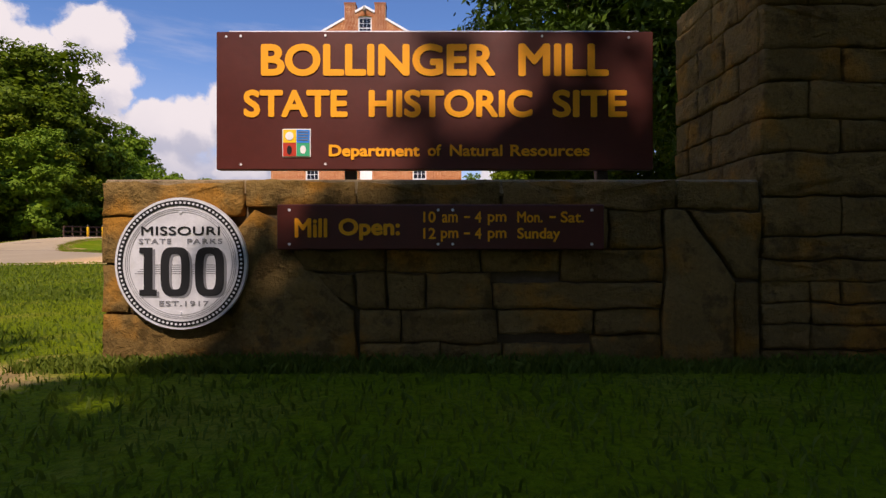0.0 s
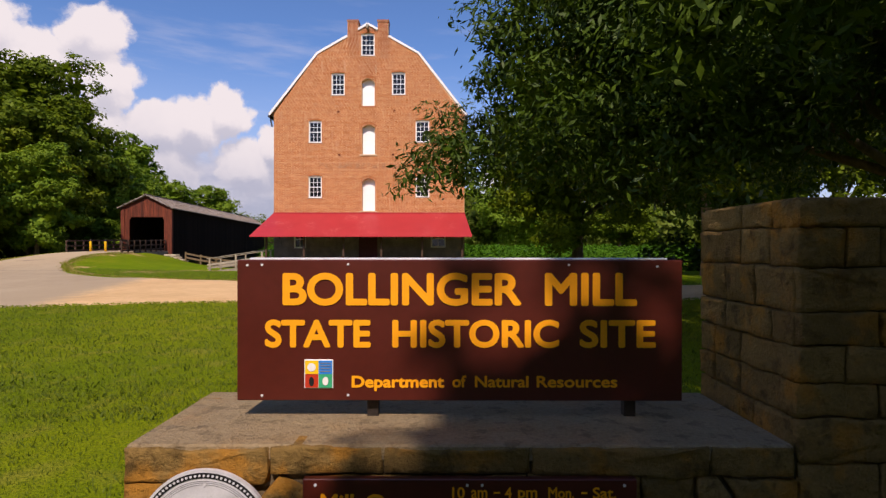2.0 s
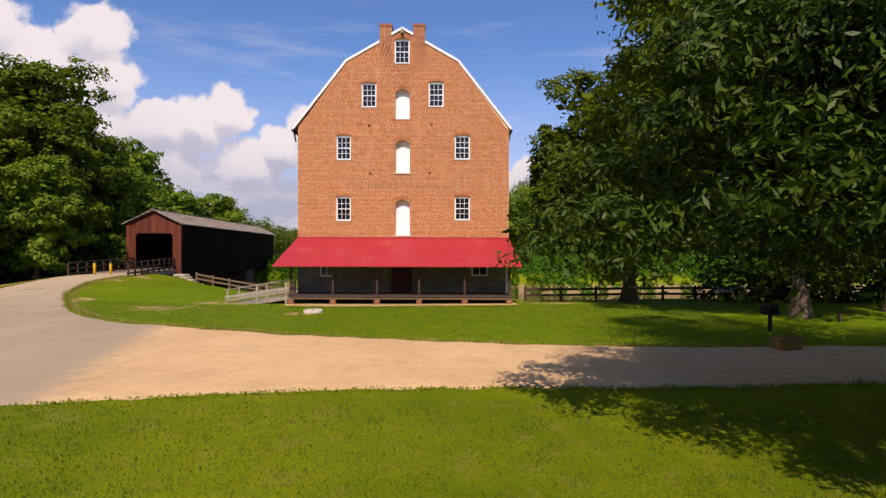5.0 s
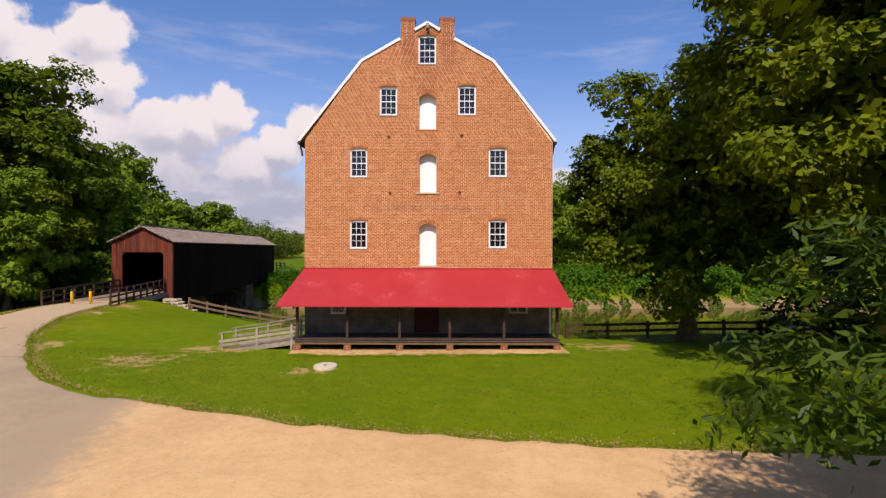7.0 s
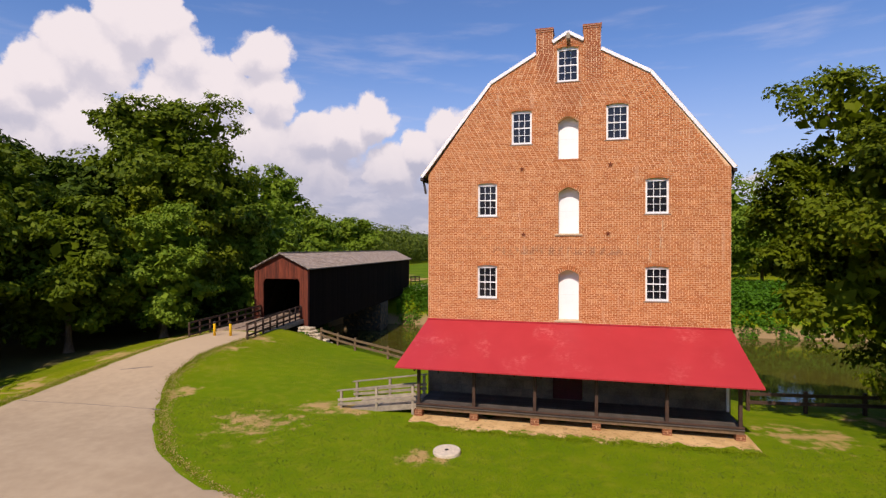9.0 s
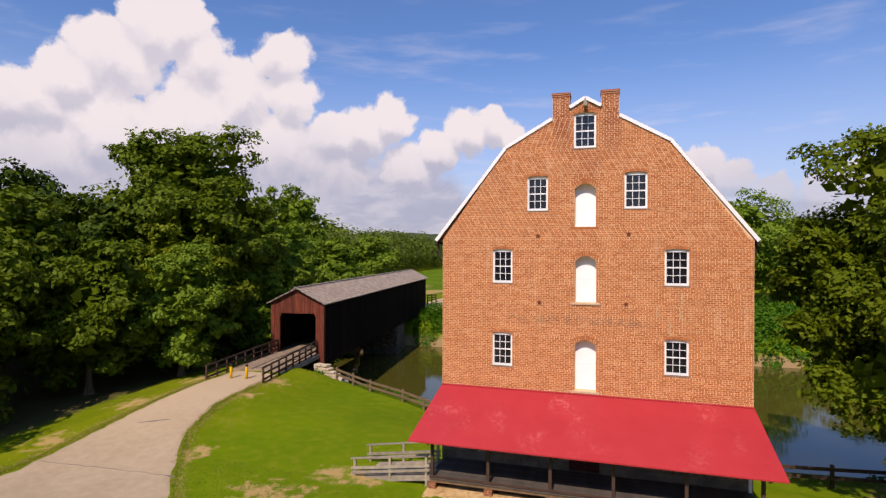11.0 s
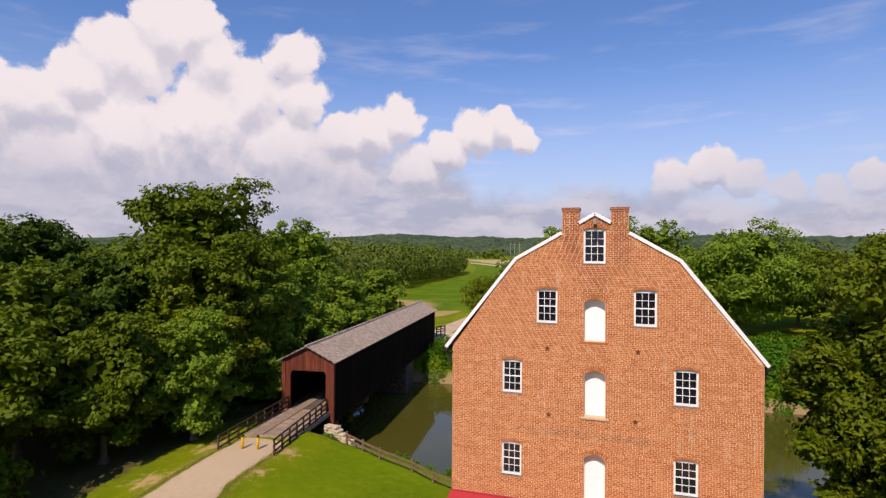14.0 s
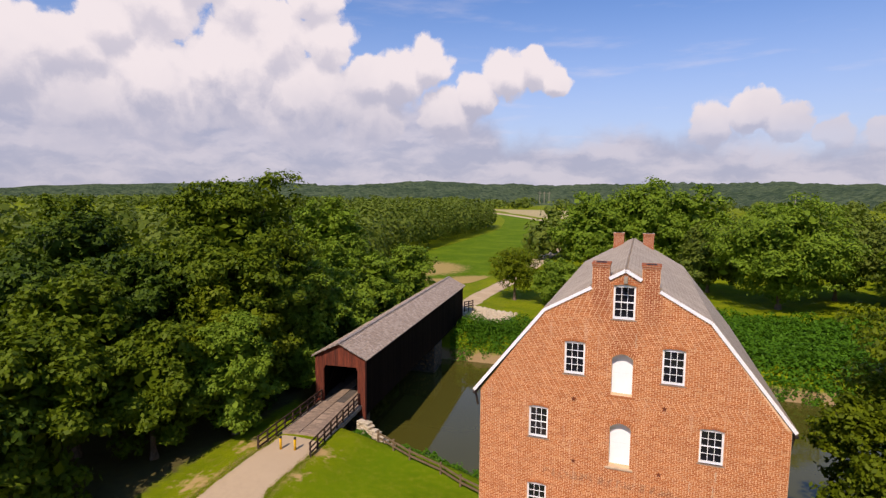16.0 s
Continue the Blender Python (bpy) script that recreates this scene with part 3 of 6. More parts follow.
def land(x, y):
    """Height of the ground."""
    x, y = np.asarray(x, float), np.asarray(y, float)
    z = 0.12 + 0.28 * smoothstep(10, 27, y)
    rise = np.exp(-(((x + 26.5) / 6.2) ** 2)) * smoothstep(27, 41, y) * 1.05
    z = z + rise
    dip = (0.45 + 0.35 * smoothstep(-20, -14, x)) * smoothstep(-25.0, -21.0, x) * (1 - smoothstep(1.2, 2.6, x)) * smoothstep(37, 45, y)
    z = z - dip - 0.35 * smoothstep(1.2, 2.6, x) * smoothstep(32.5, 38.5, y)
    z = z + 0.05 * np.sin(x * 0.31 + 1.0) * np.sin(y * 0.27) * smoothstep(4, 9, np.hypot(x, y - 1))
    n, f = near_bank(x), far_bank(x)
    down = smoothstep(n - 0.6, n + 4.2, y)
    up = smoothstep(f - 4.5, f + 1.0, y)
    across = z * (1 - down) + down * (WATER_Z - 1.2)
    beyond = 0.15 + 1.2 * np.exp(-(((x + 31.5) / 5.0) ** 2 + ((y - 90) / 7.0) ** 2))
    beyond = beyond + 9.0 * smoothstep(500, 1000, y) * 0.2
    return across * (1 - up) + up * beyond


def ground_z(x, y):
    return float(land(x, y))


def graded(lo, hi, fine0, fine1, step, growth=1.22):
    mid = list(np.arange(fine0, fine1 + 1e-6, step))
    out, s, v = [], step, fine1
    while v < hi:
        s *= growth
        v += s
        out.append(min(v, hi))
    left, s, v = [], step, fine0
    while v > lo:
        s *= growth
        v -= s
        left.append(max(v, lo))
    return np.array(left[::-1] + mid + out)


def sheet(name, xs, ys, height, mat):
    gx, gy = np.meshgrid(xs, ys)
    verts = np.column_stack([gx.ravel(), gy.ravel(), height(gx, gy).ravel()])
    nx = len(xs)
    faces = [(j * nx + i, j * nx + i + 1, (j + 1) * nx + i + 1, (j + 1) * nx + i) for j in range(len(ys) - 1) for i in range(nx - 1)]
    return mesh(name, verts, faces, mat, True)


single("ground", sheet("ground", graded(-3000, 3000, -62, 46, 0.8), graded(-400, 4200, -6, 112, 0.8), land, GRASS),
       "mown green lawn running down to a river", "lawn", kind="structure")
single("water", mesh("water", [(-400, 36, WATER_Z), (400, 36, WATER_Z), (400, 100, WATER_Z), (-400, 100, WATER_Z)], [(0, 1, 2, 3)], WATER),
       "still olive-green river with sky in it", "river", kind="structure")


def strip(name, along, side_a, side_b, across, lift, mat, ragged=0.18, by_x=False, blur=0.0):
    """A band laid on the land: for each step along it, from side_a to side_b, with uneven edges."""
    verts, faces = [], []
    for k, s in enumerate(along):
        a = side_a(s) + ragged * (noise.noise((s * 1.3, 3.1, 0)) + 0.6 * noise.noise((s * 4.1, 8.2, 0)))
        b = side_b(s) + ragged * (noise.noise((s * 1.3, 11.7, 0)) + 0.6 * noise.noise((s * 4.1, 21.2, 0)))
        for i in range(across + 1):
            c = a + (b - a) * i / across
            x, y = (s, c) if by_x else (c, s)
            if by_x and blur:
                x += blur * (noise.noise((c * 0.45, 1.7, 0)) + 0.5 * noise.noise((c * 2.1, 4.7, 0))) * max(0.0, 1 - (s - along[0]) / 4)
            edge = min(i, across - i)
            verts.append((x, y, ground_z(x, y) + (lift if edge else -0.03)))
    n = across + 1
    for k in range(len(along) - 1):
        for i in range(across):
            f = (k * n + i, k * n + i + 1, (k + 1) * n + i + 1, (k + 1) * n + i)
            faces.append(f[::-1] if by_x else f)
    return mesh(name, verts, faces, mat, True)


def road_right(y):
    return float(np.interp(y, [-60, -10, 6, 14, 18.2, 22, 24.0, 25.2, 26.4, 29.5, 33.7, 37, 41.5, 44], [-22, -15, -12.6, -11.4, -11.6, -12.4, -13.2, -15.6, -17.6, -20.6, -23.7, -24.7, -24.75, -25.0]))


def road_left(y):
    return float(np.interp(y, [-60, 0, 20, 29, 35, 41, 44], [-46, -34, -29.4, -28.4, -28.6, -28.45, -28.4]))


def gravel_low(x):
    return float(np.interp(x, [-13.5, -11, -6.3, -1.9, 10, 60], [13.6, 14.1, 15.1, 15.7, 16.2, 15.0]))


def gravel_high(x):
    return float(np.interp(x, [-13.5, -12, -9.4, -8, -4, 0.2, 6, 60], [24.6, 23.7, 22.9, 22.2, 21.4, 20.8, 20.4, 20.0]))


single("road", strip("road", np.arange(-60, 43.6, 0.4), road_left, road_right, 14, 0.03, ASPHALT, 0.15), "worn grey asphalt lane curving to the bridge", "road", kind="structure")
TAR = ground_cover("tar", (0.13, 0.105, 0.085), (0.20, 0.165, 0.13), 30.0, 0.2)
single("tar_seam", strip("tar_seam", np.arange(-28.0, -20.9, 0.15), lambda x: 30.95 + 0.05 * x - 0.06, lambda x: 31.07 + 0.05 * x + 0.12, 2, 0.04, TAR, 0.10, True), "dark tar seam across the asphalt lane", "seam", kind="structure")
single("tar_patch", strip("tar_patch", np.arange(-26.9, -25.5, 0.1), lambda x: 34.2 + 0.5 * (x + 26.2), lambda x: 34.42 + 0.5 * (x + 26.2), 3, 0.04, TAR, 0.16, True), "dark tar patch on the asphalt lane", "patch", kind="structure")
single("gravel_drive", strip("gravel_drive", np.arange(-14.6, 60, 0.4), gravel_low, gravel_high, 24, 0.045, GRAVEL, 0.22, True),
       "pale tan gravel drive joining the lane", "drive", kind="structure")
single("bare_soil", strip("bare_soil", np.arange(-10.9, 1.5, 0.25), lambda x: 31.0 + 0.35 * noise.noise((x * 0.7, 5.5, 0)) + 0.22 * noise.noise((x * 7.1, 2.5, 0)), lambda x: 33.4, 6, 0.015, SOIL, 0.65, True),
       "strip of bare sandy soil along the porch", "soil", kind="structure")
# crop field and track across the river
single("field", sheet("field", np.linspace(-1.0, 0.0, 12), np.linspace(0, 1, 20), lambda x, y: 0 * x, CROP), "green crop field across the river", "field", kind="structure")
field = bpy.data.objects["field"]
for v in field.data.vertices:
    y = 110 + 390 * v.co.y ** 1.6
    left = float(np.interp(y, [110, 134, 175, 222, 299, 400, 500], [-55, -63, -70, -72, -77, -99, -131]))
    right = float(np.interp(y, [110, 121, 135, 150, 200, 260, 300, 375, 432, 500], [-46, -37.8, -36, -35.4, -35.2, -28, -22, -56, -85, -120]))
    x = right + (right - left) * v.co.x
    v.co = (x, y, ground_z(x, y) + 0.06)
TRACK_Y = [86, 92, 107, 130, 200, 230, 260, 300, 340, 375, 432, 501, 560]
TRACK_X = [-31.2, -31.5, -32.2, -31.0, -32.6, -31.0, -24.0, -17.0, -32.0, -58.0, -86.0, -123.0, -160.0]
single("track", strip("track", np.concatenate([np.arange(86.5, 125, 1.0), np.arange(125, 540, 4.0)]),
                      lambda y: float(np.interp(y, TRACK_Y, TRACK_X)) - 2.1 - 0.012 * max(0, y - 130), lambda y: float(np.interp(y, TRACK_Y, TRACK_X)) + 2.1 + 0.012 * max(0, y - 130), 4, 0.09, PATH, 0.3),
       "pale dirt track leaving the bridge", "track", kind="structure")
STUBBLE = ground_cover("stubble", (0.36, 0.29, 0.13), (0.46, 0.37, 0.18), 1.5, 0.3, fleck=(0.24, 0.24, 0.07))
single("dry_field", strip("dry_field", np.arange(440, 660, 10.0), lambda y: -0.55 * (y - 440) - 78, lambda y: -0.05 * (y - 440) + 40, 10, 0.08, STUBBLE, 1.5),
       "far dry stubble field", "field", kind="structure")


# ---------------------------------------------------------------- the mill
MX0, MX1, MY0, MY1 = -10.93, 1.17, 34.45, 51.8
MC = (MX0 + MX1) / 2 - 0.08
KNEE, EAVE_Z, KNEE_Z, RIDGE_Z = 3.22, 10.25, 14.08, 15.92


def half_width(z):
    """Half the gable's width at a height."""
    return float(np.interp(z, [0, EAVE_Z, KNEE_Z, RIDGE_Z], [(MX1 - MX0) / 2, (MX1 - MX0) / 2, KNEE, 0.0]))


def opening(x0, x1, z0, z1, rise):
    """An opening's outline with a shallow arched head."""
    pts = [(x0, z0), (x1, z0), (x1, z1 - rise)]
    for i in range(1, 8):
        a = i / 8
        pts.append((x1 + (x0 - x1) * a, z1 - rise + rise * math.sin(math.pi * a)))
    return pts + [(x0, z1 - rise)]


WINDOWS = [(-8.31, 8.45, 0.83, 1.43), (-1.50, 8.48, 0.87, 1.43), (-8.31, 4.95, 0.84, 1.43), (-1.495, 5.00, 0.87, 1.40),
           (-6.86, 11.47, 0.84, 1.44), (-3.01, 11.50, 0.855, 1.46), (-4.97, 13.98, 0.86, 1.44)]
DOORS = [(-4.945, 10.79, 0.825, 1.655), (-4.92, 7.71, 0.825, 1.80), (-4.92, 4.13, 0.83, 1.97)]
HOLES = [opening(c - wd / 2, c + wd / 2, z, z + ht, 0.06) for c, z, wd, ht in WINDOWS] + [opening(c - wd / 2, c + wd / 2, z, z + ht + 0.10, 0.20) for c, z, wd, ht in DOORS]

mill = thing("mill", "tall red brick gristmill with gambrel gable and white trim", "mill")
outline = [(MX0, 3.55), (MX1, 3.55), (MX1, EAVE_Z), (MC + KNEE, KNEE_Z), (MC, RIDGE_Z), (MC - KNEE, KNEE_Z), (MX0, EAVE_Z)]
# the gable's outer skin rises into the two front chimneys
STACK0, STACK1, STACK_TOP = 0.62, 1.30, 16.10


def rake_z(x):
    return RIDGE_Z + (KNEE_Z - RIDGE_Z) * abs(x) / KNEE


skin = outline[:4] + [(MC + STACK1, rake_z(STACK1)), (MC + STACK1, STACK_TOP), (MC + STACK0, STACK_TOP), (MC + STACK0, rake_z(STACK0)), (MC, RIDGE_Z),
                      (MC - STACK0, rake_z(STACK0)), (MC - STACK0, STACK_TOP), (MC - STACK1, STACK_TOP), (MC - STACK1, rake_z(STACK1))] + outline[5:]
front = part("front_wall", mesh("front_wall", *prism(skin, HOLES, MY0 + 0.008, MY0 + 0.42), MORTAR), mill, "brick gable wall with pale mortar joints")
part("back_wall", mesh("back_wall", *prism([(MX0, -3.5), (MX1, -3.5)] + outline[2:], [], MY1 - 0.4, MY1), FAR_BRICK), mill)
for name, x0, x1 in (("side_wall", MX0, MX0 + 0.4), ("side_wall", MX1 - 0.4, MX1)):
    part(name, mesh(name, *box(x0, x1, MY0 + 0.425, MY1 - 0.405, -3.5, EAVE_Z - 0.02), FAR_BRICK), mill)


def course_bricks():
    """All bricks of the gable, course by course, cut at the openings and the rake."""
    rng = random.Random(4)
    verts, faces = [], []
    course, length, gap, bed = 0.0745, 0.205, 0.0185, 0.0095
    z, k = 3.60, 0
    while z + course < STACK_TOP + 0.01:
        course = 0.0745 * rng.uniform(0.93, 1.07)
        zm = z + course / 2
        hw = half_width(z + course) - 0.005
        free = [(MC - hw if z > EAVE_Z else MX0, MC + hw if z > EAVE_Z else MX1)]
        if z > rake_z(STACK1) - 0.05:
            wide = (MC - STACK1, MC + STACK1)
            free = [wide] if z < rake_z(STACK0) - 0.05 else [(MC - STACK1, MC - STACK0), (MC + STACK0, MC + STACK1)]
            if z >= rake_z(STACK0) - 0.05 and half_width(z + course) > 0.06:
                free.insert(1, (MC - min(hw, STACK0), MC + min(hw, STACK0)))
        for ring in HOLES:
            zs = [p[1] for p in ring]
            if min(zs) - 0.01 < z + course - 0.01 and zm < max(zs):
                inside = [x for x, q in ring if q >= min(zm, ring[2][1])] if zm > ring[2][1] else [p[0] for p in ring]
                a, b = min(inside), max(inside)
                free = [s for lo, hi in free for s in ((lo, min(hi, a)), (max(lo, b), hi)) if s[1] - s[0] > 0.03]
        header = k % 6 == 5
        step = length / 2 if header else length
        for lo, hi in free:
            x = lo - rng.random() * 0.01 - (0.0 if k % 2 else step / 2)
            while x < hi:
                a, b = max(lo, x) + gap / 2, min(hi, x + step) - gap / 2
                if b - a > 0.02:
                    proud = rng.uniform(-0.004, 0.004)
                    low_z, high_z = z + bed / 2 + rng.uniform(-0.002, 0.002), z + course - bed / 2 + rng.uniform(-0.002, 0.002)
                    n = len(verts)
                    for yy, inset in ((MY0 + 0.02, 0.0), (MY0 + proud, 0.003)):
                        verts += [(a + inset, yy, low_z + inset), (b - inset, yy, low_z + inset), (b - inset, yy, high_z - inset), (a + inset, yy, high_z - inset)]
                    faces += [(n + 4, n + 5, n + 6, n + 7), (n, n + 1, n + 5, n + 4), (n + 1, n + 2, n + 6, n + 5), (n + 2, n + 3, n + 7, n + 6), (n + 3, n, n + 4, n + 7)]
                x += step
        z += course
        k += 1
    return verts, faces


tagged(part("brickwork", mesh("brickwork", *course_bricks(), BRICK), mill, "red brick courses of uneven tone"), kind="stuff")

pane_me = {}


def sash_window(c, z, wd, ht):
    """A white six-over-six sash window in its opening."""
    y = MY0 + 0.085
    win = part("window", mesh("window", *joined(
        box(-wd / 2, -wd / 2 + 0.07, 0, 0.10, 0, ht - 0.05), box(wd / 2 - 0.07, wd / 2, 0, 0.10, 0, ht - 0.05),
        box(-wd / 2 + 0.07, wd / 2 - 0.07, 0, 0.10, 0, 0.09), box(-wd / 2 + 0.07, wd / 2 - 0.07, 0, 0.10, ht - 0.13, ht)), WHITE), mill, "white sash window with small panes", pose(c, y, z))
    iw, ih = wd - 0.14, ht - 0.22
    part("sash", mesh("sash", *joined(*[box(-iw / 2 + iw * i / 3 - 0.011, -iw / 2 + iw * i / 3 + 0.011, 0.030, 0.06, 0.09, 0.09 + ih) for i in (1, 2)],
                                      *[box(-iw / 2, iw / 2, 0.026, 0.064, 0.09 + ih * j / 4 - (0.024 if j == 2 else 0.010), 0.09 + ih * j / 4 + (0.024 if j == 2 else 0.010)) for j in (1, 2, 3)]), WHITE), win)
    key = (round(iw, 3), round(ih, 3))
    if key not in pane_me:
        pane_me[key] = mesh("pane", *box(-iw / 6 + 0.008, iw / 6 - 0.008, 0, 0.006, -ih / 8 + 0.008, ih / 8 - 0.008), GLASS)
    for i in range(3):
        for j in range(4):
            part("pane", pane_me[key], win, "", pose(-iw / 3 + iw * i / 3, 0.046, 0.09 + ih * (j + 0.5) / 4, random.uniform(-0.5, 0.5), 0, random.uniform(-0.5, 0.5)))
    part("sill", mesh("sill", *box(-wd / 2 - 0.07, wd / 2 + 0.07, -0.105, 0.08, -0.045, 0, 0.008), SILL_GREY), win)
    # black sheet behind the panes, standing in for the unlit room
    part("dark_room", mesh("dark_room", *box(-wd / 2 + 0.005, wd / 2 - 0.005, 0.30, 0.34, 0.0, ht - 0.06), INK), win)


for row in WINDOWS:
    sash_window(*row)


def loading_door(c, z, wd, ht):
    """A white plank door with an arched head, set back in the wall."""
    ring = [(x - c, q - z) for x, q in opening(c - wd / 2 + 0.004, c + wd / 2 - 0.004, z + 0.004, z + ht + 0.096, 0.20)]
    door = part("door", mesh("door", *prism(ring, [], 0.0, 0.05), WHITE_DOOR), mill, "white painted loading door with arched head", pose(c, MY0 + 0.34, z))
    part("seam", mesh("seam", *box(-wd / 2 + 0.03, wd / 2 - 0.03, -0.006, 0.002, ht * 0.52, ht * 0.52 + 0.018), WHITE), door)
    part("hinge", mesh("hinge", *box(-wd / 2 + 0.01, -wd / 2 + 0.05, -0.012, 0.0, ht * 0.2, ht * 0.2 + 0.09), WHITE), door)
    part("sill", mesh("sill", *box(-wd / 2 - 0.14, wd / 2 + 0.14, -0.39 if z < 10 else -0.345, -0.002, -0.09, -0.002, 0.012), SILL if z < 10 else ARCH_BRICK), door, "worn sill under the door")


for row in DOORS:
    loading_door(*row)

# rowlock arches over the openings
arch_me = mesh("brick", *box(-0.033, 0.033, -0.020, 0.0, 0.0, 0.19, 0.004), ARCH_BRICK)
low_arch_me = mesh("brick", *box(-0.033, 0.033, -0.018, 0.0, 0.0, 0.105, 0.004), ARCH_BRICK)
for rows, rise in ((WINDOWS, 0.06), (DOORS, 0.20)):
    for c, z, wd, ht in rows:
        count = int((wd + 0.1) / 0.076)
        for i in range(count):
            a = (i + 0.5) / count
            x = -wd / 2 - 0.04 + (wd + 0.08) * a
            lean = (a - 0.5) * (22 if rise < 0.1 else 60)
            part("brick", arch_me if rise > 0.1 else low_arch_me, front, "", pose(c + x, MY0 + 0.008, z + ht + (0.10 if rise > 0.1 else 0.0) - rise + rise * math.sin(math.pi * a) + 0.004, 0, lean, 0))

# cracks in the brickwork, stepped along the joints and filled with pale mortar
crng = random.Random(8)
for x, top_z, low_z in ((-1.755, 7.09, 6.60), (-1.37, 7.58, 7.20), (-2.21, 7.61, 7.27), (-4.45, 13.4, 12.9), (-1.30, 8.25, 7.85)):
    pieces, z = [], top_z
    while z > low_z:
        side = x + crng.uniform(-0.03, 0.03)
        pieces += [box(side - 0.012, side + 0.012, MY0 - 0.007, MY0 + 0.01, z - 0.08, z), box(min(x, side) - 0.012, max(x, side) + 0.05, MY0 - 0.0065, MY0 + 0.01, z - 0.087, z - 0.074)]
        z -= 0.0745
    part("mended_crack", mesh("mended_crack", *joined(*pieces), SILL), front, "pale mortar in a stepped crack")

# star-shaped anchor plates
star = [(0.11 * (1 if i % 2 == 0 else 0.42) * math.sin(math.pi * i / 5), 0.11 * (1 if i % 2 == 0 else 0.42) * math.cos(math.pi * i / 5)) for i in range(10)][::-1]
star_me = mesh("anchor_plate", *prism(star, [], -0.03, 0.0), RUST)
for x, z in ((-6.84, 10.42), (-3.27, 10.50), (-6.77, 7.68), (-3.36, 7.71)):
    part("anchor_plate", star_me, mill, "rusty star-shaped iron anchor plate", pose(x, MY0 - 0.006, z))

# gambrel roof, rake boards, eaves, gutters
def roof_slab(name, x0, z0, x1, z1, y0, y1, thick, mat):
    p, q = Vector((x0, 0, z0)), Vector((x1, 0, z1))
    run = (q - p).normalized()
    out = Vector((-run.z, 0, run.x)) if x1 > x0 else Vector((run.z, 0, -run.x))
    if out.z < 0:
        out = -out
    a, b = p + out * thick, q + out * thick
    verts = [(v.x, y, v.z) for y in (y0, y1) for v in (p, q, b, a)]
    return mesh(name, verts, [(0, 1, 2, 3), (7, 6, 5, 4), (0, 4, 5, 1), (1, 5, 6, 2), (2, 6, 7, 3), (3, 7, 4, 0)], mat)


roof = part("roof", roof_slab("roof", MC, RIDGE_Z, MC + 1.33, rake_z(1.33), MY0 + 0.74, MY1 + 0.2, 0.12, ROOF_GREY), mill, "grey shingled gambrel roof")
EX, EZ = (MX1 - MX0) / 2 + 0.20, EAVE_Z + 0.12
part("slope", roof_slab("slope", MC, RIDGE_Z, MC - 1.33, rake_z(1.33), MY0 + 0.74, MY1 + 0.2, 0.12, ROOF_GREY), roof)
for s in (1, -1):
    part("slope", roof_slab("slope", MC + s * 1.33, rake_z(1.33), MC + s * KNEE, KNEE_Z, MY0 - 0.05, MY1 + 0.2, 0.12, ROOF_GREY), roof)
    part("slope", roof_slab("slope", MC, RIDGE_Z, MC + s * 0.60, rake_z(0.60), MY0 - 0.06, MY0 + 0.735, 0.10, ROOF_GREY), roof)
for s in (1, -1):
    part("slope", roof_slab("slope", MC + s * KNEE, KNEE_Z, MC + s * EX, EAVE_Z - 0.05, MY0 - 0.05, MY1 + 0.2, 0.11, ROOF_GREY), roof)
    part("rake_board", mesh("rake_board", *beam((MC + s * (EX + 0.02), MY0 - 0.03, EAVE_Z - 0.02), (MC + s * KNEE, MY0 - 0.03, KNEE_Z + 0.06), 0.05, 0.13), WHITE), mill, "white rake board")
    part("rake_board", mesh("rake_board", *beam((MC + s * KNEE, MY0 - 0.03, KNEE_Z + 0.06), (MC + s * 1.32, MY0 - 0.03, KNEE_Z + 0.06 + (RIDGE_Z - KNEE_Z) * (KNEE - 1.32) / KNEE), 0.05, 0.13), WHITE), mill, "white rake board")
    part("peak_board", mesh("peak_board", *beam((MC + s * 0.62, MY0 - 0.05, RIDGE_Z - 0.28), (MC + s * 0.0, MY0 - 0.05, RIDGE_Z + 0.08), 0.06, 0.13), WHITE), mill, "white peak board")
    part("gutter", mesh("gutter", *box(MC + s * EX - 0.07, MC + s * EX + 0.07, MY0 - 0.1, MY1 + 0.1, EAVE_Z - 0.20, EAVE_Z - 0.06, 0.02), STEEL), mill)
    part("gutter_elbow", mesh("gutter_elbow", *beam((MC + s * (EX - 0.02), MY0 + 0.12, EAVE_Z - 0.18), (MC + s * (EX - 0.13), MY0 + 0.12, EAVE_Z - 0.75), 0.08, 0.08), STEEL), mill)
    # the two front chimneys flank the peak, two more stand at the back
    for y0, high in ((MY0 + 0.0, 16.26), (MY1 - 1.0, 16.42)):
        cx = MC + s * 0.96
        bot = 14.6
        y1 = y0 + 0.43 if y0 < 40 else y0
        stack = part("chimney", mesh("chimney", *box(cx - 0.34, cx + 0.34, y1, y0 + 0.70, bot, high - 0.16), FAR_BRICK), mill, "square red brick chimney")
        part("cap", mesh("cap", *joined(box(cx - 0.355, cx + 0.355, y0 - 0.02, y0 + 0.72, high - 0.16, high - 0.08), box(cx - 0.375, cx + 0.375, y0 - 0.04, y0 + 0.74, high - 0.08, high)), FAR_BRICK), stack)
        # no hole in the cap: a black patch gives the flue's darkness
        part("flue", mesh("flue", *box(cx - 0.2, cx + 0.2, y0 + 0.08, y0 + 0.48, high + 0.002, high + 0.01), INK), stack)
part("hoist_beam", mesh("hoist_beam", *beam((MC + 0.02, MY0 + 0.2, RIDGE_Z - 0.26), (MC + 0.02, MY0 - 0.55, RIDGE_Z - 0.26), 0.14, 0.22), PLANK), mill, "grey timber hoist beam under the peak")

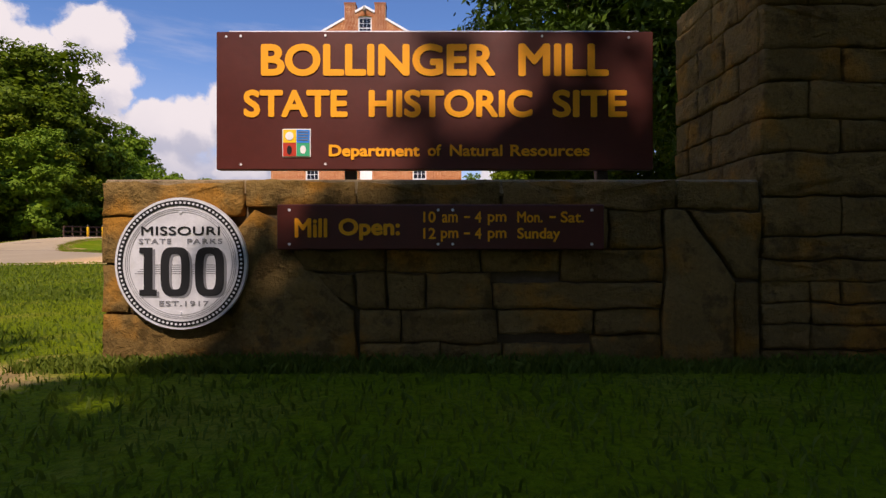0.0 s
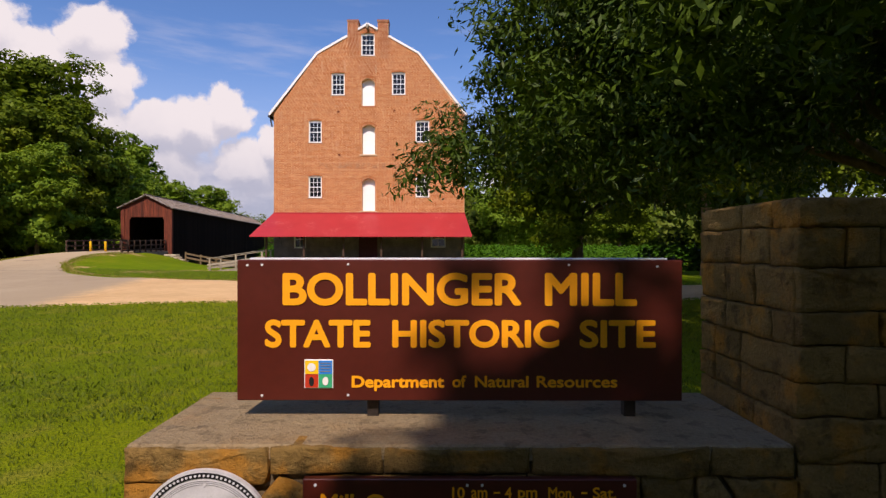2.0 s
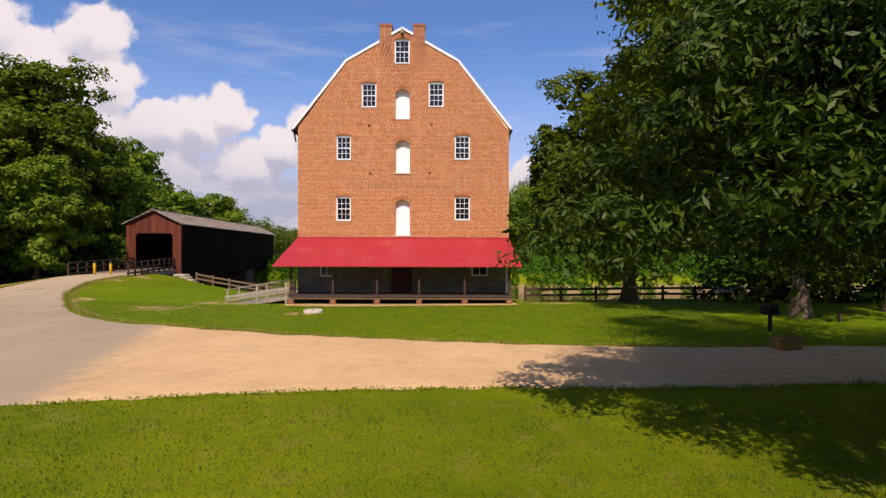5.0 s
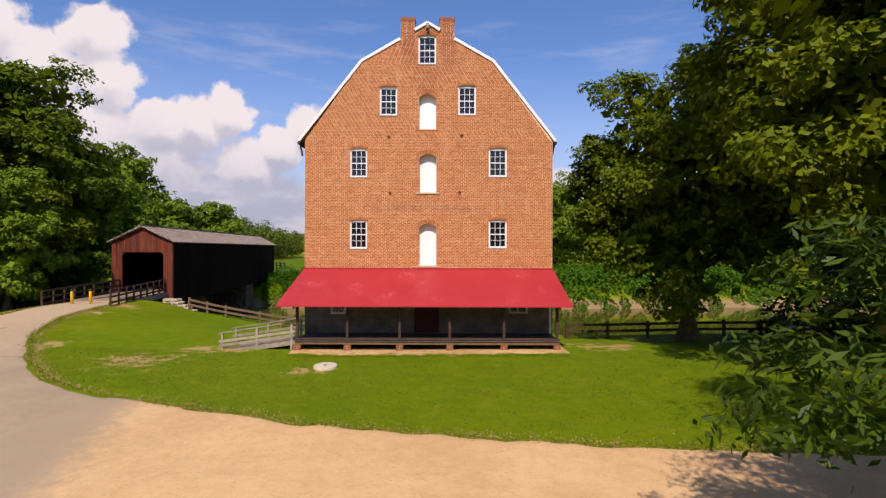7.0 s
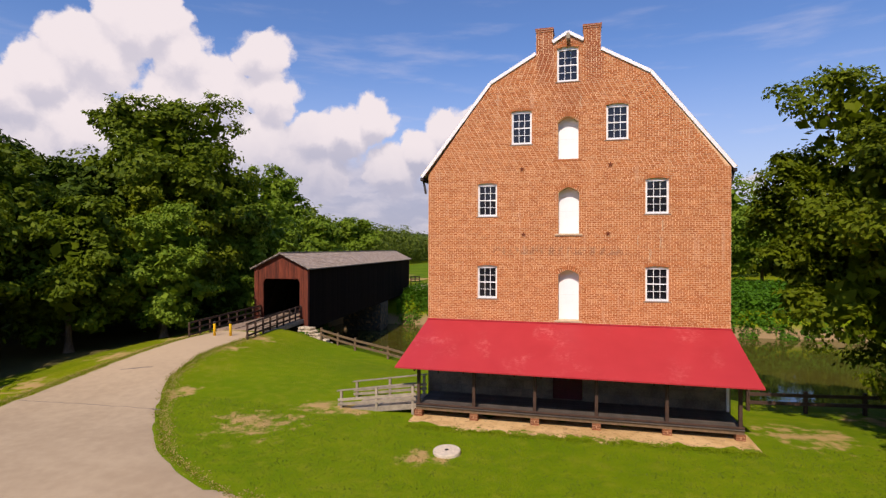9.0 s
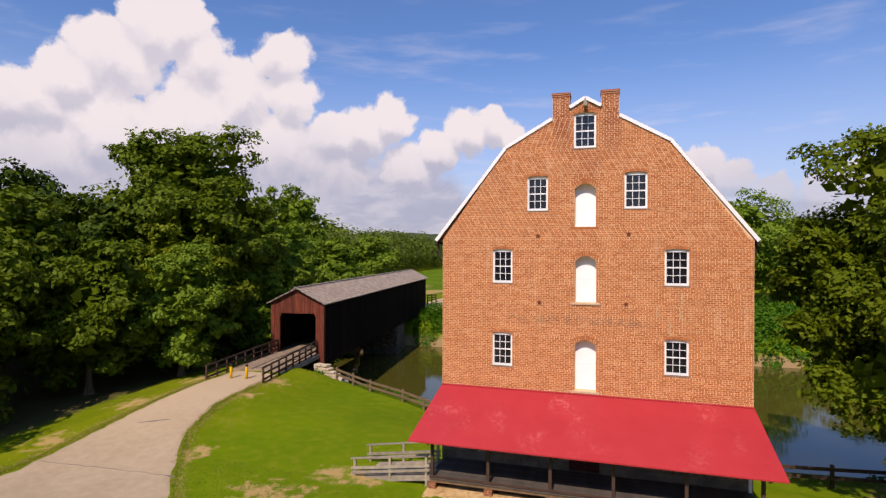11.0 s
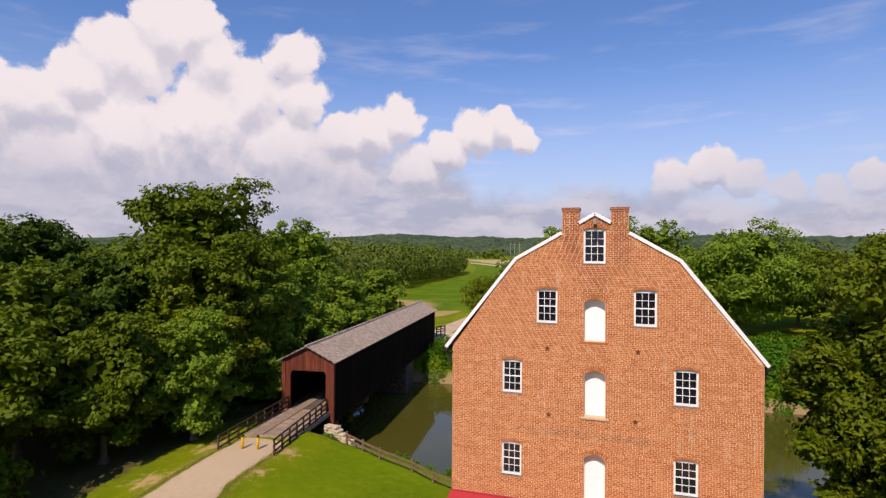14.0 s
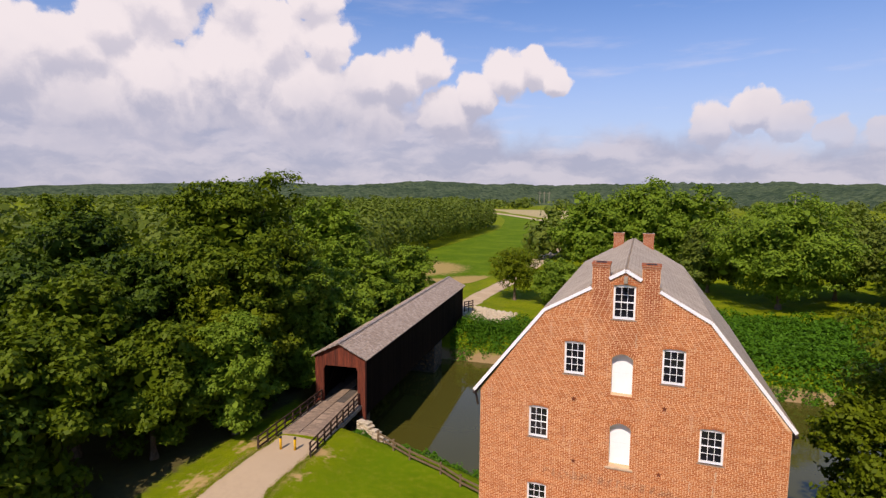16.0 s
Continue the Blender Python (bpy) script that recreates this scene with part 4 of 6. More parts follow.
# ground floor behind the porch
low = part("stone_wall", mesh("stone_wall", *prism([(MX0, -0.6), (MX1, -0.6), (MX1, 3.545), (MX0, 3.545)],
           [[(-5.55, 0.84), (-4.35, 0.84), (-4.35, 2.95), (-5.55, 2.95)], [(-9.66, 1.75), (-8.90, 1.75), (-8.90, 2.9), (-9.66, 2.9)], [(-0.96, 1.80), (-0.02, 1.80), (-0.02, 2.9), (-0.96, 2.9)]], MY0 + 0.02, MY0 + 0.5), PLASTER), mill, "limewashed stone ground floor, colour darkened for porch shade")
entry = part("door", mesh("door", *box(-5.545, -4.355, MY0 + 0.14, MY0 + 0.2, 0.845, 2.945), DARK_DOOR), mill, "dark red plank entrance door")
for i in range(6):
    part("board", mesh("board", *box(-5.5 + 0.19 * i, -5.5 + 0.19 * i + 0.17, MY0 + 0.125, MY0 + 0.139, 0.9, 2.9), DARK_DOOR), entry)
for x0, x1, z0 in ((-9.66, -8.90, 1.75), (-0.96, -0.02, 1.80)):
    win = part("window", mesh("window", *joined(box(x0, x0 + 0.09, MY0 + 0.05, MY0 + 0.15, z0, 2.9), box(x1 - 0.09, x1, MY0 + 0.05, MY0 + 0.15, z0, 2.9), box(x0 + 0.09, x1 - 0.09, MY0 + 0.05, MY0 + 0.15, z0, z0 + 0.09),
                                                box((x0 + x1) / 2 - 0.015, (x0 + x1) / 2 + 0.015, MY0 + 0.07, MY0 + 0.13, z0 + 0.09, 2.9), box(x0 + 0.09, x1 - 0.09, MY0 + 0.06, MY0 + 0.14, z0 + 0.55, z0 + 0.60)), WHITE), mill, "white-framed porch window")
    part("pane", mesh("pane", *box(x0 + 0.09, x1 - 0.09, MY0 + 0.10, MY0 + 0.106, z0 + 0.09, 2.9), GLASS), win)
stone_rng = random.Random(9)
z = 0.86
while z < 3.3:
    h = stone_rng.uniform(0.26, 0.40)
    x = MX0 + 0.01
    while x < MX1 - 0.1:
        wd = min(stone_rng.uniform(0.45, 0.95), MX1 - 0.01 - x)
        if wd > 0.15 and not any(x + wd > a - 0.03 and x < b + 0.03 and z + h > c and z < 3.0 for a, b, c in ((-5.6, -4.3, 0.8), (-9.72, -8.84, 1.7), (-1.02, 0.04, 1.75))):
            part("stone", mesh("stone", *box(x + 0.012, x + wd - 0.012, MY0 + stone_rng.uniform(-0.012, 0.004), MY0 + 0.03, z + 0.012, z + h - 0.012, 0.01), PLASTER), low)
        x += wd
    z += h

# ---------------------------------------------------------------- porch
PX0, PX1, PY = -10.78, 1.08, 32.2
porch = thing("porch", "wooden porch with a red metal shed roof along the mill", "porch")
rt, rb, re = (MX0 - 0.02, MX1 + 0.02, MY0 - 0.005, 3.98), (-11.46, 1.52, 31.55, 2.46), 0.035
verts = [(rt[0], rt[2], rt[3]), (rt[1], rt[2], rt[3]), (rb[1], rb[2], rb[3]), (rb[0], rb[2], rb[3])]
verts += [(x, y, zz - 0.05) for x, y, zz in verts]
proof = part("porch_roof", mesh("porch_roof", verts, [(0, 3, 2, 1), (4, 5, 6, 7), (0, 1, 5, 4), (1, 2, 6, 5), (2, 3, 7, 6), (3, 0, 4, 7)], RED_ROOF), porch, "sun-faded red painted metal roof")
for i in range(13):
    x = PX0 + 0.1 + (PX1 - PX0 - 0.2) * i / 12
    part("rafter", mesh("rafter", *beam((x, MY0 - 0.02, 3.84), (x, 31.62, 2.37), 0.06, 0.12), RAIL), proof)
part("flashing", mesh("flashing", *box(rt[0], rt[1], MY0 - 0.05, MY0 - 0.008, 3.97, 4.03, 0.01), RED_ROOF), proof)
part("header_beam", mesh("header_beam", *box(PX0, PX1, 32.22, 32.36, 2.50, 2.66), RAIL), porch)
POSTS = [-10.70, -8.45, -6.10, -3.85, -1.42, 0.96]
post_me = mesh("post", *box(-0.06, 0.06, -0.06, 0.06, 0, 1.66, 0.008), RAIL)
pier_me = mesh("pier", *box(-0.15, 0.15, -0.15, 0.15, 0.0, 0.62), MORTAR)
pier_brick_me = mesh("brick", *box(-0.16, 0.16, -0.076, 0.076, 0.0, 0.080, 0.006), PIER_BRICK)
for i, x in enumerate(POSTS):
    part("post", post_me, porch, "dark timber porch post", pose(x, 32.30, 0.84))
    pier = part("pier", pier_me, porch, "short red brick pier", pose(x, 32.38, 0.04))
    for k in range(7):
        for side in (-1, 1):
            part("brick", pier_brick_me, pier, "", pose(0, 0, 0.09 * k, 0, 0, 90 * (k % 2)) @ pose(0, 0.084 * side, 0))
    part("joist", mesh("joist", *box(x - 0.05, x + 0.05, 32.3, MY0 - 0.02, 0.67, 0.79), RAIL), porch)
part("skirt_beam", mesh("skirt_beam", *box(PX0, PX1, PY + 0.03, PY + 0.09, 0.66, 0.80, 0.006), FENCE), porch, "weathered brown edge beam")
part("corner_post", mesh("corner_post", *box(1.0, 1.10, MY0 - 0.10, MY0 - 0.01, 0.84, 3.9), WHITE), porch, "white downpipe at the wall's corner")
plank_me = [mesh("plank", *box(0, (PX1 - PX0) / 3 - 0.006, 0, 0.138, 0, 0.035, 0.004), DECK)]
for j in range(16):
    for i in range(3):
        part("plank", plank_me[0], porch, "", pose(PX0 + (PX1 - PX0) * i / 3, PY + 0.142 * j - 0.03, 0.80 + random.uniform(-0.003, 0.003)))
# low rail at the porch's edge
part("toe_rail", mesh("toe_rail", *box(PX0, PX1, PY + 0.0, PY + 0.06, 0.86, 0.93, 0.006), RAIL), porch)

# boarded ramp up to the porch's end
ramp = thing("ramp", "weathered grey wooden access ramp with handrails", "ramp")
RA, RB = Vector((-14.25, 0, 0.34)), Vector((-10.85, 0, 0.83))
for i in range(26):
    p = RA.lerp(RB, i / 26)
    part("plank", mesh("plank", *box(p.x, p.x + 0.137, 32.45, 34.0, p.z - 0.04, p.z, 0.004), PLANK), ramp)
for y in (32.42, 34.03):
    part("stringer", mesh("stringer", *beam((RA.x, y, RA.z - 0.11), (RB.x, y, RB.z - 0.11), 0.05, 0.2), PLANK), ramp)
    for i in range(3):
        p = RA.lerp(RB, 0.04 + 0.46 * i)
        part("post", mesh("post", *box(p.x - 0.05, p.x + 0.05, y - 0.05, y + 0.05, p.z - 0.45, p.z + 0.77, 0.006), PLANK), ramp)
    part("handrail", mesh("handrail", *beam((RA.x - 0.05, y, RA.z + 0.77), (RB.x, y, RB.z + 0.82), 0.14, 0.045, 0.006), PLANK), ramp)
    for k in (0.22, 0.40):
        part("rail", mesh("rail", *beam((RA.x, y - 0.06, RA.z + k), (RB.x, y - 0.06, RB.z + k), 0.035, 0.11), PLANK), ramp)

# old millstone lying on the lawn
stone = thing("millstone", "pale round millstone lying flat on the lawn", "millstone", (-8.66, 28.8, ground_z(-8.66, 28.8) - 0.02))
stone.rotation_euler = (radians(3), radians(-2), 0.4)
part("body", mesh("body", *lathe([(0.07, 0.05), (0.44, 0.0), (0.46, 0.03), (0.455, 0.12), (0.43, 0.145), (0.075, 0.15), (0.07, 0.13)], 28), MILLSTONE), stone)
# black disc painted in place of the shaded hole in the middle
part("eye", mesh("eye", *lathe([(0.07, 0.151), (0.065, 0.153)], 16), INK), stone)

# ---------------------------------------------------------------- covered bridge
bridge = thing("covered_bridge", "dark weathered covered wooden bridge with a shingled roof", "bridge", (-27.48, 49.9, 0), 5.65)
HW, BL, EV, RG, SB, DK = 2.15, 37.0, 5.50, 6.62, 0.62, 1.55
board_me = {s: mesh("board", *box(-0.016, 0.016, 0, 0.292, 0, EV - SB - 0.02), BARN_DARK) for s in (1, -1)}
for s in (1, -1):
    wall = part("side_wall", mesh("side_wall", *box(s * HW - 0.02, s * HW + 0.02, 0.05, BL - 0.05, SB + 0.05, EV - 0.05), BARN_DARK), bridge, "vertical board siding with shade put into its colour")
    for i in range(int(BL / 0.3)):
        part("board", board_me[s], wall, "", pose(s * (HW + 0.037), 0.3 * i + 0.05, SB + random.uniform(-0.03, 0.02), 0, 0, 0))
for y in (0.0, BL - 0.12):
    end = part("portal", mesh("portal", *prism([(-HW - 0.06, SB), (-1.52, SB), (-1.52, 4.35), (-1.38, 4.62), (1.38, 4.62), (1.52, 4.35), (1.52, SB), (HW + 0.06, SB), (HW + 0.06, EV), (0, RG - 0.05), (-HW - 0.06, EV)], [], y, y + 0.12), BARN), bridge, "weathered red board portal")
    dy = -0.03 if y == 0 else 0.12
    for i in range(29):
        x = -HW + i * (2 * HW / 29)
        top = EV + (RG - EV) * (1 - abs(x + 0.07) / HW) - 0.12
        low_z = SB if abs(x + 0.07) > 1.55 else 4.66
        part("board", mesh("board", *box(x + 0.006, x + 2 * HW / 29 - 0.006, y + dy, y + dy + 0.028, low_z + random.uniform(-0.02, 0.02), top), BARN), end)
for s in (1, -1):
    part("corner_post", mesh("corner_post", *box(s * (HW - 0.06) - 0.16, s * (HW - 0.06) + 0.16, -0.10, 0.22, -0.9, EV - 0.1, 0.015), BARN), bridge, "heavy weathered red corner post")
roofs = {}
for s in (1, -1):
    me = roof_slab("roof", 0, RG, s * (HW + 0.32), EV - 0.12, -0.35, BL + 0.35, 0.08, ROOF_WOOD)
    roofs[s] = part("roof", me, bridge, "grey weathered wood shingle roof")
rng = random.Random(21)
# the courses of shingles, proud of the slope
for s in (1, -1):
    p, q = Vector((0, 0, RG + 0.085)), Vector((s * (HW + 0.34), 0, EV - 0.045))
    run = (q - p).normalized()
    up = Vector((-run.z, 0, run.x)) * (1 if s > 0 else -1)
    verts, faces = [], []
    rows = 11
    for k in range(rows):
        y = -0.37
        while y < BL + 0.37:
            wd = rng.uniform(0.12, 0.30)
            a = p.lerp(q, k / rows)
            b = p.lerp(q, min(1.0, (k + 1.06) / rows + rng.uniform(-0.012, 0.012)))
            lift = rng.uniform(0.012, 0.035)
            n = len(verts)
            for yy in (y, min(y + wd - 0.008, BL + 0.37)):
                verts += [(a.x, yy, a.z), (b.x, yy, b.z), (b.x + up.x * lift, yy, b.z + up.z * lift)]
            faces += [(n, n + 2, n + 5, n + 3), (n + 1, n + 4, n + 5, n + 2), (n, n + 1, n + 2), (n + 3, n + 5, n + 4)]
            y += wd
    tagged(part("shingles", mesh("shingles", verts, faces, SHINGLE), roofs[s], "silver-grey wood shingles"), kind="stuff")
part("ridge_cap", mesh("ridge_cap", *joined(beam((0.07, -0.37, RG + 0.11), (0.07, BL + 0.37, RG + 0.11), 0.16, 0.03), beam((-0.07, -0.37, RG + 0.11), (-0.07, BL + 0.37, RG + 0.11), 0.16, 0.03)), ROOF_WOOD), bridge)
part("floor", mesh("floor", *box(-HW + 0.05, HW - 0.05, 0.1, BL - 0.1, DK - 0.25, DK), DECK), bridge)
for s in (1, -1):
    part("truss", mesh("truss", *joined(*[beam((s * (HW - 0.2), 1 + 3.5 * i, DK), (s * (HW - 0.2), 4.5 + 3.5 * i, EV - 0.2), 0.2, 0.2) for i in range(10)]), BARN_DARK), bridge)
    part("runner", mesh("runner", *box(s * 0.75 - 0.35, s * 0.75 + 0.35, -6.2, BL, DK + 0.003, DK + 0.05), TREAD), bridge)
# open approach span with rails
appr = part("approach", mesh("approach", *box(-1.85, 1.85, -6.3, 0.1, DK - 0.32, DK - 0.2), PLANK), bridge, "plank approach span with pale edge beams")
for s in (1, -1):
    part("edge_beam", mesh("edge_beam", *beam((s * 1.83, -6.6, DK - 0.28), (s * 1.83, 0.0, DK - 0.22), 0.16, 0.32, 0.01), PLANK), appr)
for i in range(42):
    part("plank", mesh("plank", *box(-1.75, 1.75, -6.3 + 0.15 * i, -6.3 + 0.15 * i + 0.144, DK - 0.198, DK + random.uniform(-0.006, 0.002)), TREAD), appr)
for s, y_near in ((1, -8.9), (-1, -8.9)):
    rail = thing("bridge_rail", "dark timber guard rail leading to the covered bridge", "railing", (-27.48, 49.9, 0), 5.65, "bridge guard rails")
    x0, x1 = s * 1.98, s * 1.70
    for i in range(9):
        a = i / 8
        y = y_near + (0 - y_near - 0.15) * a
        x = x0 + (x1 - x0) * a
        zz = 1.36 + 0.2 * a
        part("post", mesh("post", *box(x - 0.05, x + 0.05, y - 0.05, y + 0.05, zz - 0.35, zz + 0.98, 0.006), RAIL), rail)
    for k in (0.20, 0.56, 0.95):
        part("rail", mesh("rail", *beam((x0 - s * 0.06, y_near - 0.06, 1.36 + k), (x1 - s * 0.06, -0.12, 1.56 + k), 0.05, 0.12, 0.006), RAIL), rail)
# pier, abutments
pier = thing("bridge_pier", "stone river pier under the covered bridge", "pier", (-27.48, 49.9, 0), 5.65)
prng = random.Random(5)


def block_pile(parent, x0, x1, y0, y1, z0, z1, course, mat, lean=0.02):
    """Coursed rough blocks, each its own piece."""
    z, k = z0, 0
    while z < z1 - 0.05:
        h = min(course * prng.uniform(0.8, 1.2), z1 - z)
        for face in range(2):
            x = x0
            while x < x1 - 0.1:
                wd = min(prng.uniform(0.5, 1.1), x1 - x)
                ya, yb = (y0, (y0 + y1) / 2) if face == 0 else ((y0 + y1) / 2, y1)
                part("stone", mesh("stone", *box(x + 0.01, x + wd - 0.01, ya + prng.uniform(-lean, lean), yb + prng.uniform(-lean, lean), z + 0.008, z + h - 0.008, 0.03), mat), parent)
                x += wd
        z += h
        k += 1


block_pile(pier, -2.3, 2.3, 21.2, 24.6, -4.0, 0.6, 0.5, PIER_STONE)
near_ab = thing("abutment", "rough limestone bridge abutment on the bank", "abutment", (-27.48, 49.9, 0), 5.65)
block_pile(near_ab, -2.2, 2.1, -0.3, 1.3, -3.4, 0.6, 0.45, PIER_STONE)
far_ab = thing("abutment", "rough limestone bridge abutment on the bank", "abutment", (-27.48, 49.9, 0), 5.65)
block_pile(far_ab, -2.5, 2.5, 35.6, 37.4, -3.6, 0.6, 0.45, PIER_STONE)
# tumbled dry-stone wing wall beside the portal
wing = thing("dry_stone_wall", "tumbled pale limestone wing wall beside the bridge", "stone wall", (-24.75, 48.0, 0))
for k in range(13):
    zz = -1.25 + 0.2 * k
    reach = 3.1 * (1.0 - max(0.0, zz + 0.05) / 1.7)
    x = 0.0
    while x < reach:
        sx = prng.uniform(0.14, 0.30)
        sy, sz = prng.uniform(0.22, 0.34), prng.uniform(0.075, 0.105)
        part("stone", mesh("stone", *box(-sx, sx, -sy, sy, -sz, sz, 0.03), RUBBLE), wing, "", pose(x + sx, -0.25 * x + prng.uniform(-0.06, 0.06), zz + prng.uniform(-0.01, 0.01), prng.uniform(-4, 4), prng.uniform(-4, 4), prng.uniform(-24, 4)))
        x += 2 * sx * 0.96
# bollards on the lane
bol = thing("bollard", "yellow steel bollard with a dark cap on the lane", "bollard", (-26.98, 41.2, ground_z(-26.98, 41.2) - 0.02), 0, "lane bollards")
part("tube", mesh("tube", *lathe([(0.085, 0.0), (0.085, 0.80), (0.078, 0.83)], 18), BOLLARD, True), bol)
part("band", mesh("band", *lathe([(0.088, 0.82), (0.088, 0.93), (0.06, 0.96), (0.01, 0.97)], 18), STEEL, True), bol)
copy_thing(bol, pose(-26.0, 41.45, ground_z(-26.0, 41.45) - 0.02))


# ---------------------------------------------------------------- fences on the bank
def board_fence(label, pts, mat, posts_every=2.3, high=0.95, rails=(0.42, 0.78)):
    fence = thing("fence", label, "fence", (0, 0, 0))
    for (xa, ya), (xb, yb) in zip(pts, pts[1:]):
        n = max(1, round(math.hypot(xb - xa, yb - ya) / posts_every))
        for i in range(n):
            x, y = xa + (xb - xa) * i / n, ya + (yb - ya) * i / n
            x2, y2 = xa + (xb - xa) * (i + 1) / n, ya + (yb - ya) * (i + 1) / n
            z1, z2 = ground_z(x, y), ground_z(x2, y2)
            part("post", mesh("post", *box(x - 0.07, x + 0.07, y - 0.07, y + 0.07, z1 - 0.4, z1 + high, 0.012), mat), fence)
            for k in rails:
                part("rail", mesh("rail", *beam((x, y - 0.08, z1 + k), (x2, y2 - 0.08, z2 + k), 0.045, 0.15, 0.008), mat), fence)
    x, y = pts[-1]
    part("post", mesh("post", *box(x - 0.07, x + 0.07, y - 0.07, y + 0.07, ground_z(x, y) - 0.4, ground_z(x, y) + high, 0.012), mat), fence)
    return fence


board_fence("brown two-rail board fence along the river bank", [(-22.2, 46.4), (-19.2, 45.4), (-16.7, 45.0), (-15.0, 44.2), (-11.1, 42.4)], FENCE, 1.9, 0.85, (0.36, 0.70))
board_fence("dark two-rail board fence along the river bank", [(2.6, 37.6), (9.5, 38.4), (18.0, 38.8), (30, 39)], RAIL)
board_fence("dark rail fence at the bridge's far end", [(-29.0, 88.0), (-28.3, 90.0)], RAIL, 1.0, 1.9, (1.1, 1.45, 1.8))

# ---------------------------------------------------------------- entrance sign and its stone wall
def lettering(text, width, height, mat, depth=0.004, bold=0.0, wide_space=1.0):
    """Text as flat raised letters in x and z, centred, fitted to a width and a height; bold thickens the strokes."""
    curve = bpy.data.curves.new("lettering", "FONT")
    curve.body, curve.space_character, curve.resolution_u = text, wide_space, 5
    probe = new("probe", curve)
    me = bpy.data.meshes.new_from_object(probe.evaluated_get(bpy.context.evaluated_depsgraph_get()))
    bpy.data.objects.remove(probe)
    bpy.data.curves.remove(curve)
    co = np.array([v.co[:] for v in me.vertices])
    tris = [tuple(p.vertices) for p in me.polygons]
    bpy.data.meshes.remove(me)
    lo, hi = co.min(0), co.max(0)
    flat = (co[:, :2] - (lo + hi)[:2] / 2) / (hi - lo)[:2]
    verts, faces = [], []
    grow_x, grow_z = bold * height, bold * height
    steps = [(0, 0)] + ([(-1, 0), (1, 0), (0, -1), (0, 1), (-0.7, -0.7), (0.7, 0.7), (-0.7, 0.7), (0.7, -0.7)] if bold else [])
    for k, (dx, dz) in enumerate(steps):
        n = len(verts)
        y = -depth - 0.00012 * k
        verts += [(x * (width - 2 * grow_x) + dx * grow_x, y, z * (height - 2 * grow_z) + dz * grow_z) for x, z in flat]
        for f in tris:
            (ax, ay), (bx, by), (cx, cy) = flat[f[0]], flat[f[1]], flat[f[2]]
            faces.append(tuple(i + n for i in (f if (bx - ax) * (cy - ay) - (by - ay) * (cx - ax) > 0 else f[::-1])))
    return mesh("lettering", verts, faces, mat)


WX0, WX1, WY0, WY1, WZ = -1.445, 3.05, 2.28, 3.14, 0.885
SY = 2.63
sign = thing("entrance_sign", "dark brown wooden sign with raised yellow lettering", "sign", (0, SY, 0))
part("board", mesh("board", *box(-1.10, 1.02, 0.0, 0.05, 0.985, 1.655, 0.004), BOARD), sign)
part("cap", mesh("cap", *box(-1.045, 0.955, 0.012, 0.075, 1.652, 1.665, 0.004), ALU), sign, "pale metal strip on the top edge")


def on_sign(text, x0, x1, z0, z1, bold):
    part("lettering", lettering(text, x1 - x0, z1 - z0, YELLOW, 0.004, bold), sign, "yellow raised letters", pose((x0 + x1) / 2, -0.0005, (z0 + z1) / 2))


for text, x0, x1 in (("BOLLINGER", -0.882, 0.255), ("MILL", 0.365, 0.803)):
    on_sign(text, x0, x1, 1.437, 1.595, 0.045)
for text, x0, x1 in (("STATE", -0.966, -0.462), ("HISTORIC", -0.360, 0.434), ("SITE", 0.530, 0.892)):
    on_sign(text, x0, x1, 1.237, 1.372, 0.045)
for text, x0, x1, low in (("Department", -0.553, -0.112, 0.018), ("of", -0.074, -0.008, 0.0), ("Natural", 0.033, 0.288, 0.0), ("Resources", 0.326, 0.710, 0.0)):
    on_sign(text, x0, x1, 1.049 - low, 1.105 if text[0] in "DNR" else 1.107, 0.04)
emblem = part("emblem", mesh("emblem", *box(-0.069, 0.069, -0.006, 0.0, -0.069, 0.069, 0.003), WHITE), sign, "square four-coloured emblem", pose(-0.709, -0.0005, 1.113))
for name, colour, x, z in (("yellow", (0.90, 0.55, 0.01), -1, 1), ("blue", (0.015, 0.22, 0.72), 1, 1), ("red", (0.50, 0.035, 0.01), -1, -1), ("green", (0.02, 0.36, 0.17), 1, -1)):
    paint = plain("emblem_" + name, colour, 0.5, vary=0.05, relief=0.0)
    part("quarter", mesh("quarter", *box(x * 0.0325 - 0.0315, x * 0.0325 + 0.0315, -0.009, -0.0065, z * 0.0325 - 0.0315, z * 0.0325 + 0.0315), paint), emblem)
disc = [(0.02 * math.cos(i * math.pi / 8), 0.02 * math.sin(i * math.pi / 8)) for i in range(16)]
part("figure", mesh("figure", *prism([(x - 0.033, z + 0.033) for x, z in disc], [], -0.0115, -0.0095), WHITE), emblem)
part("figure", mesh("figure", *prism([(x * 0.7 + 0.033, z - 0.033) for x, z in disc], [], -0.0115, -0.0095), WHITE), emblem)
part("figure", mesh("figure", *prism([(x * 0.6 - 0.033, z * 1.1 - 0.035) for x, z in disc], [], -0.0115, -0.0095), INK), emblem)
for k in range(4):
    part("figure", mesh("figure", *box(0.008, 0.058, -0.0115, -0.0095, 0.012 + 0.013 * k, 0.016 + 0.013 * k), GREY_INK), emblem)
screw_me = mesh("screw", *prism([(0.3 * x, 0.3 * z) for x, z in disc], [], -0.004, 0.0), ALU)
for x, z in ((-1.05, 1.63), (-0.98, 1.632), (-0.57, 1.635), (0.48, 1.632), (0.90, 1.625), (-0.98, 1.01), (-0.57, 1.012)):
    part("screw", screw_me, sign, "", pose(x, -0.0005, z))
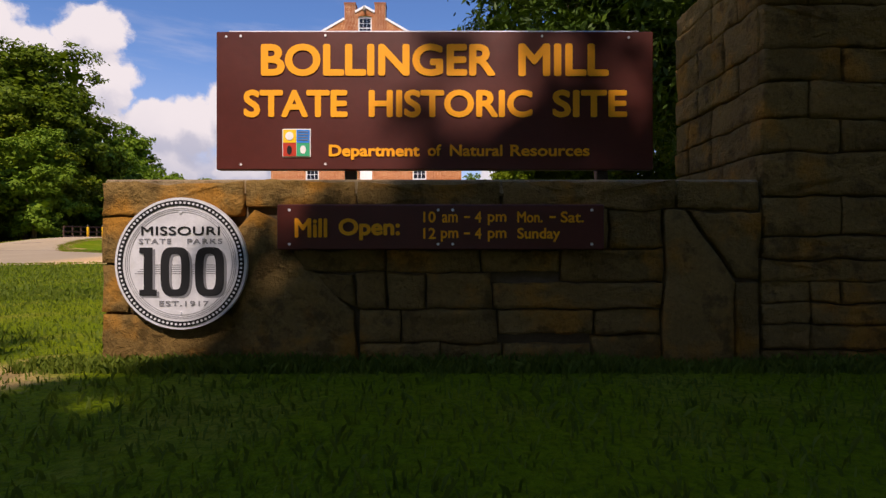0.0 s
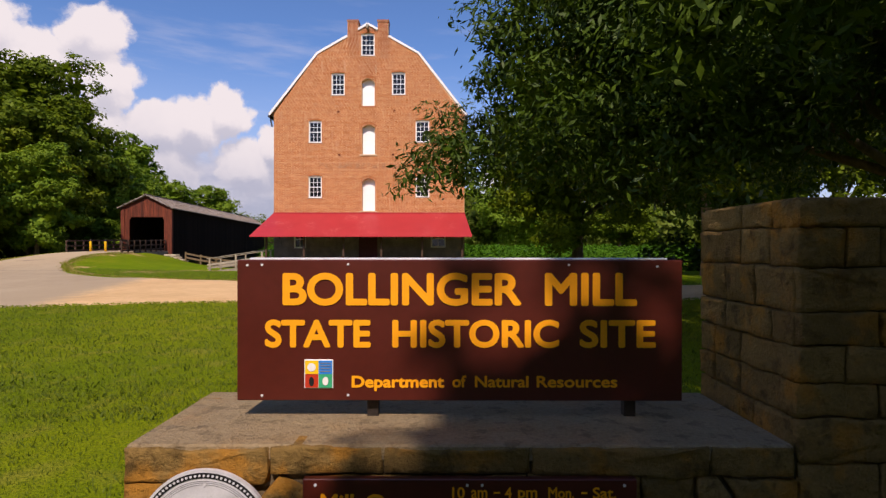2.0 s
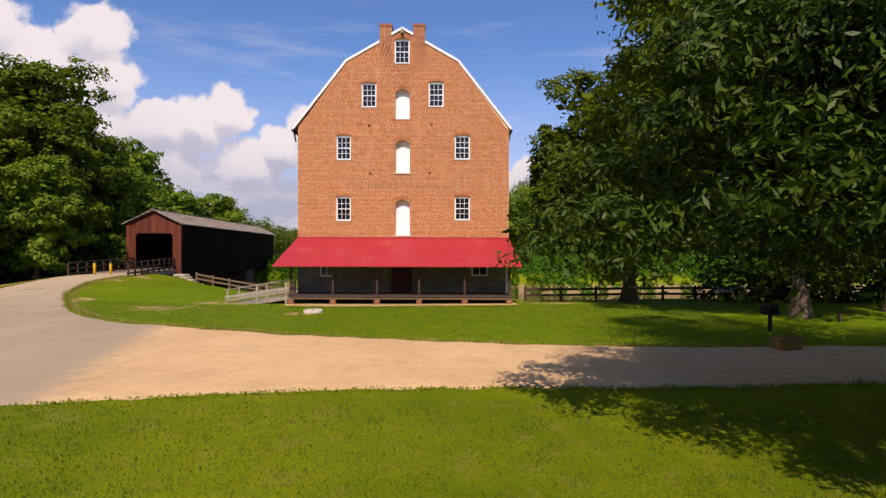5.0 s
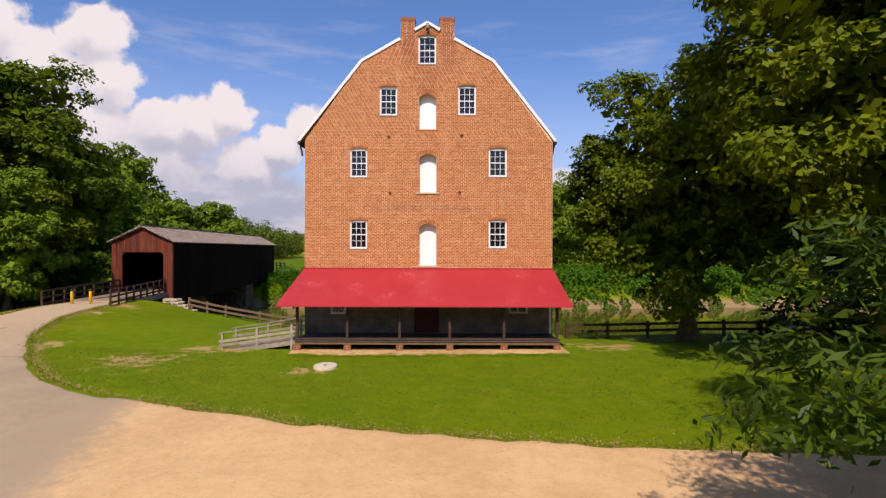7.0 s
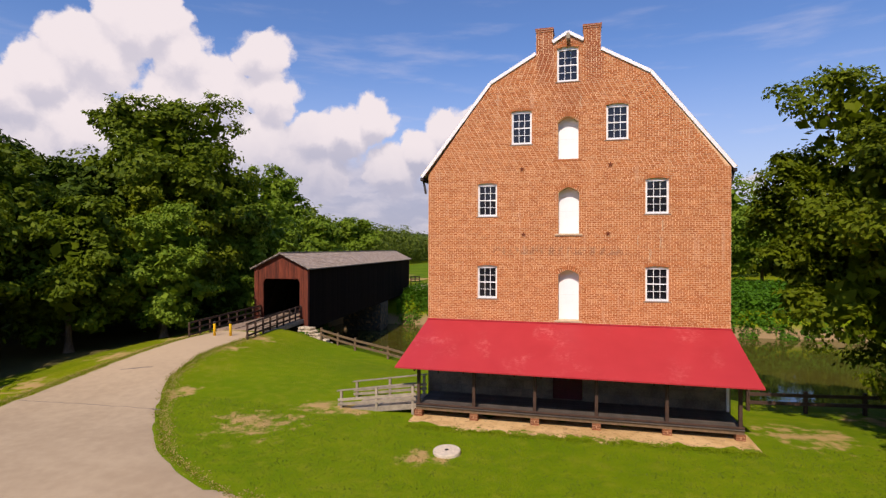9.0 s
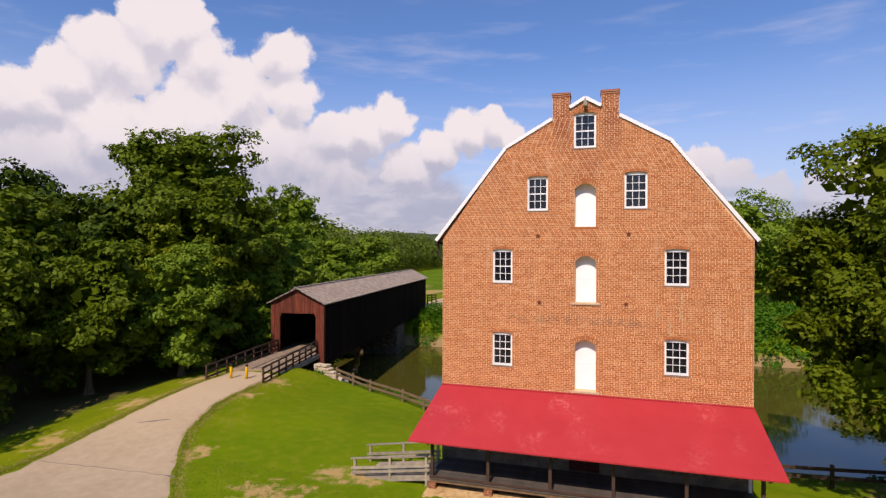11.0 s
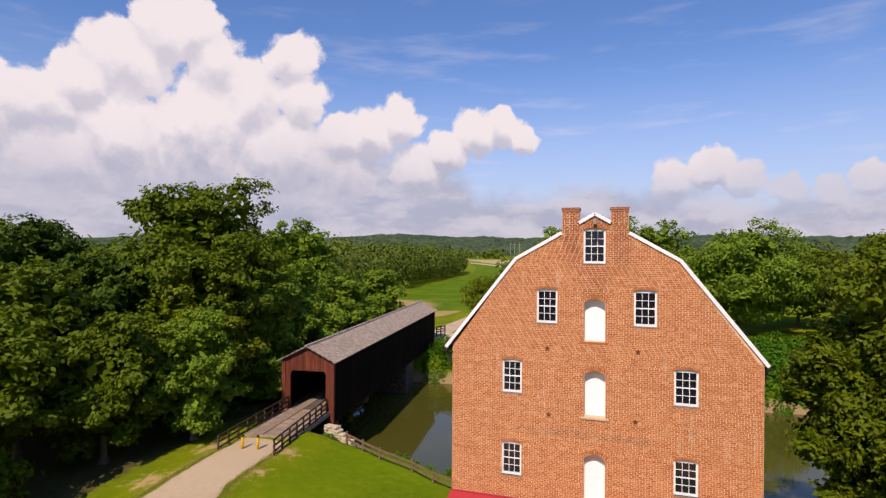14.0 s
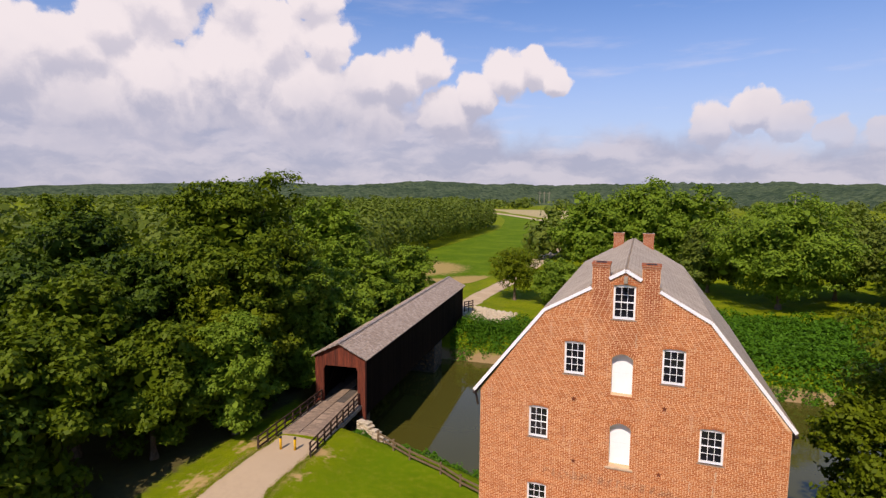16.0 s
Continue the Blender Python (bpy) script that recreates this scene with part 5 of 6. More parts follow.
for x in (-0.46, 0.79):
    part("post", mesh("post", *box(x - 0.028, x + 0.028, 0.055, 0.11, WZ - 0.03, 1.55, 0.004), STEEL), sign, "short dark steel post")

# hours board
hours = thing("hours_board", "brown board with yellow opening hours on the wall", "sign", (-0.01, WY0 - 0.055, 0.69))
part("board", mesh("board", *box(-0.672, 0.672, 0.0, 0.035, -0.093, 0.093, 0.004), BOARD), hours)
for words, z0, z1, bold in (
        ((("Mill", -0.598, -0.464), ("Open:", -0.418, -0.166)), -0.043, 0.036, 0.04),
        ((("10", -0.071, -0.020), ("am", 0.006, 0.070), ("–", 0.096, 0.121), ("4", 0.140, 0.168), ("pm", 0.193, 0.270), ("Mon.", 0.314, 0.418), ("–", 0.446, 0.471), ("Sat.", 0.492, 0.587)), 0.018, 0.064, 0.03),
        ((("12", -0.071, -0.020), ("pm", 0.001, 0.073), ("–", 0.096, 0.121), ("4", 0.140, 0.168), ("pm", 0.193, 0.270), ("Sunday", 0.314, 0.490)), -0.049, -0.003, 0.03)):
    for text, x0, x1 in words:
        lo, hi = z0, z1
        if text in ("am", "pm"):
            lo, hi = (z0 if text == "am" else z0 - 0.011), z1 - 0.011
        if text == "–":
            lo, hi = (z0 + z1) / 2 - 0.004, (z0 + z1) / 2 + 0.004
        if text in ("Open:", "Sunday"):
            lo = z0 - 0.012
        part("lettering", lettering(text, x1 - x0, hi - lo, YELLOW, 0.004, bold if text != "–" else 0.0), hours, "yellow raised letters", pose((x0 + x1) / 2, -0.0005, (lo + hi) / 2))
for x in (-0.62, -0.01, 0.05, 0.62):
    for z in (-0.070, 0.070):
        part("screw", screw_me, hours, "", pose(x, -0.0005, z))

# round park plaque
plaque = thing("round_plaque", "round brushed metal plaque with black numerals", "plaque", (-1.083, WY0 - 0.04, 0.540))
RP = 0.273
part("disc", mesh("disc", *prism([(RP * math.cos(i * math.pi / 40), RP * math.sin(i * math.pi / 40)) for i in range(80)], [], 0.0, 0.02), ALU), plaque)


def ring_band(r0, r1, y0, y1, sides=64):
    return prism([(r1 * math.cos(2 * math.pi * i / sides), r1 * math.sin(2 * math.pi * i / sides)) for i in range(sides)],
                 [[(r0 * math.cos(2 * math.pi * i / sides), r0 * math.sin(2 * math.pi * i / sides)) for i in range(sides)]], y0, y1)


part("band", mesh("band", *ring_band(0.240, 0.262, -0.003, -0.0005), INK), plaque, "black beaded band")
for r in (0.229, 0.222, 0.214):
    part("line", mesh("line", *ring_band(r - 0.0016, r, -0.002, -0.0005), GREY_INK), plaque)
bead_me = mesh("bead", *prism([(0.0052 * math.cos(i * math.pi / 4), 0.0052 * math.sin(i * math.pi / 4)) for i in range(8)], [], -0.006, -0.0032), ALU)
for i in range(88):
    a = 2 * math.pi * i / 88
    part("bead", bead_me, plaque, "", pose(0.251 * math.cos(a), 0, 0.251 * math.sin(a)))
part("lettering", lettering("MISSOURI", 0.325, 0.037, INK, 0.002, 0.03, 1.05), plaque, "black letters", pose(0, -0.0005, 0.135))
part("lettering", lettering("STATE", 0.135, 0.022, GREY_INK, 0.002, 0.03, 1.2), plaque, "grey letters", pose(-0.105, -0.0005, 0.092))
part("lettering", lettering("PARKS", 0.145, 0.022, GREY_INK, 0.002, 0.03, 1.2), plaque, "grey letters", pose(0.100, -0.0005, 0.092))
part("lettering", lettering("EST.1917", 0.205, 0.022, GREY_INK, 0.002, 0.03, 1.1), plaque, "grey letters", pose(0.015, -0.0005, -0.165))


def numeral_zero(cx, half, top, bot, thick, y0, y1):
    def ring(hx, hz):
        pts = []
        for i in range(32):
            a = 2 * math.pi * i / 32
            c, s = math.cos(a), math.sin(a)
            pts.append((cx + math.copysign(abs(c) ** 0.55, c) * hx, (top + bot) / 2 + math.copysign(abs(s) ** 0.6, s) * hz))
        return pts
    return prism(ring(half, (top - bot) / 2), [ring(half - thick, (top - bot) / 2 - thick * 0.8)], y0, y1)


def numeral_one(cx, top, bot, y0, y1):
    return prism([(cx - 0.036, bot), (cx + 0.034, bot), (cx + 0.034, bot + 0.024), (cx + 0.017, bot + 0.024), (cx + 0.017, top), (cx - 0.036, top), (cx - 0.036, top - 0.024), (cx - 0.018, top - 0.024), (cx - 0.018, bot + 0.024), (cx - 0.036, bot + 0.024)], [], y0, y1)


for dx, dz, mat, y0, y1 in ((0.010, -0.008, GREY_INK, -0.002, -0.0006), (0.0, 0.0, INK, -0.0045, -0.0021)):
    part("numeral", mesh("numeral", *numeral_one(-0.133 + dx, 0.066 + dz, -0.132 + dz, y0, y1), mat), plaque)
    part("numeral", mesh("numeral", *numeral_zero(-0.022 + dx, 0.060, 0.068 + dz, -0.134 + dz, 0.034, y0, y1), mat), plaque)
    part("numeral", mesh("numeral", *numeral_zero(0.120 + dx, 0.060, 0.068 + dz, -0.134 + dz, 0.034, y0, y1), mat), plaque)
for i in range(5):
    part("bar", mesh("bar", *box(-0.19 + 0.012 * i, 0.19 - 0.02 * (i % 3), -0.0018, -0.0005, -0.043 + 0.009 * i, -0.0405 + 0.009 * i), GREY_INK), plaque)
for z in (0.212, -0.205):
    part("screw", screw_me, plaque, "", pose(0, -0.001, z))

# the wall of rough sandstone and its tall pillar
sign_wall = thing("sign_wall", "low rough sandstone wall carrying the entrance sign", "stone wall")
core_z0 = -0.15
part("core", mesh("core", *box(WX0 + 0.03, 1.36, WY0 + 0.035, WY1 - 0.03, core_z0, WZ - 0.03), JOINT), sign_wall, "dark recessed mortar joints")
part("coping", mesh("coping", *box(WX0 + 0.012, 1.338, WY0 + 0.016, WY1 - 0.012, WZ - 0.06, WZ + 0.010, 0.008), COPING), sign_wall, "flat pale mortared top")
pillar = thing("stone_pillar", "tall square pillar of rough sandstone blocks", "pillar")
part("core", mesh("core", *box(1.37, 3.02, WY0 + 0.035, WY1 - 0.02, core_z0, 1.90), JOINT), pillar, "dark recessed mortar joints")


def rough_stone(outline, proud, seed, thick=0.10):
    """A split-faced stone: a wavering outline, a narrow chipped rim and an uneven, nearly flat face."""
    c = Vector((sum(p[0] for p in outline) / len(outline), sum(p[1] for p in outline) / len(outline)))
    rim = []
    for i, p in enumerate(outline):
        q = outline[(i + 1) % len(outline)]
        n = max(1, int(math.hypot(q[0] - p[0], q[1] - p[1]) / 0.035))
        for k in range(n):
            x, z = p[0] + (q[0] - p[0]) * k / n, p[1] + (q[1] - p[1]) * k / n
            # neighbours share this drift, so that the joints wander but stay closed
            rim.append(Vector((x + 0.012 * noise.noise((x * 6.0, z * 6.0, 1.5)), z + 0.012 * noise.noise((x * 6.0, z * 6.0, 8.5)) + 0.006 * noise.noise((x * 26.0, z * 26.0, 3.5)))))
    verts, faces = [], []
    n = len(rim)
    tilt = (noise.noise((seed * 0.71, 1.0, 0.0)) * 0.05, noise.noise((seed * 0.53, 4.0, 0.0)) * 0.09)
    rings = ((0.0, thick, 0.0), (0.0, 0.004, 0.0), (0.002, -proud * 0.6, 0.003), (0.007, -proud * 0.95, 0.006))
    for pull, y, rough in rings:
        for p in rim:
            d = c - p
            d = d / max(d.length, 1e-6)
            chip = max(0.0, noise.noise((p.x * 14 + seed, p.y * 14, 0.0))) * 0.012 * (y < 0.05)
            q = p + d * (pull + chip)
            lean_y = (p.x - c.x) * tilt[0] + (p.y - c.y) * tilt[1] if y < 0 else 0.0
            verts.append((q.x, y + lean_y + rough * noise.noise((p.x * 22, p.y * 22 + seed, 2.0)), q.y))
    for share in (0.30, 0.62):
        for p in rim:
            q = p.lerp(c, share)
            y = -proud * 0.95 + (q.x - c.x) * tilt[0] + (q.y - c.y) * tilt[1]
            verts.append((q.x, y + 0.012 * noise.noise((q.x * 13, q.y * 13, seed)) + 0.005 * noise.noise((q.x * 37, q.y * 37, seed)), q.y))
    verts.append((c.x, -proud * 0.95 + 0.012 * noise.noise((c.x * 13, c.y * 13, seed)), c.y))
    for k in range(5):
        for i in range(n):
            j = (i + 1) % n
            faces.append((k * n + i, k * n + j, (k + 1) * n + j, (k + 1) * n + i))
    for i in range(n):
        faces.append((5 * n + i, 5 * n + (i + 1) % n, 6 * n))
    return verts, faces


def stone_at(parent, outline, seed, at, proud=0.018):
    me = mesh("stone", *rough_stone(outline, proud, seed), STONE, True)
    part("stone", me, parent, "", at)


FRONT = pose(0, WY0 + 0.02, 0)
srng = random.Random(12)


def fill_row(parent, x0, x1, z0, z1, cuts, at=FRONT):
    edges = [x0] + [x0 + (x1 - x0) * c for c in cuts] + [x1]
    for a, b in zip(edges, edges[1:]):
        g = 0.002
        wob = [srng.uniform(-0.003, 0.003) for _ in range(4)]
        stone_at(parent, [(a + g, z0 + g + wob[0]), (b - g, z0 + g + wob[1]), (b - g, z1 - g + wob[2]), (a + g, z1 - g + wob[3])], srng.randrange(9999), at, srng.uniform(0.012, 0.022))


# top course, left end, large wedge, middle courses, right slab
fill_row(sign_wall, WX0, -0.84, 0.735, WZ, ())
fill_row(sign_wall, -0.84, 0.24, 0.775, WZ, (0.44,))
fill_row(sign_wall, 0.24, 1.335, 0.765, WZ, (0.68,))
fill_row(sign_wall, WX0, -0.93, 0.53, 0.735, ())
fill_row(sign_wall, WX0, -0.90, 0.33, 0.53, (0.22,))
fill_row(sign_wall, WX0, -0.80, 0.04, 0.33, ())
stone_at(sign_wall, [(-0.80, 0.05), (-0.36, 0.06), (-0.38, 0.33), (-0.66, 0.60), (-0.68, 0.72), (-0.80, 0.77), (-0.92, 0.60), (-0.89, 0.30)], 77, FRONT, 0.03)
fill_row(sign_wall, -0.64, 0.50, 0.50, 0.60, (0.35, 0.7))
fill_row(sign_wall, -0.64, 0.93, 0.60, 0.77, (0.3, 0.55, 0.85))
stone_at(sign_wall, [(-0.37, 0.35), (-0.38, 0.49), (-0.55, 0.49), (-0.62, 0.47)], 78, FRONT)
fill_row(sign_wall, -0.37, 0.21, 0.345, 0.50, (0.22, 0.52))
fill_row(sign_wall, -0.36, 0.23, 0.20, 0.345, (0.30,))
fill_row(sign_wall, -0.36, 0.62, 0.04, 0.20, (0.36, 0.62))
fill_row(sign_wall, 0.50, 0.93, 0.46, 0.60, ())
fill_row(sign_wall, 0.21, 0.93, 0.345, 0.46, ())
fill_row(sign_wall, 0.23, 0.93, 0.235, 0.345, (0.58,))
fill_row(sign_wall, 0.62, 0.93, 0.04, 0.235, ())
stone_at(sign_wall, [(0.93, 0.05), (1.22, 0.06), (1.23, 0.46), (1.02, 0.76), (0.94, 0.76)], 81, FRONT, 0.03)
stone_at(sign_wall, [(1.24, 0.47), (1.335, 0.47), (1.335, 0.76), (1.04, 0.76)], 82, FRONT, 0.02)
fill_row(sign_wall, 1.23, 1.335, 0.04, 0.46, ())
# the wall's left end
LEFT_END = pose(WX0 + 0.02, WY0, 0, 0, 0, -90)
for z0, z1, cuts in ((0.04, 0.33, (0.5,)), (0.33, 0.53, (0.4,)), (0.53, 0.735, (0.6,)), (0.735, WZ, (0.5,))):
    fill_row(sign_wall, -(WY1 - WY0), -0.03, z0, z1, cuts, LEFT_END)
# pillar: front and left faces
z, k = 0.04, 0
PILLAR_LEFT = pose(1.36, WY0, 0, 0, 0, -90)
while z < 1.91:
    h = min(srng.uniform(0.085, 0.19), 1.92 - z)
    if h > 0.03:
        fill_row(pillar, 1.345, 3.03, z, z + h, sorted(srng.sample((0.12, 0.2, 0.33, 0.45, 0.6, 0.72, 0.85), 3)))
        if z > 0.80:
            fill_row(pillar, -(WY1 - WY0), -0.03, z, z + h, sorted(srng.sample((0.2, 0.35, 0.5, 0.65, 0.8), 2)), PILLAR_LEFT)
    z += h
part("top_slab", mesh("top_slab", *box(1.355, 3.03, WY0 + 0.03, WY1 - 0.02, 1.885, 1.925, 0.01), STONE), pillar)


# ---------------------------------------------------------------- trees and bushes
def leaves(centres, normals, size, rng, slim=0.55, hang=0.0):
    """One pointed leaf, a folded pair of triangles, at each centre; hang turns the tips down."""
    n = len(centres)
    t = rng.normal(size=(n, 3)) + np.array([0, 0, -hang])
    t -= (t * normals).sum(1, keepdims=True) * normals
    t /= np.linalg.norm(t, axis=1, keepdims=True) + 1e-9
    b = np.cross(normals, t)
    s = size * rng.uniform(0.7, 1.3, (n, 1))
    verts = np.empty((n, 4, 3))
    verts[:, 0] = centres - t * s
    verts[:, 1] = centres + b * s * slim - normals * s * 0.12
    verts[:, 2] = centres + t * s - normals * s * 0.25
    verts[:, 3] = centres - b * s * slim - normals * s * 0.12
    return verts.reshape(-1, 3)


def quads_mesh(name, verts, mat):
    n = len(verts) // 4
    me = bpy.data.meshes.new(name)
    me.vertices.add(4 * n)
    me.vertices.foreach_set("co", verts.astype(np.float32).ravel())
    me.loops.add(4 * n)
    me.loops.foreach_set("vertex_index", np.arange(4 * n, dtype=np.int32))
    me.polygons.add(n)
    me.polygons.foreach_set("loop_start", np.arange(0, 4 * n, 4, dtype=np.int32))
    me.materials.append(mat)
    me.update(calc_edges=True)
    me.validate()
    return me


def tube(points, radii, sides=7):
    verts, faces = [], []
    for k, (p, r) in enumerate(zip(points, radii)):
        a = points[min(k + 1, len(points) - 1)] - points[max(k - 1, 0)]
        side = a.cross(Vector((0.31, 0.95, 0.05))).normalized()
        up = side.cross(a).normalized()
        for i in range(sides):
            ang = 2 * math.pi * i / sides
            verts.append(tuple(p + (side * math.cos(ang) + up * math.sin(ang)) * r))
    for k in range(len(points) - 1):
        for i in range(sides):
            faces.append((k * sides + i, k * sides + (i + 1) % sides, (k + 1) * sides + (i + 1) % sides, (k + 1) * sides + i))
    return verts, faces


def tree(name, label, seed, x, y, height, radius, base, trunk, mat, count, leaf, clumps=200, lean=(0, 0), squash=0.0, group="", droop=0.0, floor=None, loose=0.09, boughs=(), hang=0.0, full=1.0):
    """A broadleaf tree: tapered trunk, limbs reaching into the crown, and a crown of separate leafy lobes, each a heap of leaf sprays."""
    rng = np.random.default_rng(seed)
    z0 = ground_z(x, y)
    top = thing(name, label, "tree", (x, y, z0 - 0.05), 0, group)
    mid = Vector((lean[0], lean[1], (base + height) / 2))
    half = (height - base) / 2
    # lobes: spread evenly over an uneven crown, some of them deeper in
    lobes = max(16, clumps // 5)
    k = np.arange(lobes) + 0.5
    polar, turn = np.arccos(1 - 2 * k / lobes), k * 2.39996 + seed
    d = np.column_stack([np.sin(polar) * np.cos(turn), np.sin(polar) * np.sin(turn), np.cos(polar)]) + rng.normal(size=(lobes, 3)) * 0.14
    d /= np.linalg.norm(d, axis=1, keepdims=True)
    lump = np.array([noise.noise(tuple(v * 1.5 + seed * 0.37)) for v in d])
    centres = d * (rng.uniform(0.66, 0.84, lobes) + 0.34 * lump)[:, None] * np.array([radius, radius, half])
    shrink = 1.0 - squash * np.clip(centres[:, 2] / half, -1, 0.45)
    centres[:, :2] *= shrink[:, None]
    centres += np.array(mid)
    if floor is not None:
        under = centres[:, 2] < floor
        centres[under, 2] = floor + rng.uniform(0.0, 1.6, under.sum())
    mean = (radius * radius * half) ** (1 / 3)
    size = rng.uniform(0.72, 1.22, lobes) * full * mean * 1.55 / lobes ** 0.5
    for reach in boughs:
        # a long low bough, leafy over its outer part
        a = np.array([0.52, 0.66, 0.78, 0.90, 1.0])[:, None]
        more = np.array([0, 0, base + half * 0.55]) * (1 - a) + np.array(reach) * a + rng.normal(size=(5, 3)) * np.array([0.30, 0.40, 0.22])
        centres, size = np.concatenate([centres, more]), np.concatenate([size, rng.uniform(0.62, 1.05, 5)])
        d = np.concatenate([d, np.tile(np.array([[0.0, 0.0, 1.0]]), (5, 1)) * 0.6 + rng.normal(size=(5, 3)) * 0.3])
    # sprays: smaller heaps over each lobe's upper and outer side
    each = 15
    o = rng.normal(size=(len(centres), each, 3)) + d[:, None, :] * 0.75 + np.array([0, 0, 0.45])
    o /= np.linalg.norm(o, axis=2, keepdims=True)
    spray_at = (centres[:, None, :] + o * (size[:, None, None] * rng.uniform(0.45, 1.12, (len(centres), each, 1))) * np.array([1.0, 1.0, 0.78])).reshape(-1, 3)
    spray_size = (size[:, None] * rng.uniform(0.24, 0.48, (len(centres), each))).reshape(-1)
    spray_out = o.reshape(-1, 3)
    share = spray_size ** 1.8 * np.where(np.arange(len(spray_size)) < lobes * each, 1.0, 1.9)
    idx = np.repeat(np.arange(len(spray_size)), rng.multinomial(int(count * 0.83), share / share.sum()))
    n = len(idx)
    o = rng.normal(size=(n, 3)) + spray_out[idx] * 0.5 + np.array([0, 0, 0.25])
    o /= np.linalg.norm(o, axis=1, keepdims=True)
    far = np.where(rng.uniform(0, 1, n) < loose, rng.uniform(1.0, 1.45, n), rng.uniform(0.25, 1.0, n) ** 0.5)
    pos = spray_at[idx] + o * (far * spray_size[idx])[:, None] * np.array([1.1, 1.1, 0.72])
    if droop:
        out = np.hypot(pos[:, 0] - mid.x, pos[:, 1] - mid.y) / radius
        pos[:, 2] -= droop * np.clip(out - 0.5, 0, 1) ** 1.5
    nrm = o * 0.55 + spray_out[idx] * 0.45 + np.array([0, 0, 0.45]) + rng.normal(size=(n, 3)) * 0.42
    nrm /= np.linalg.norm(nrm, axis=1, keepdims=True)
    outer = leaves(pos, nrm, leaf, rng, 0.30 if hang else 0.55, hang)
    # the shaded inside of the crown, in larger sprays
    m = max(500, int(count * (0.24 if leaf < 0.1 else 0.17)))
    idx = rng.choice(len(centres), m, p=size ** 2 / (size ** 2).sum())
    inner = centres[idx] + (np.array(mid) - centres[idx]) * (rng.uniform(0.0, 0.62, m) * (idx < lobes))[:, None] + rng.normal(size=(m, 3)) * (size[idx] * 0.30)[:, None]
    nrm = rng.normal(size=(m, 3)) * 0.7 + d[idx] * 0.6 + np.array([0, 0, 0.5])
    nrm /= np.linalg.norm(nrm, axis=1, keepdims=True)
    inner = leaves(inner, nrm, (leaf * np.where(idx < lobes, 1.6 if leaf < 0.1 else 2.5, 1.2))[:, None], rng, 0.36 if hang else 0.6)
    part("crown", quads_mesh("crown", np.concatenate([outer, inner]), mat), top)
    # trunk with a slight bend, flared foot
    hi = min(height * 0.72, base + half * 1.1)
    pts, rad = [], []
    for k in range(9):
        a = k / 8
        pts.append(Vector((lean[0] * a * 0.7 + 0.25 * noise.noise((a * 2.1, seed, 0)) * a * 2, lean[1] * a * 0.7 + 0.25 * noise.noise((a * 2.1, seed, 5)) * a * 2, hi * a)))
        rad.append(trunk * (1.0 - 0.82 * a) + trunk * 0.55 * max(0, 1 - a * 10))
    pieces = [tube(pts, rad, 10)]
    order = np.argsort(-size)[:14]
    for c in order:
        tip = Vector(centres[c])
        start = pts[min(7, 2 + int(6 * max(0.0, min(1.0, (tip.z - base) / (height - base) * 0.8))))]
        bend = start.lerp(tip, 0.5) + Vector((0, 0, 0.12 * (tip - start).length))
        r = trunk * 0.30
        pieces.append(tube([start, bend, tip], [r, r * 0.6, r * 0.15], 5))
    part("trunk", mesh("trunk", *joined(*pieces), BARK, True), top, "grey-brown furrowed trunk and limbs")
    return top


# trees on the lawn by the drive
tree("tree", "large leafy maple with low branches over the drive", 3, 10.6, 11.8, 16.0, 6.8, -1.0, 0.42, LEAF_GLOSSY, 160000, 0.09, 330, (-2.1, -0.3), 0.18, full=1.3, floor=3.6, loose=0.06, hang=0.8,
     boughs=((-11.2, 0.9, 3.5), (-11.0, 1.4, 4.2), (-10.6, 0.2, 3.2), (-10.2, -1.1, 3.3), (-9.0, -2.8, 4.0), (-9.2, 1.2, 5.3), (-7.5, -4.6, 4.6), (-9.8, 1.5, 4.8), (-8.0, -0.6, 6.4), (-7.0, 2.4, 6.5), (-6.0, 3.8, 9.0), (-6.5, 4.2, 11.0), (-4.5, 4.6, 12.2), (-5.4, 3.0, 11.5), (-9.2, 0.8, 5.9), (-8.2, 1.0, 7.2), (-9.6, -0.5, 5.2), (-8.6, 0.4, 6.0), (-7.6, 1.4, 8.0), (-7.4, -1.4, 7.4), (-6.6, 0.6, 9.2), (-6.5, 0.5, 5.0), (-5.5, 1.0, 4.2), (-7.5, 0.2, 4.6), (-6.0, -1.5, 5.0), (-5.0, 2.5, 5.5), (-7.0, 2.2, 5.5), (-8.2, 1.0, 5.0), (-8.6, -2.4, 6.4), (-8.8, -0.6, 6.4), (-8.4, 1.0, 6.6), (-7.0, -2.6, 7.0), (-7.0, -0.9, 6.8), (-6.6, 0.8, 6.6), (-5.4, -2.0, 7.2), (-5.4, -0.3, 6.8), (-5.0, 1.2, 6.2), (-4.0, 2.0, 5.2), (-3.6, 0.4, 6.0)))
tree("tree", "tall dark maple beside the entrance pillar", 7, 9.2, 2.0, 17.0, 6.3, 5.0, 0.45, LEAF_DARK, 56000, 0.095, 260, hang=0.5,
     boughs=((-6.0, 1.6, 4.2), (-6.2, 3.0, 4.0), (-6.3, 5.0, 3.9), (-5.0, 3.6, 4.6), (-5.6, 0.4, 4.8)))
# stands out of view, added only to shade the two crowns beyond it
tree("tree", "very tall unseen tree added to shade the entrance maples", 15, 12.5, -6.5, 21.0, 7.0, 4.0, 0.5, LEAF_DARK, 14000, 0.26, 180)
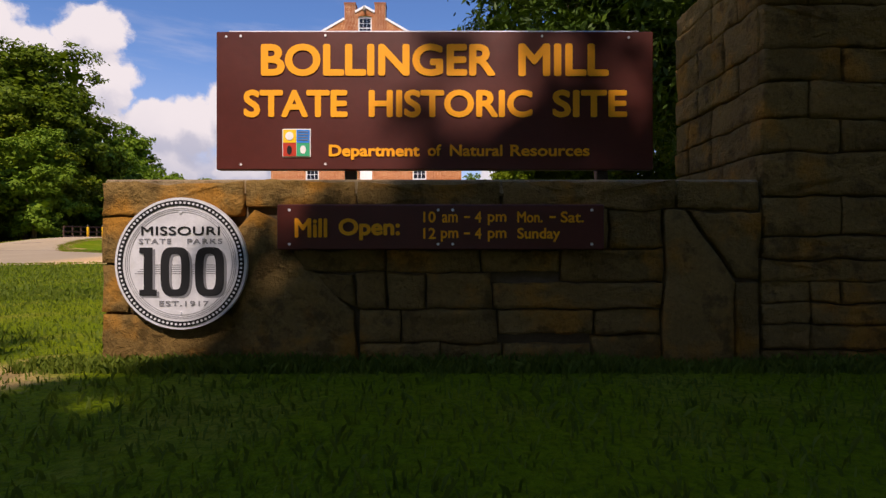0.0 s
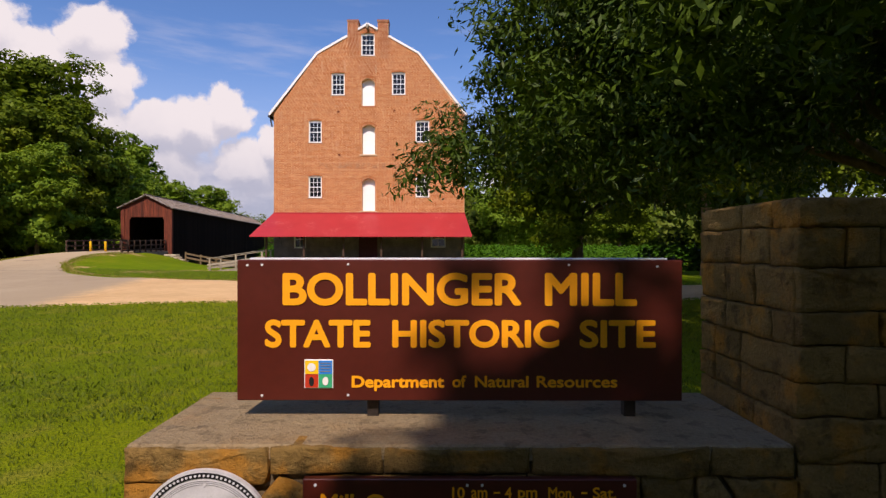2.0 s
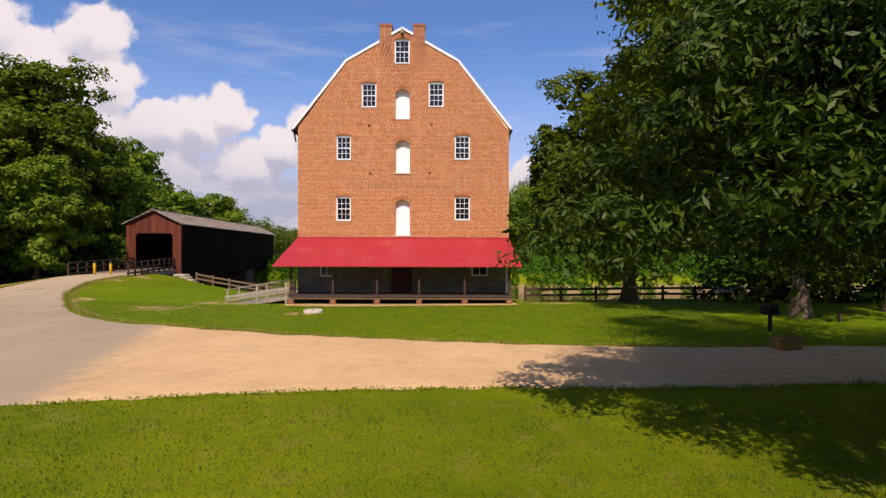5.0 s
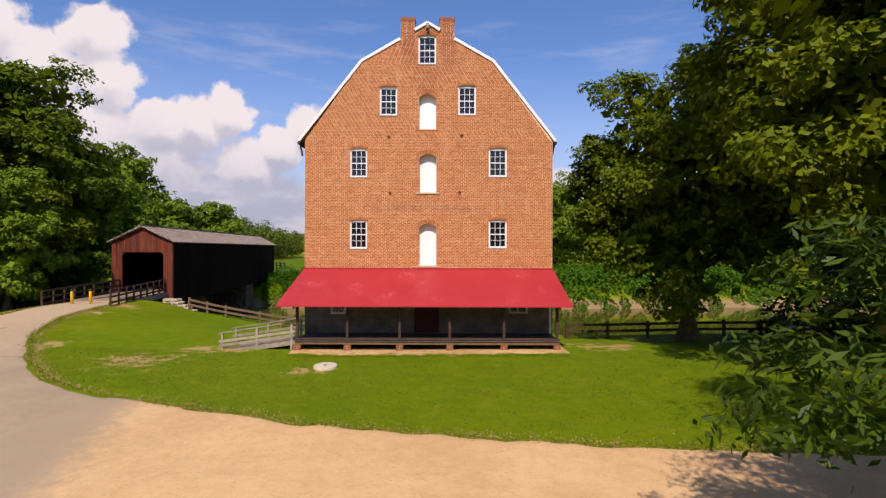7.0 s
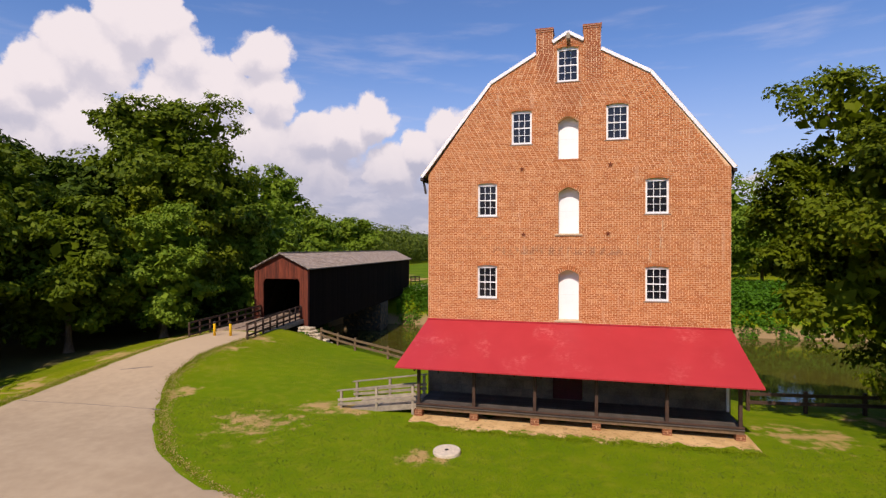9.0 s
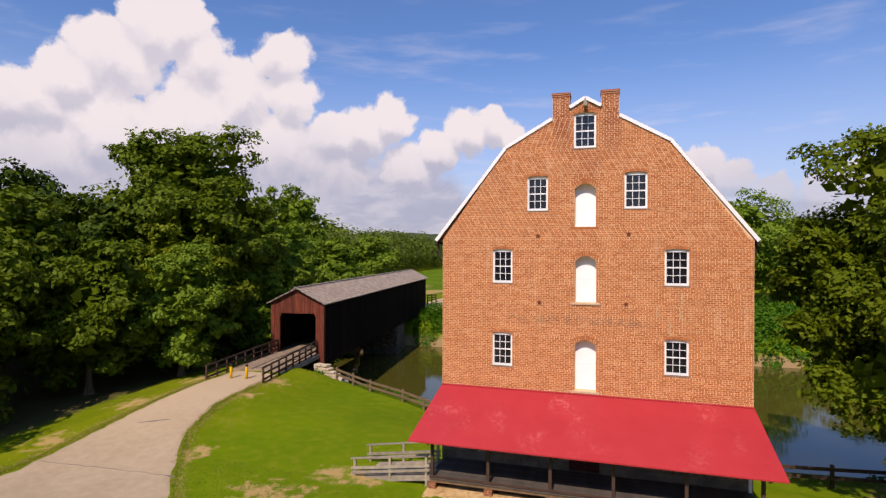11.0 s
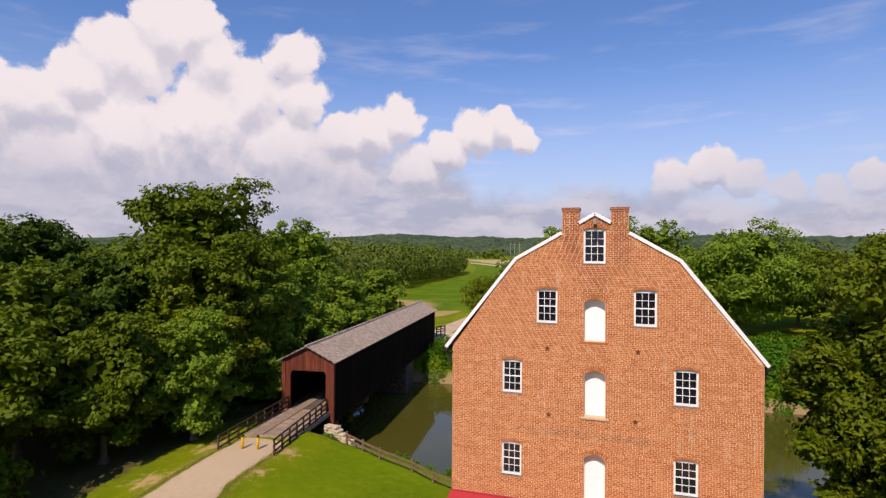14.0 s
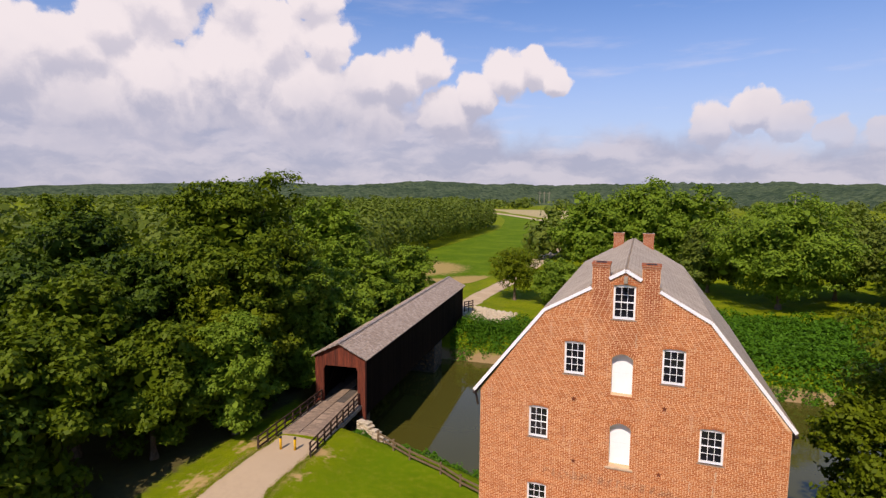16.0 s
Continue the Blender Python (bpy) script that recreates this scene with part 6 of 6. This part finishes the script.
tree("tree", "broad shady maple over the entrance lawn", 8, 4.1, -8.8, 13.5, 7.4, 3.0, 0.40, LEAF, 38000, 0.19, 240, (0, 0), 0.1, loose=0.2,
     boughs=((-5.2, 3.7, 5.8), (-4.2, 3.7, 6.0), (-5.6, 3.0, 5.4), (-3.4, 3.5, 5.8), (-1.5, 4.5, 7.5), (-2.6, 4.9, 8.4), (-0.5, 4.6, 7.0), (0.6, 4.8, 7.8)))
tree("tree", "broad shady maple over the entrance lawn", 9, -9.4, -12.8, 13.0, 6.6, 3.0, 0.42, LEAF, 18000, 0.22, 130)
tree("tree", "dense round maple beside the mill", 5, 9.0, 37.2, 16.4, 6.5, 0.9, 0.42, LEAF_MID, 60000, 0.122, 300, (0, 0), 0.28,
     boughs=((-5.6, -0.6, 6.4), (-5.7, 0.2, 8.6), (-5.3, -1.2, 4.8), (-5.5, -0.4, 10.2)))
tree("tree", "tall maple at the drive's edge", 6, 13.4, 27.6, 20.5, 7.8, 3.4, 0.33, LEAF_OLIVE, 54000, 0.158, 280, (-0.8, 0), 0.0, full=1.22)
tree("tree", "tall maple at the drive's edge", 11, 18.9, 29.2, 17.0, 5.8, 3.4, 0.36, LEAF, 20000, 0.18, 170)
tree("tree", "leaning lawn tree in the shade", 12, 23.9, 33.6, 16.0, 5.6, 4.0, 0.30, LEAF, 18000, 0.2, 80, (1.5, 0))
tree("tree", "lawn tree in the shade", 13, 21.0, 41.5, 14.0, 5.0, 3.5, 0.28, LEAF, 15000, 0.22, 80)
tree("tree", "lawn tree in the shade", 14, 29.0, 24.0, 16.0, 6.0, 4.0, 0.35, LEAF, 16000, 0.22, 80)

# riverside wood left of the lane
WOOD = [(-39.4, 51.5, 21.6, 6.9, 0.8, LEAF, 46000, 0.19, 17), (-36.4, 56.6, 12.3, 4.2, 0.2, LEAF_LIGHT, 20000, 0.18, 18), (-32.6, 43.2, 9.4, 2.7, 0.6, LEAF_LIGHT, 22000, 0.12, 19),
        (-36.2, 47.0, 11.5, 4.0, 1.0, LEAF_OLIVE, 22000, 0.17, 20), (-42.5, 44.5, 14.5, 4.8, 1.5, LEAF_DARK, 24000, 0.19, 22), (-53.5, 47.0, 18.6, 5.6, 1.5, LEAF_DARK, 20000, 0.2, 23),
        (-88.5, 71.0, 17.8, 8.5, 0.2, LEAF, 18000, 0.32, 21), (-37.2, 63.0, 10.3, 4.8, 0.2, LEAF_LIGHT, 20000, 0.19, 24), (-42.6, 71.0, 12.4, 5.2, 0.2, LEAF_LIGHT, 20000, 0.21, 25),
        (-46.0, 78.5, 19.6, 5.0, 1.5, LEAF_LIGHT, 18000, 0.22, 26), (-37.8, 76.0, 10.0, 4.2, 0.2, LEAF_LIGHT, 16000, 0.2, 27), (-36.6, 85.0, 11.5, 3.6, 0.5, LEAF_LIGHT, 12000, 0.2, 28),
        (-47.5, 58.0, 11.3, 5.6, 0.2, LEAF_OLIVE, 18000, 0.22, 29), (-35.6, 38.6, 9.0, 3.4, 0.8, LEAF, 16000, 0.17, 30), (-41.0, 37.0, 13.0, 4.6, 1.0, LEAF, 20000, 0.19, 31),
        (-48.5, 39.0, 14.5, 5.0, 1.5, LEAF_DARK, 16000, 0.22, 32), (-57.5, 42.0, 13.5, 5.5, 2.0, LEAF, 16000, 0.23, 33), (-45.0, 30.5, 13.0, 4.6, 1.5, LEAF_DARK, 16000, 0.2, 34),
        (-58.0, 56.0, 11.3, 6.0, 0.2, LEAF, 15000, 0.25, 35), (-52.0, 66.0, 11.3, 5.6, 0.2, LEAF, 14000, 0.25, 36), (-33.6, 54.5, 4.0, 3.0, 0.2, LEAF_LIGHT, 14000, 0.15, 37),
        (-34.4, 67.5, 4.6, 3.0, 0.2, LEAF_LIGHT, 12000, 0.17, 38), (-37.5, 31.5, 11.0, 4.2, 0.6, LEAF, 15000, 0.18, 39), (-36.5, 24.5, 12.0, 4.4, 1.0, LEAF_DARK, 12000, 0.2, 40)]
for x, y, hgt, r, base, mat, count, leaf, seed in WOOD:
    tree("tree", "leafy young riverside tree, bright green" if mat is LEAF_LIGHT else "tall leafy riverside tree in the wood", seed, x, y, hgt, r, base, 0.12 + hgt * 0.012, mat, int(count * 0.68), leaf * 1.10, 230 if hgt > 12 else 120, (0, 0), 0.25, "riverside wood", full=1.12)
# single trees across the river
for x, y, hgt, r, base, mat, count, leaf, seed in [
        (-25.4, 106.0, 9.4, 4.6, 2.6, LEAF_OLIVE, 9000, 0.15, 41), (-17.5, 103.5, 8.0, 4.2, 0.3, LEAF_LIGHT, 10000, 0.2, 42), (17.5, 115.5, 19.0, 9.8, 1.6, LEAF_LIGHT, 24000, 0.26, 43),
        (-5.0, 149.0, 22.5, 9.8, 1.0, LEAF_LIGHT, 18000, 0.34, 44), (-16.0, 142.0, 19.0, 7.0, 0.5, LEAF_LIGHT, 11000, 0.35, 45), (6.0, 152.0, 20.0, 8.0, 0.5, LEAF_LIGHT, 11000, 0.38, 52), (8.0, 128.0, 14.0, 6.0, 1.0, LEAF_FAR, 10000, 0.35, 46),
        (29.0, 128.0, 15.0, 7.0, 2.5, LEAF_FAR, 12000, 0.35, 47), (39.0, 122.0, 15.0, 7.0, 2.5, LEAF_FAR, 12000, 0.35, 48), (48.0, 135.0, 17.0, 8.0, 2.5, LEAF_FAR, 12000, 0.38, 49),
        (34.0, 105.0, 13.0, 6.0, 2.5, LEAF, 12000, 0.28, 50), (58.0, 125.0, 16.0, 8.0, 2.5, LEAF_FAR, 11000, 0.4, 51)]:
    tree("tree", "broad green tree across the river", seed, x, y, hgt, r, base, 0.12 + hgt * 0.014, mat, int(count * 0.85), leaf * 1.06, 170, (0, 0), 0.1, "trees across the river", full=1.3)


def thicket(name, label, seed, spots, mat, leaf, density, category="bushes"):
    """Low growth as heaps of leaves on the ground: (x, y, radius, height) each."""
    rng = np.random.default_rng(seed)
    out = []
    for x, y, r, h in spots:
        n = int(density * r * (r + h))
        o = rng.normal(size=(n, 3))
        o /= np.linalg.norm(o, axis=1, keepdims=True)
        o[:, 2] = np.abs(o[:, 2])
        bulge = np.array([noise.noise(tuple(v * 2.2 + x)) for v in o[:: max(1, n // 400)]])
        b = np.repeat(bulge, max(1, n // 400))[:n]
        b = np.pad(b, (0, n - len(b)))
        pos = o * (rng.uniform(0.55, 1.0, n) ** 0.4 * (1 + 0.35 * b))[:, None] * np.array([r, r, h])
        pos[:, 0] += x
        pos[:, 1] += y
        pos[:, 2] += np.maximum(land(pos[:, 0], pos[:, 1]), WATER_Z)
        nrm = o * 0.7 + np.array([0, 0, 0.5]) + rng.normal(size=(n, 3)) * 0.4
        nrm /= np.linalg.norm(nrm, axis=1, keepdims=True)
        out.append(leaves(pos, nrm, leaf, rng))
    return single(name, quads_mesh(name, np.concatenate(out), mat), label, category, kind="stuff")


brng = random.Random(31)
thicket("bank_vines", "vine-covered green far bank of the river", 51, [(x, float(far_bank(x)) + 1.2 + brng.uniform(-1, 1) + k * 3.2, brng.uniform(1.9, 2.9), brng.uniform(1.2, 2.0) + 0.12 * k) for x in np.arange(1.0, 46, 2.4) for k in range(7)], VINE, 0.23, 56)
thicket("bank_bushes", "dense green bushes at the bridge's far end", 52, [(x, float(far_bank(x)) + brng.uniform(-1.5, 1.2) + k * 2.4, brng.uniform(1.4, 2.2), brng.uniform(1.6, 2.8)) for x in np.arange(-26.0, 1.0, 1.7) for k in range(2)], VINE, 0.15, 150)
thicket("shore_weeds", "low weeds on the far shore", 55, [(x + brng.uniform(-1, 1), float(far_bank(x)) - brng.uniform(0.4, 2.6), brng.uniform(0.6, 1.3), brng.uniform(0.4, 1.0)) for x in np.arange(2, 46, 1.9)], VINE, 0.15, 160)
thicket("undergrowth", "dark undergrowth below the riverside trees", 53, [(brng.uniform(-62, -33.5), brng.uniform(44, 88), brng.uniform(1.5, 2.8), brng.uniform(1.2, 3.0)) for _ in range(70)], LEAF_DARK, 0.23, 42)
thicket("near_bank_growth", "weeds along the near bank", 54, [(x, float(near_bank(x)) + brng.uniform(1.0, 2.6), brng.uniform(0.6, 1.1), brng.uniform(0.5, 1.0)) for x in list(np.arange(-24, -12, 1.1)) + list(np.arange(2.5, 34, 1.3))], VINE, 0.09, 500)

thicket("shade_bushes", "tall dark bushes below the lawn trees", 56, [(x + brng.uniform(-1, 1), float(near_bank(x)) - brng.uniform(1.5, 4.5), brng.uniform(1.6, 2.6), brng.uniform(2.6, 5.0)) for x in np.arange(17.0, 50, 2.2)], LEAF_DARK, 0.2, 70)

# far woods, one mass of small leaf heaps per tree
def far_wood(name, label, seed, spots, mat, leaf, each):
    rng = np.random.default_rng(seed)
    out = []
    for x, y, r, h in spots:
        o = rng.normal(size=(each, 3))
        o /= np.linalg.norm(o, axis=1, keepdims=True)
        c = rng.normal(size=(17, 3))
        c /= np.linalg.norm(c, axis=1, keepdims=True)
        k = rng.integers(0, 17, each)
        pos = (c[k] * 0.60 + o * 0.44 * rng.uniform(0.7, 1.0, (each, 1))) * np.array([r, r, h * 0.5])
        pos += np.array([x, y, h * 0.5 + ground_z(x, y)])
        pos[:, 2] = np.maximum(pos[:, 2], ground_z(x, y) + 0.2)
        nrm = o * 0.9 + c[k] * 0.5 + np.array([0, 0, 0.3]) + rng.normal(size=(each, 3)) * 0.35
        nrm /= np.linalg.norm(nrm, axis=1, keepdims=True)
        out.append(leaves(pos, nrm, leaf, rng, 0.7))
    return single(name, quads_mesh(name, np.concatenate(out), mat), label, "woods", kind="stuff")


row = [(np.interp(y, [92, 112, 134, 175, 222, 299, 400], [-52, -60, -69, -77, -79, -84, -106]) + brng.uniform(-2, 2) - k * 8, y + brng.uniform(-2, 2), brng.uniform(5.0, 6.8), brng.uniform(15, 18.5) - (3.0 if y > 250 else 0.0)) for y in np.arange(96, 330, 6.5) for k in range(3)]
# the first row of trees is never in view; it holds off sky light
far_wood("unseen_back_woods", "unseen wood added behind the entrance lawn to cut sky light", 60, [(x + brng.uniform(-2, 2), -26 + brng.uniform(-5, 3), brng.uniform(4, 6), brng.uniform(12, 16)) for x in np.arange(-40, 45, 4.5)], LEAF, 0.8, 260)
far_wood("tree_row", "row of trees along the crop field", 61, row, LEAF_FAR, 0.5, 440)
left_mass = [s for s in [(brng.uniform(-220, -62), brng.uniform(40, 330), brng.uniform(4, 7), brng.uniform(13, 18.5)) for _ in range(240)] if s[0] < np.interp(s[1], [112, 134, 175, 222, 299, 400], [-62, -76, -84, -86, -92, -112])]
far_wood("left_woods", "wide wood along the river valley", 62, left_mass, LEAF_FAR, 0.85, 180)
right_mass = [(brng.uniform(12, 200), brng.uniform(150, 260), brng.uniform(5, 8), brng.uniform(10, 15)) for _ in range(120)] + [(brng.uniform(45, 130), brng.uniform(95, 160), brng.uniform(5, 7), brng.uniform(11, 16)) for _ in range(50)]
right_mass += [(brng.uniform(-36, 12), brng.uniform(165, 230), brng.uniform(4, 7), brng.uniform(9, 14)) for _ in range(24)]
far_wood("right_woods", "scattered wood beyond the far lawn", 63, right_mass, LEAF_FAR, 0.8, 205)


def hills(name, label, near, far, low, high, seed, mat):
    xs, ys = np.linspace(-2000, 2000, 560), np.linspace(near, far, 22)
    def h(gx, gy):
        a = (gy - near) / (far - near)
        n = np.array([noise.noise((px / 420.0, seed, 0.3)) + 0.5 * noise.noise((px / 130.0, seed, 4.4)) for px in xs])
        bumps = np.array([[noise.noise((px / 11.0, py / 25.0, seed)) + 0.6 * noise.noise((px / 61.0, py / 90.0, seed)) for px in xs] for py in ys])
        return (np.sin(np.clip(a * 1.15, 0, 1) * np.pi / 2) ** 1.3) * (low + (high - low) * np.clip(0.5 + 0.55 * n, 0, 1))[None, :] + bumps * 7.0 * (a > 0) - 3 * (a == 0)
    return single(name, sheet(name, xs, ys, h, mat), label, "hills", kind="structure")


# blue-grey greens: distance haze is painted into the hill colour
HILL = canopy_material("hazy_wooded_hill", (0.026, 0.048, 0.022), (0.088, 0.120, 0.056))
hills("backdrop_hills", "low wooded hills on the horizon", 820, 1900, 34, 62, 2.7, HILL)
far_wood("valley_woods", "far belt of woods below the hills", 64, [s for s in [(brng.uniform(-900, 900), brng.uniform(480, 820), brng.uniform(9, 16), brng.uniform(10, 16)) for _ in range(420)] if not (s[1] < 670 and -60 - 0.6 * (s[1] - 440) < s[0] + 24 and s[0] < 60)] + [(brng.uniform(-60, -20), brng.uniform(330, 370), 9, 15) for _ in range(5)], LEAF_FAR, 1.8, 100)

# ---------------------------------------------------------------- small things on the lawn
def information_panel(x, y, turn):
    """A broad slanted panel on two legs."""
    info = thing("information_panel", "broad slanted information panel on two dark legs", "information panel", (x, y, ground_z(x, y)), turn, "panels by the fence")
    panel = part("panel", mesh("panel", *box(-0.48, 0.48, -0.30, 0.30, 0, 0.04, 0.008), RAIL), info, "", pose(0, -0.05, 0.78, 38, 0, 0))
    part("sheet", mesh("sheet", *box(-0.45, 0.45, -0.27, 0.27, 0.0415, 0.046), WHITE), panel, "pale printed sheet")
    for k in range(5):
        part("bar", mesh("bar", *box(-0.38, 0.10 - 0.08 * (k % 2), 0.16 - 0.08 * k, 0.185 - 0.08 * k, 0.0465, 0.048), GREY_INK), panel)
    part("picture", mesh("picture", *box(0.16, 0.40, -0.16, 0.18, 0.0465, 0.048), GREY_INK), panel)
    for s in (-1, 1):
        part("leg", mesh("leg", *box(s * 0.36 - 0.04, s * 0.36 + 0.04, -0.04, 0.04, -0.2, 0.80, 0.008), RAIL), info)


information_panel(14.75, 37.4, -8)
information_panel(15.85, 37.5, -8)
grill = thing("park_grill", "black iron park grill on a square post", "grill", (9.45, 23.3, ground_z(9.45, 23.3)), 20)
part("post", mesh("post", *box(-0.055, 0.055, -0.055, 0.055, -0.1, 0.62, 0.008), INK), grill)
part("firebox", mesh("firebox", *joined(box(-0.24, 0.24, -0.19, 0.19, 0.622, 0.66), box(-0.24, -0.22, -0.19, 0.19, 0.66, 0.98), box(0.22, 0.24, -0.19, 0.19, 0.66, 0.98), box(-0.22, 0.22, 0.17, 0.19, 0.66, 0.98)), INK), grill, "open black iron firebox")
for k in range(7):
    part("bar", mesh("bar", *box(-0.215, 0.215, -0.17 + 0.052 * k, -0.158 + 0.052 * k, 0.86, 0.872), STEEL), grill)
block = thing("stone_block", "low squared stone block in the shade", "stone", (7.9, 19.9, ground_z(7.9, 19.9) - 0.03), 15)
part("body", mesh("body", *box(-0.38, 0.38, -0.25, 0.25, 0, 0.45, 0.04), STONE), block)
stump = thing("stump", "pale cut tree stump in the shade", "stump", (6.7, 12.7, ground_z(6.7, 12.7) - 0.04))
part("wood", mesh("wood", *lathe([(0.34, 0), (0.24, 0.1), (0.19, 0.3), (0.18, 0.52), (0.16, 0.56)], 12), BARK, True), stump)
part("cut", mesh("cut", *lathe([(0.16, 0.561), (0.155, 0.575)], 12), PLANK), stump)
post = thing("hitching_post", "dark squared timber post in the shade", "post", (7.3, 12.9, ground_z(7.3, 12.9) - 0.1), 20)
part("shaft", mesh("shaft", *box(-0.09, 0.09, -0.09, 0.09, 0, 1.30, 0.02), FENCE), post)
part("cap", mesh("cap", *box(-0.14, 0.11, -0.10, 0.10, 1.302, 1.40, 0.03), FENCE), post)
short = thing("short_post", "short brown marker post on the lawn", "post", (13.9, 25.9, ground_z(13.9, 25.9) - 0.05))
part("shaft", mesh("shaft", *box(-0.06, 0.06, -0.06, 0.06, 0, 0.4, 0.01), RAIL), short)
bin_ = thing("litter_bin", "black litter bin on a slab under the trees", "bin", (19.1, 25.6, ground_z(19.1, 25.6)))
part("drum", mesh("drum", *lathe([(0.26, 0.02), (0.28, 0.05), (0.29, 0.75), (0.27, 0.8), (0.2, 0.92), (0.05, 0.96)], 18), INK, True), bin_)
part("slab", mesh("slab", *box(-0.5, 0.5, -0.4, 0.4, -0.05, 0.02, 0.01), RUBBLE), bin_)

# riprap at the far abutment
rr = random.Random(17)
pieces = []
for _ in range(420):
    x, y = rr.uniform(-29.2, -22.5), rr.uniform(86.5, 94.5)
    s = rr.uniform(0.12, 0.34)
    v, f = box(-s, s, -s * rr.uniform(0.6, 1), s, -s * 0.7, s * 0.7, s * 0.3)
    m = pose(x, y, max(ground_z(x, y), WATER_Z) + s * 0.2, rr.uniform(0, 60), rr.uniform(0, 60), rr.uniform(0, 180))
    pieces.append(([tuple(m @ Vector(p)) for p in v], f))
single("riprap", mesh("riprap", *joined(*pieces), RUBBLE), "heap of pale riprap rocks by the bridge", "rocks", kind="stuff")
# poles far across the fields
for x, y in ((-165, 905), (-158, 905), (-150, 905), (150, 700), (250, 700), (262, 700), (60, 700)):
    pole = thing("utility_pole", "distant pale utility pole across the fields", "pole", (x, y, ground_z(x, y)), 0, "utility poles")
    part("shaft", mesh("shaft", *lathe([(0.5, 0), (0.35, 22)], 6), PLANK), pole)
    part("arm", mesh("arm", *box(-3, 3, -0.3, 0.3, 19, 19.6), PLANK), pole)


# ---------------------------------------------------------------- grass
def blades(name, label, seed, count, x0, x1, y0, y1, high, wide, power=1.0, keep=lambda x, y: np.ones(len(x), bool)):
    rng = np.random.default_rng(seed)
    x, y = rng.uniform(x0, x1, count), y0 + (y1 - y0) * rng.uniform(0, 1, count) ** power
    ok = keep(x, y)
    x, y = x[ok], y[ok]
    n = len(x)
    z = land(x, y)
    a = rng.uniform(0, 2 * np.pi, n)
    tuft = np.array([0.75 + 0.5 * noise.noise((px * 1.6, py * 1.6, 0)) for px, py in zip(x, y)])
    h = high * rng.uniform(0.5, 1.25, n) * tuft
    lx, ly = rng.normal(0, 0.42, n) * h, rng.normal(0, 0.42, n) * h
    v = np.empty((n, 4, 3))
    cx, sx = np.cos(a) * wide, np.sin(a) * wide
    v[:, 0] = np.column_stack([x - cx, y - sx, z - 0.01])
    v[:, 1] = np.column_stack([x + cx, y + sx, z - 0.01])
    v[:, 2] = np.column_stack([x + lx + cx * 0.25, y + ly + sx * 0.25, z + h])
    v[:, 3] = np.column_stack([x + lx * 0.35 - cx * 0.8, y + ly * 0.35 - sx * 0.8, z + h * 0.6])
    return single(name, quads_mesh(name, v.reshape(-1, 3), mat), label, "grass", kind="stuff")


def off_wall(x, y):
    return ~((x > WX0 - 0.02) & (x < 3.1) & (y > WY0 - 0.02) & (y < WY1 + 0.05))


blades("near_grass", "short mown grass blades before the wall", 71, 46000, -5.5, 4.5, 0.55, 6.5, 0.040, 0.0035, 1.3, off_wall)
blades("wall_foot_grass", "taller grass along the foot of the wall", 72, 9000, -1.7, 3.2, 2.08, 2.30, 0.055, 0.004, 1.0)
blades("lawn_grass", "mown lawn grass tufts", 73, 54000, -16, 9, 5.0, 14.8, 0.055, 0.008, 1.0, lambda x, y: (y < np.interp(x, [-13.5, -11, -6.3, -1.9, 10], [13.4, 13.9, 14.9, 15.5, 16])) & (x > np.interp(y, [0, 6, 14], [-13.6, -12.4, -11.2])))
blades("mill_lawn_grass", "mown grass tufts on the lawn before the mill", 74, 42000, -22, 10, 20.6, 32.0, 0.050, 0.014, 1.0,
       lambda x, y: (y > np.interp(x, [-13.5, -12, -9.4, -8, -4, 0.2, 6, 60], [25.0, 24.1, 23.3, 22.6, 21.8, 21.2, 20.8, 20.4])) & (x > np.interp(y, [20, 24, 25.2, 26.4, 29.5, 33.7], [-12.0, -12.8, -15.2, -17.2, -20.2, -23.3])) & ((y < 30.9) | (x < -11.2) | (x > 1.8)))


def edge_tufts(name, label, seed, edges, count, mat=BLADE, high=0.11, spread=0.22):
    """Grass creeping over the edges of the gravel and the lane."""
    rng = np.random.default_rng(seed)
    x, y = [], []
    for along, side, by_x in edges:
        a = rng.uniform(along[0], along[1], count)
        b = np.array([side(v) for v in a]) + rng.normal(0, spread, count)
        x, y = np.append(x, a if by_x else b), np.append(y, b if by_x else a)
    n = len(x)
    h, ang = rng.uniform(0.02, high, n), rng.uniform(0, 6.28, n)
    z = land(x, y) + 0.02
    cx, sx = np.cos(ang) * 0.016, np.sin(ang) * 0.016
    lx, ly = rng.normal(0, 0.04, n), rng.normal(0, 0.04, n)
    v = np.stack([np.column_stack([x - cx, y - sx, z]), np.column_stack([x + cx, y + sx, z]), np.column_stack([x + lx + cx * 0.3, y + ly + sx * 0.3, z + h]), np.column_stack([x + lx * 0.4 - cx * 0.8, y + ly * 0.4 - sx * 0.8, z + h * 0.6])], 1)
    return single(name, quads_mesh(name, v.reshape(-1, 3), mat), label, "grass", kind="stuff")


edge_tufts("edge_grass", "ragged grass along the drive and the lane", 75, [((-13.0, 9.0), gravel_low, True), ((-13.0, 9.0), gravel_high, True), ((24.0, 42.0), road_right, False), ((27.0, 42.0), road_left, False), ((-10.8, 1.4), lambda x: 31.0, True)], 2200, BLADE, 0.06, 0.14)
edge_tufts("dry_edge_grass", "dry straw-coloured grass along the lane and the drive", 76, [((-13.4, 9.0), lambda x: gravel_high(x) - 0.05, True), ((24.0, 43.0), lambda y: road_right(y) + 0.15, False), ((27.0, 43.0), lambda y: road_left(y) - 0.2, False)], 3600, STRAW, 0.04, 0.24)
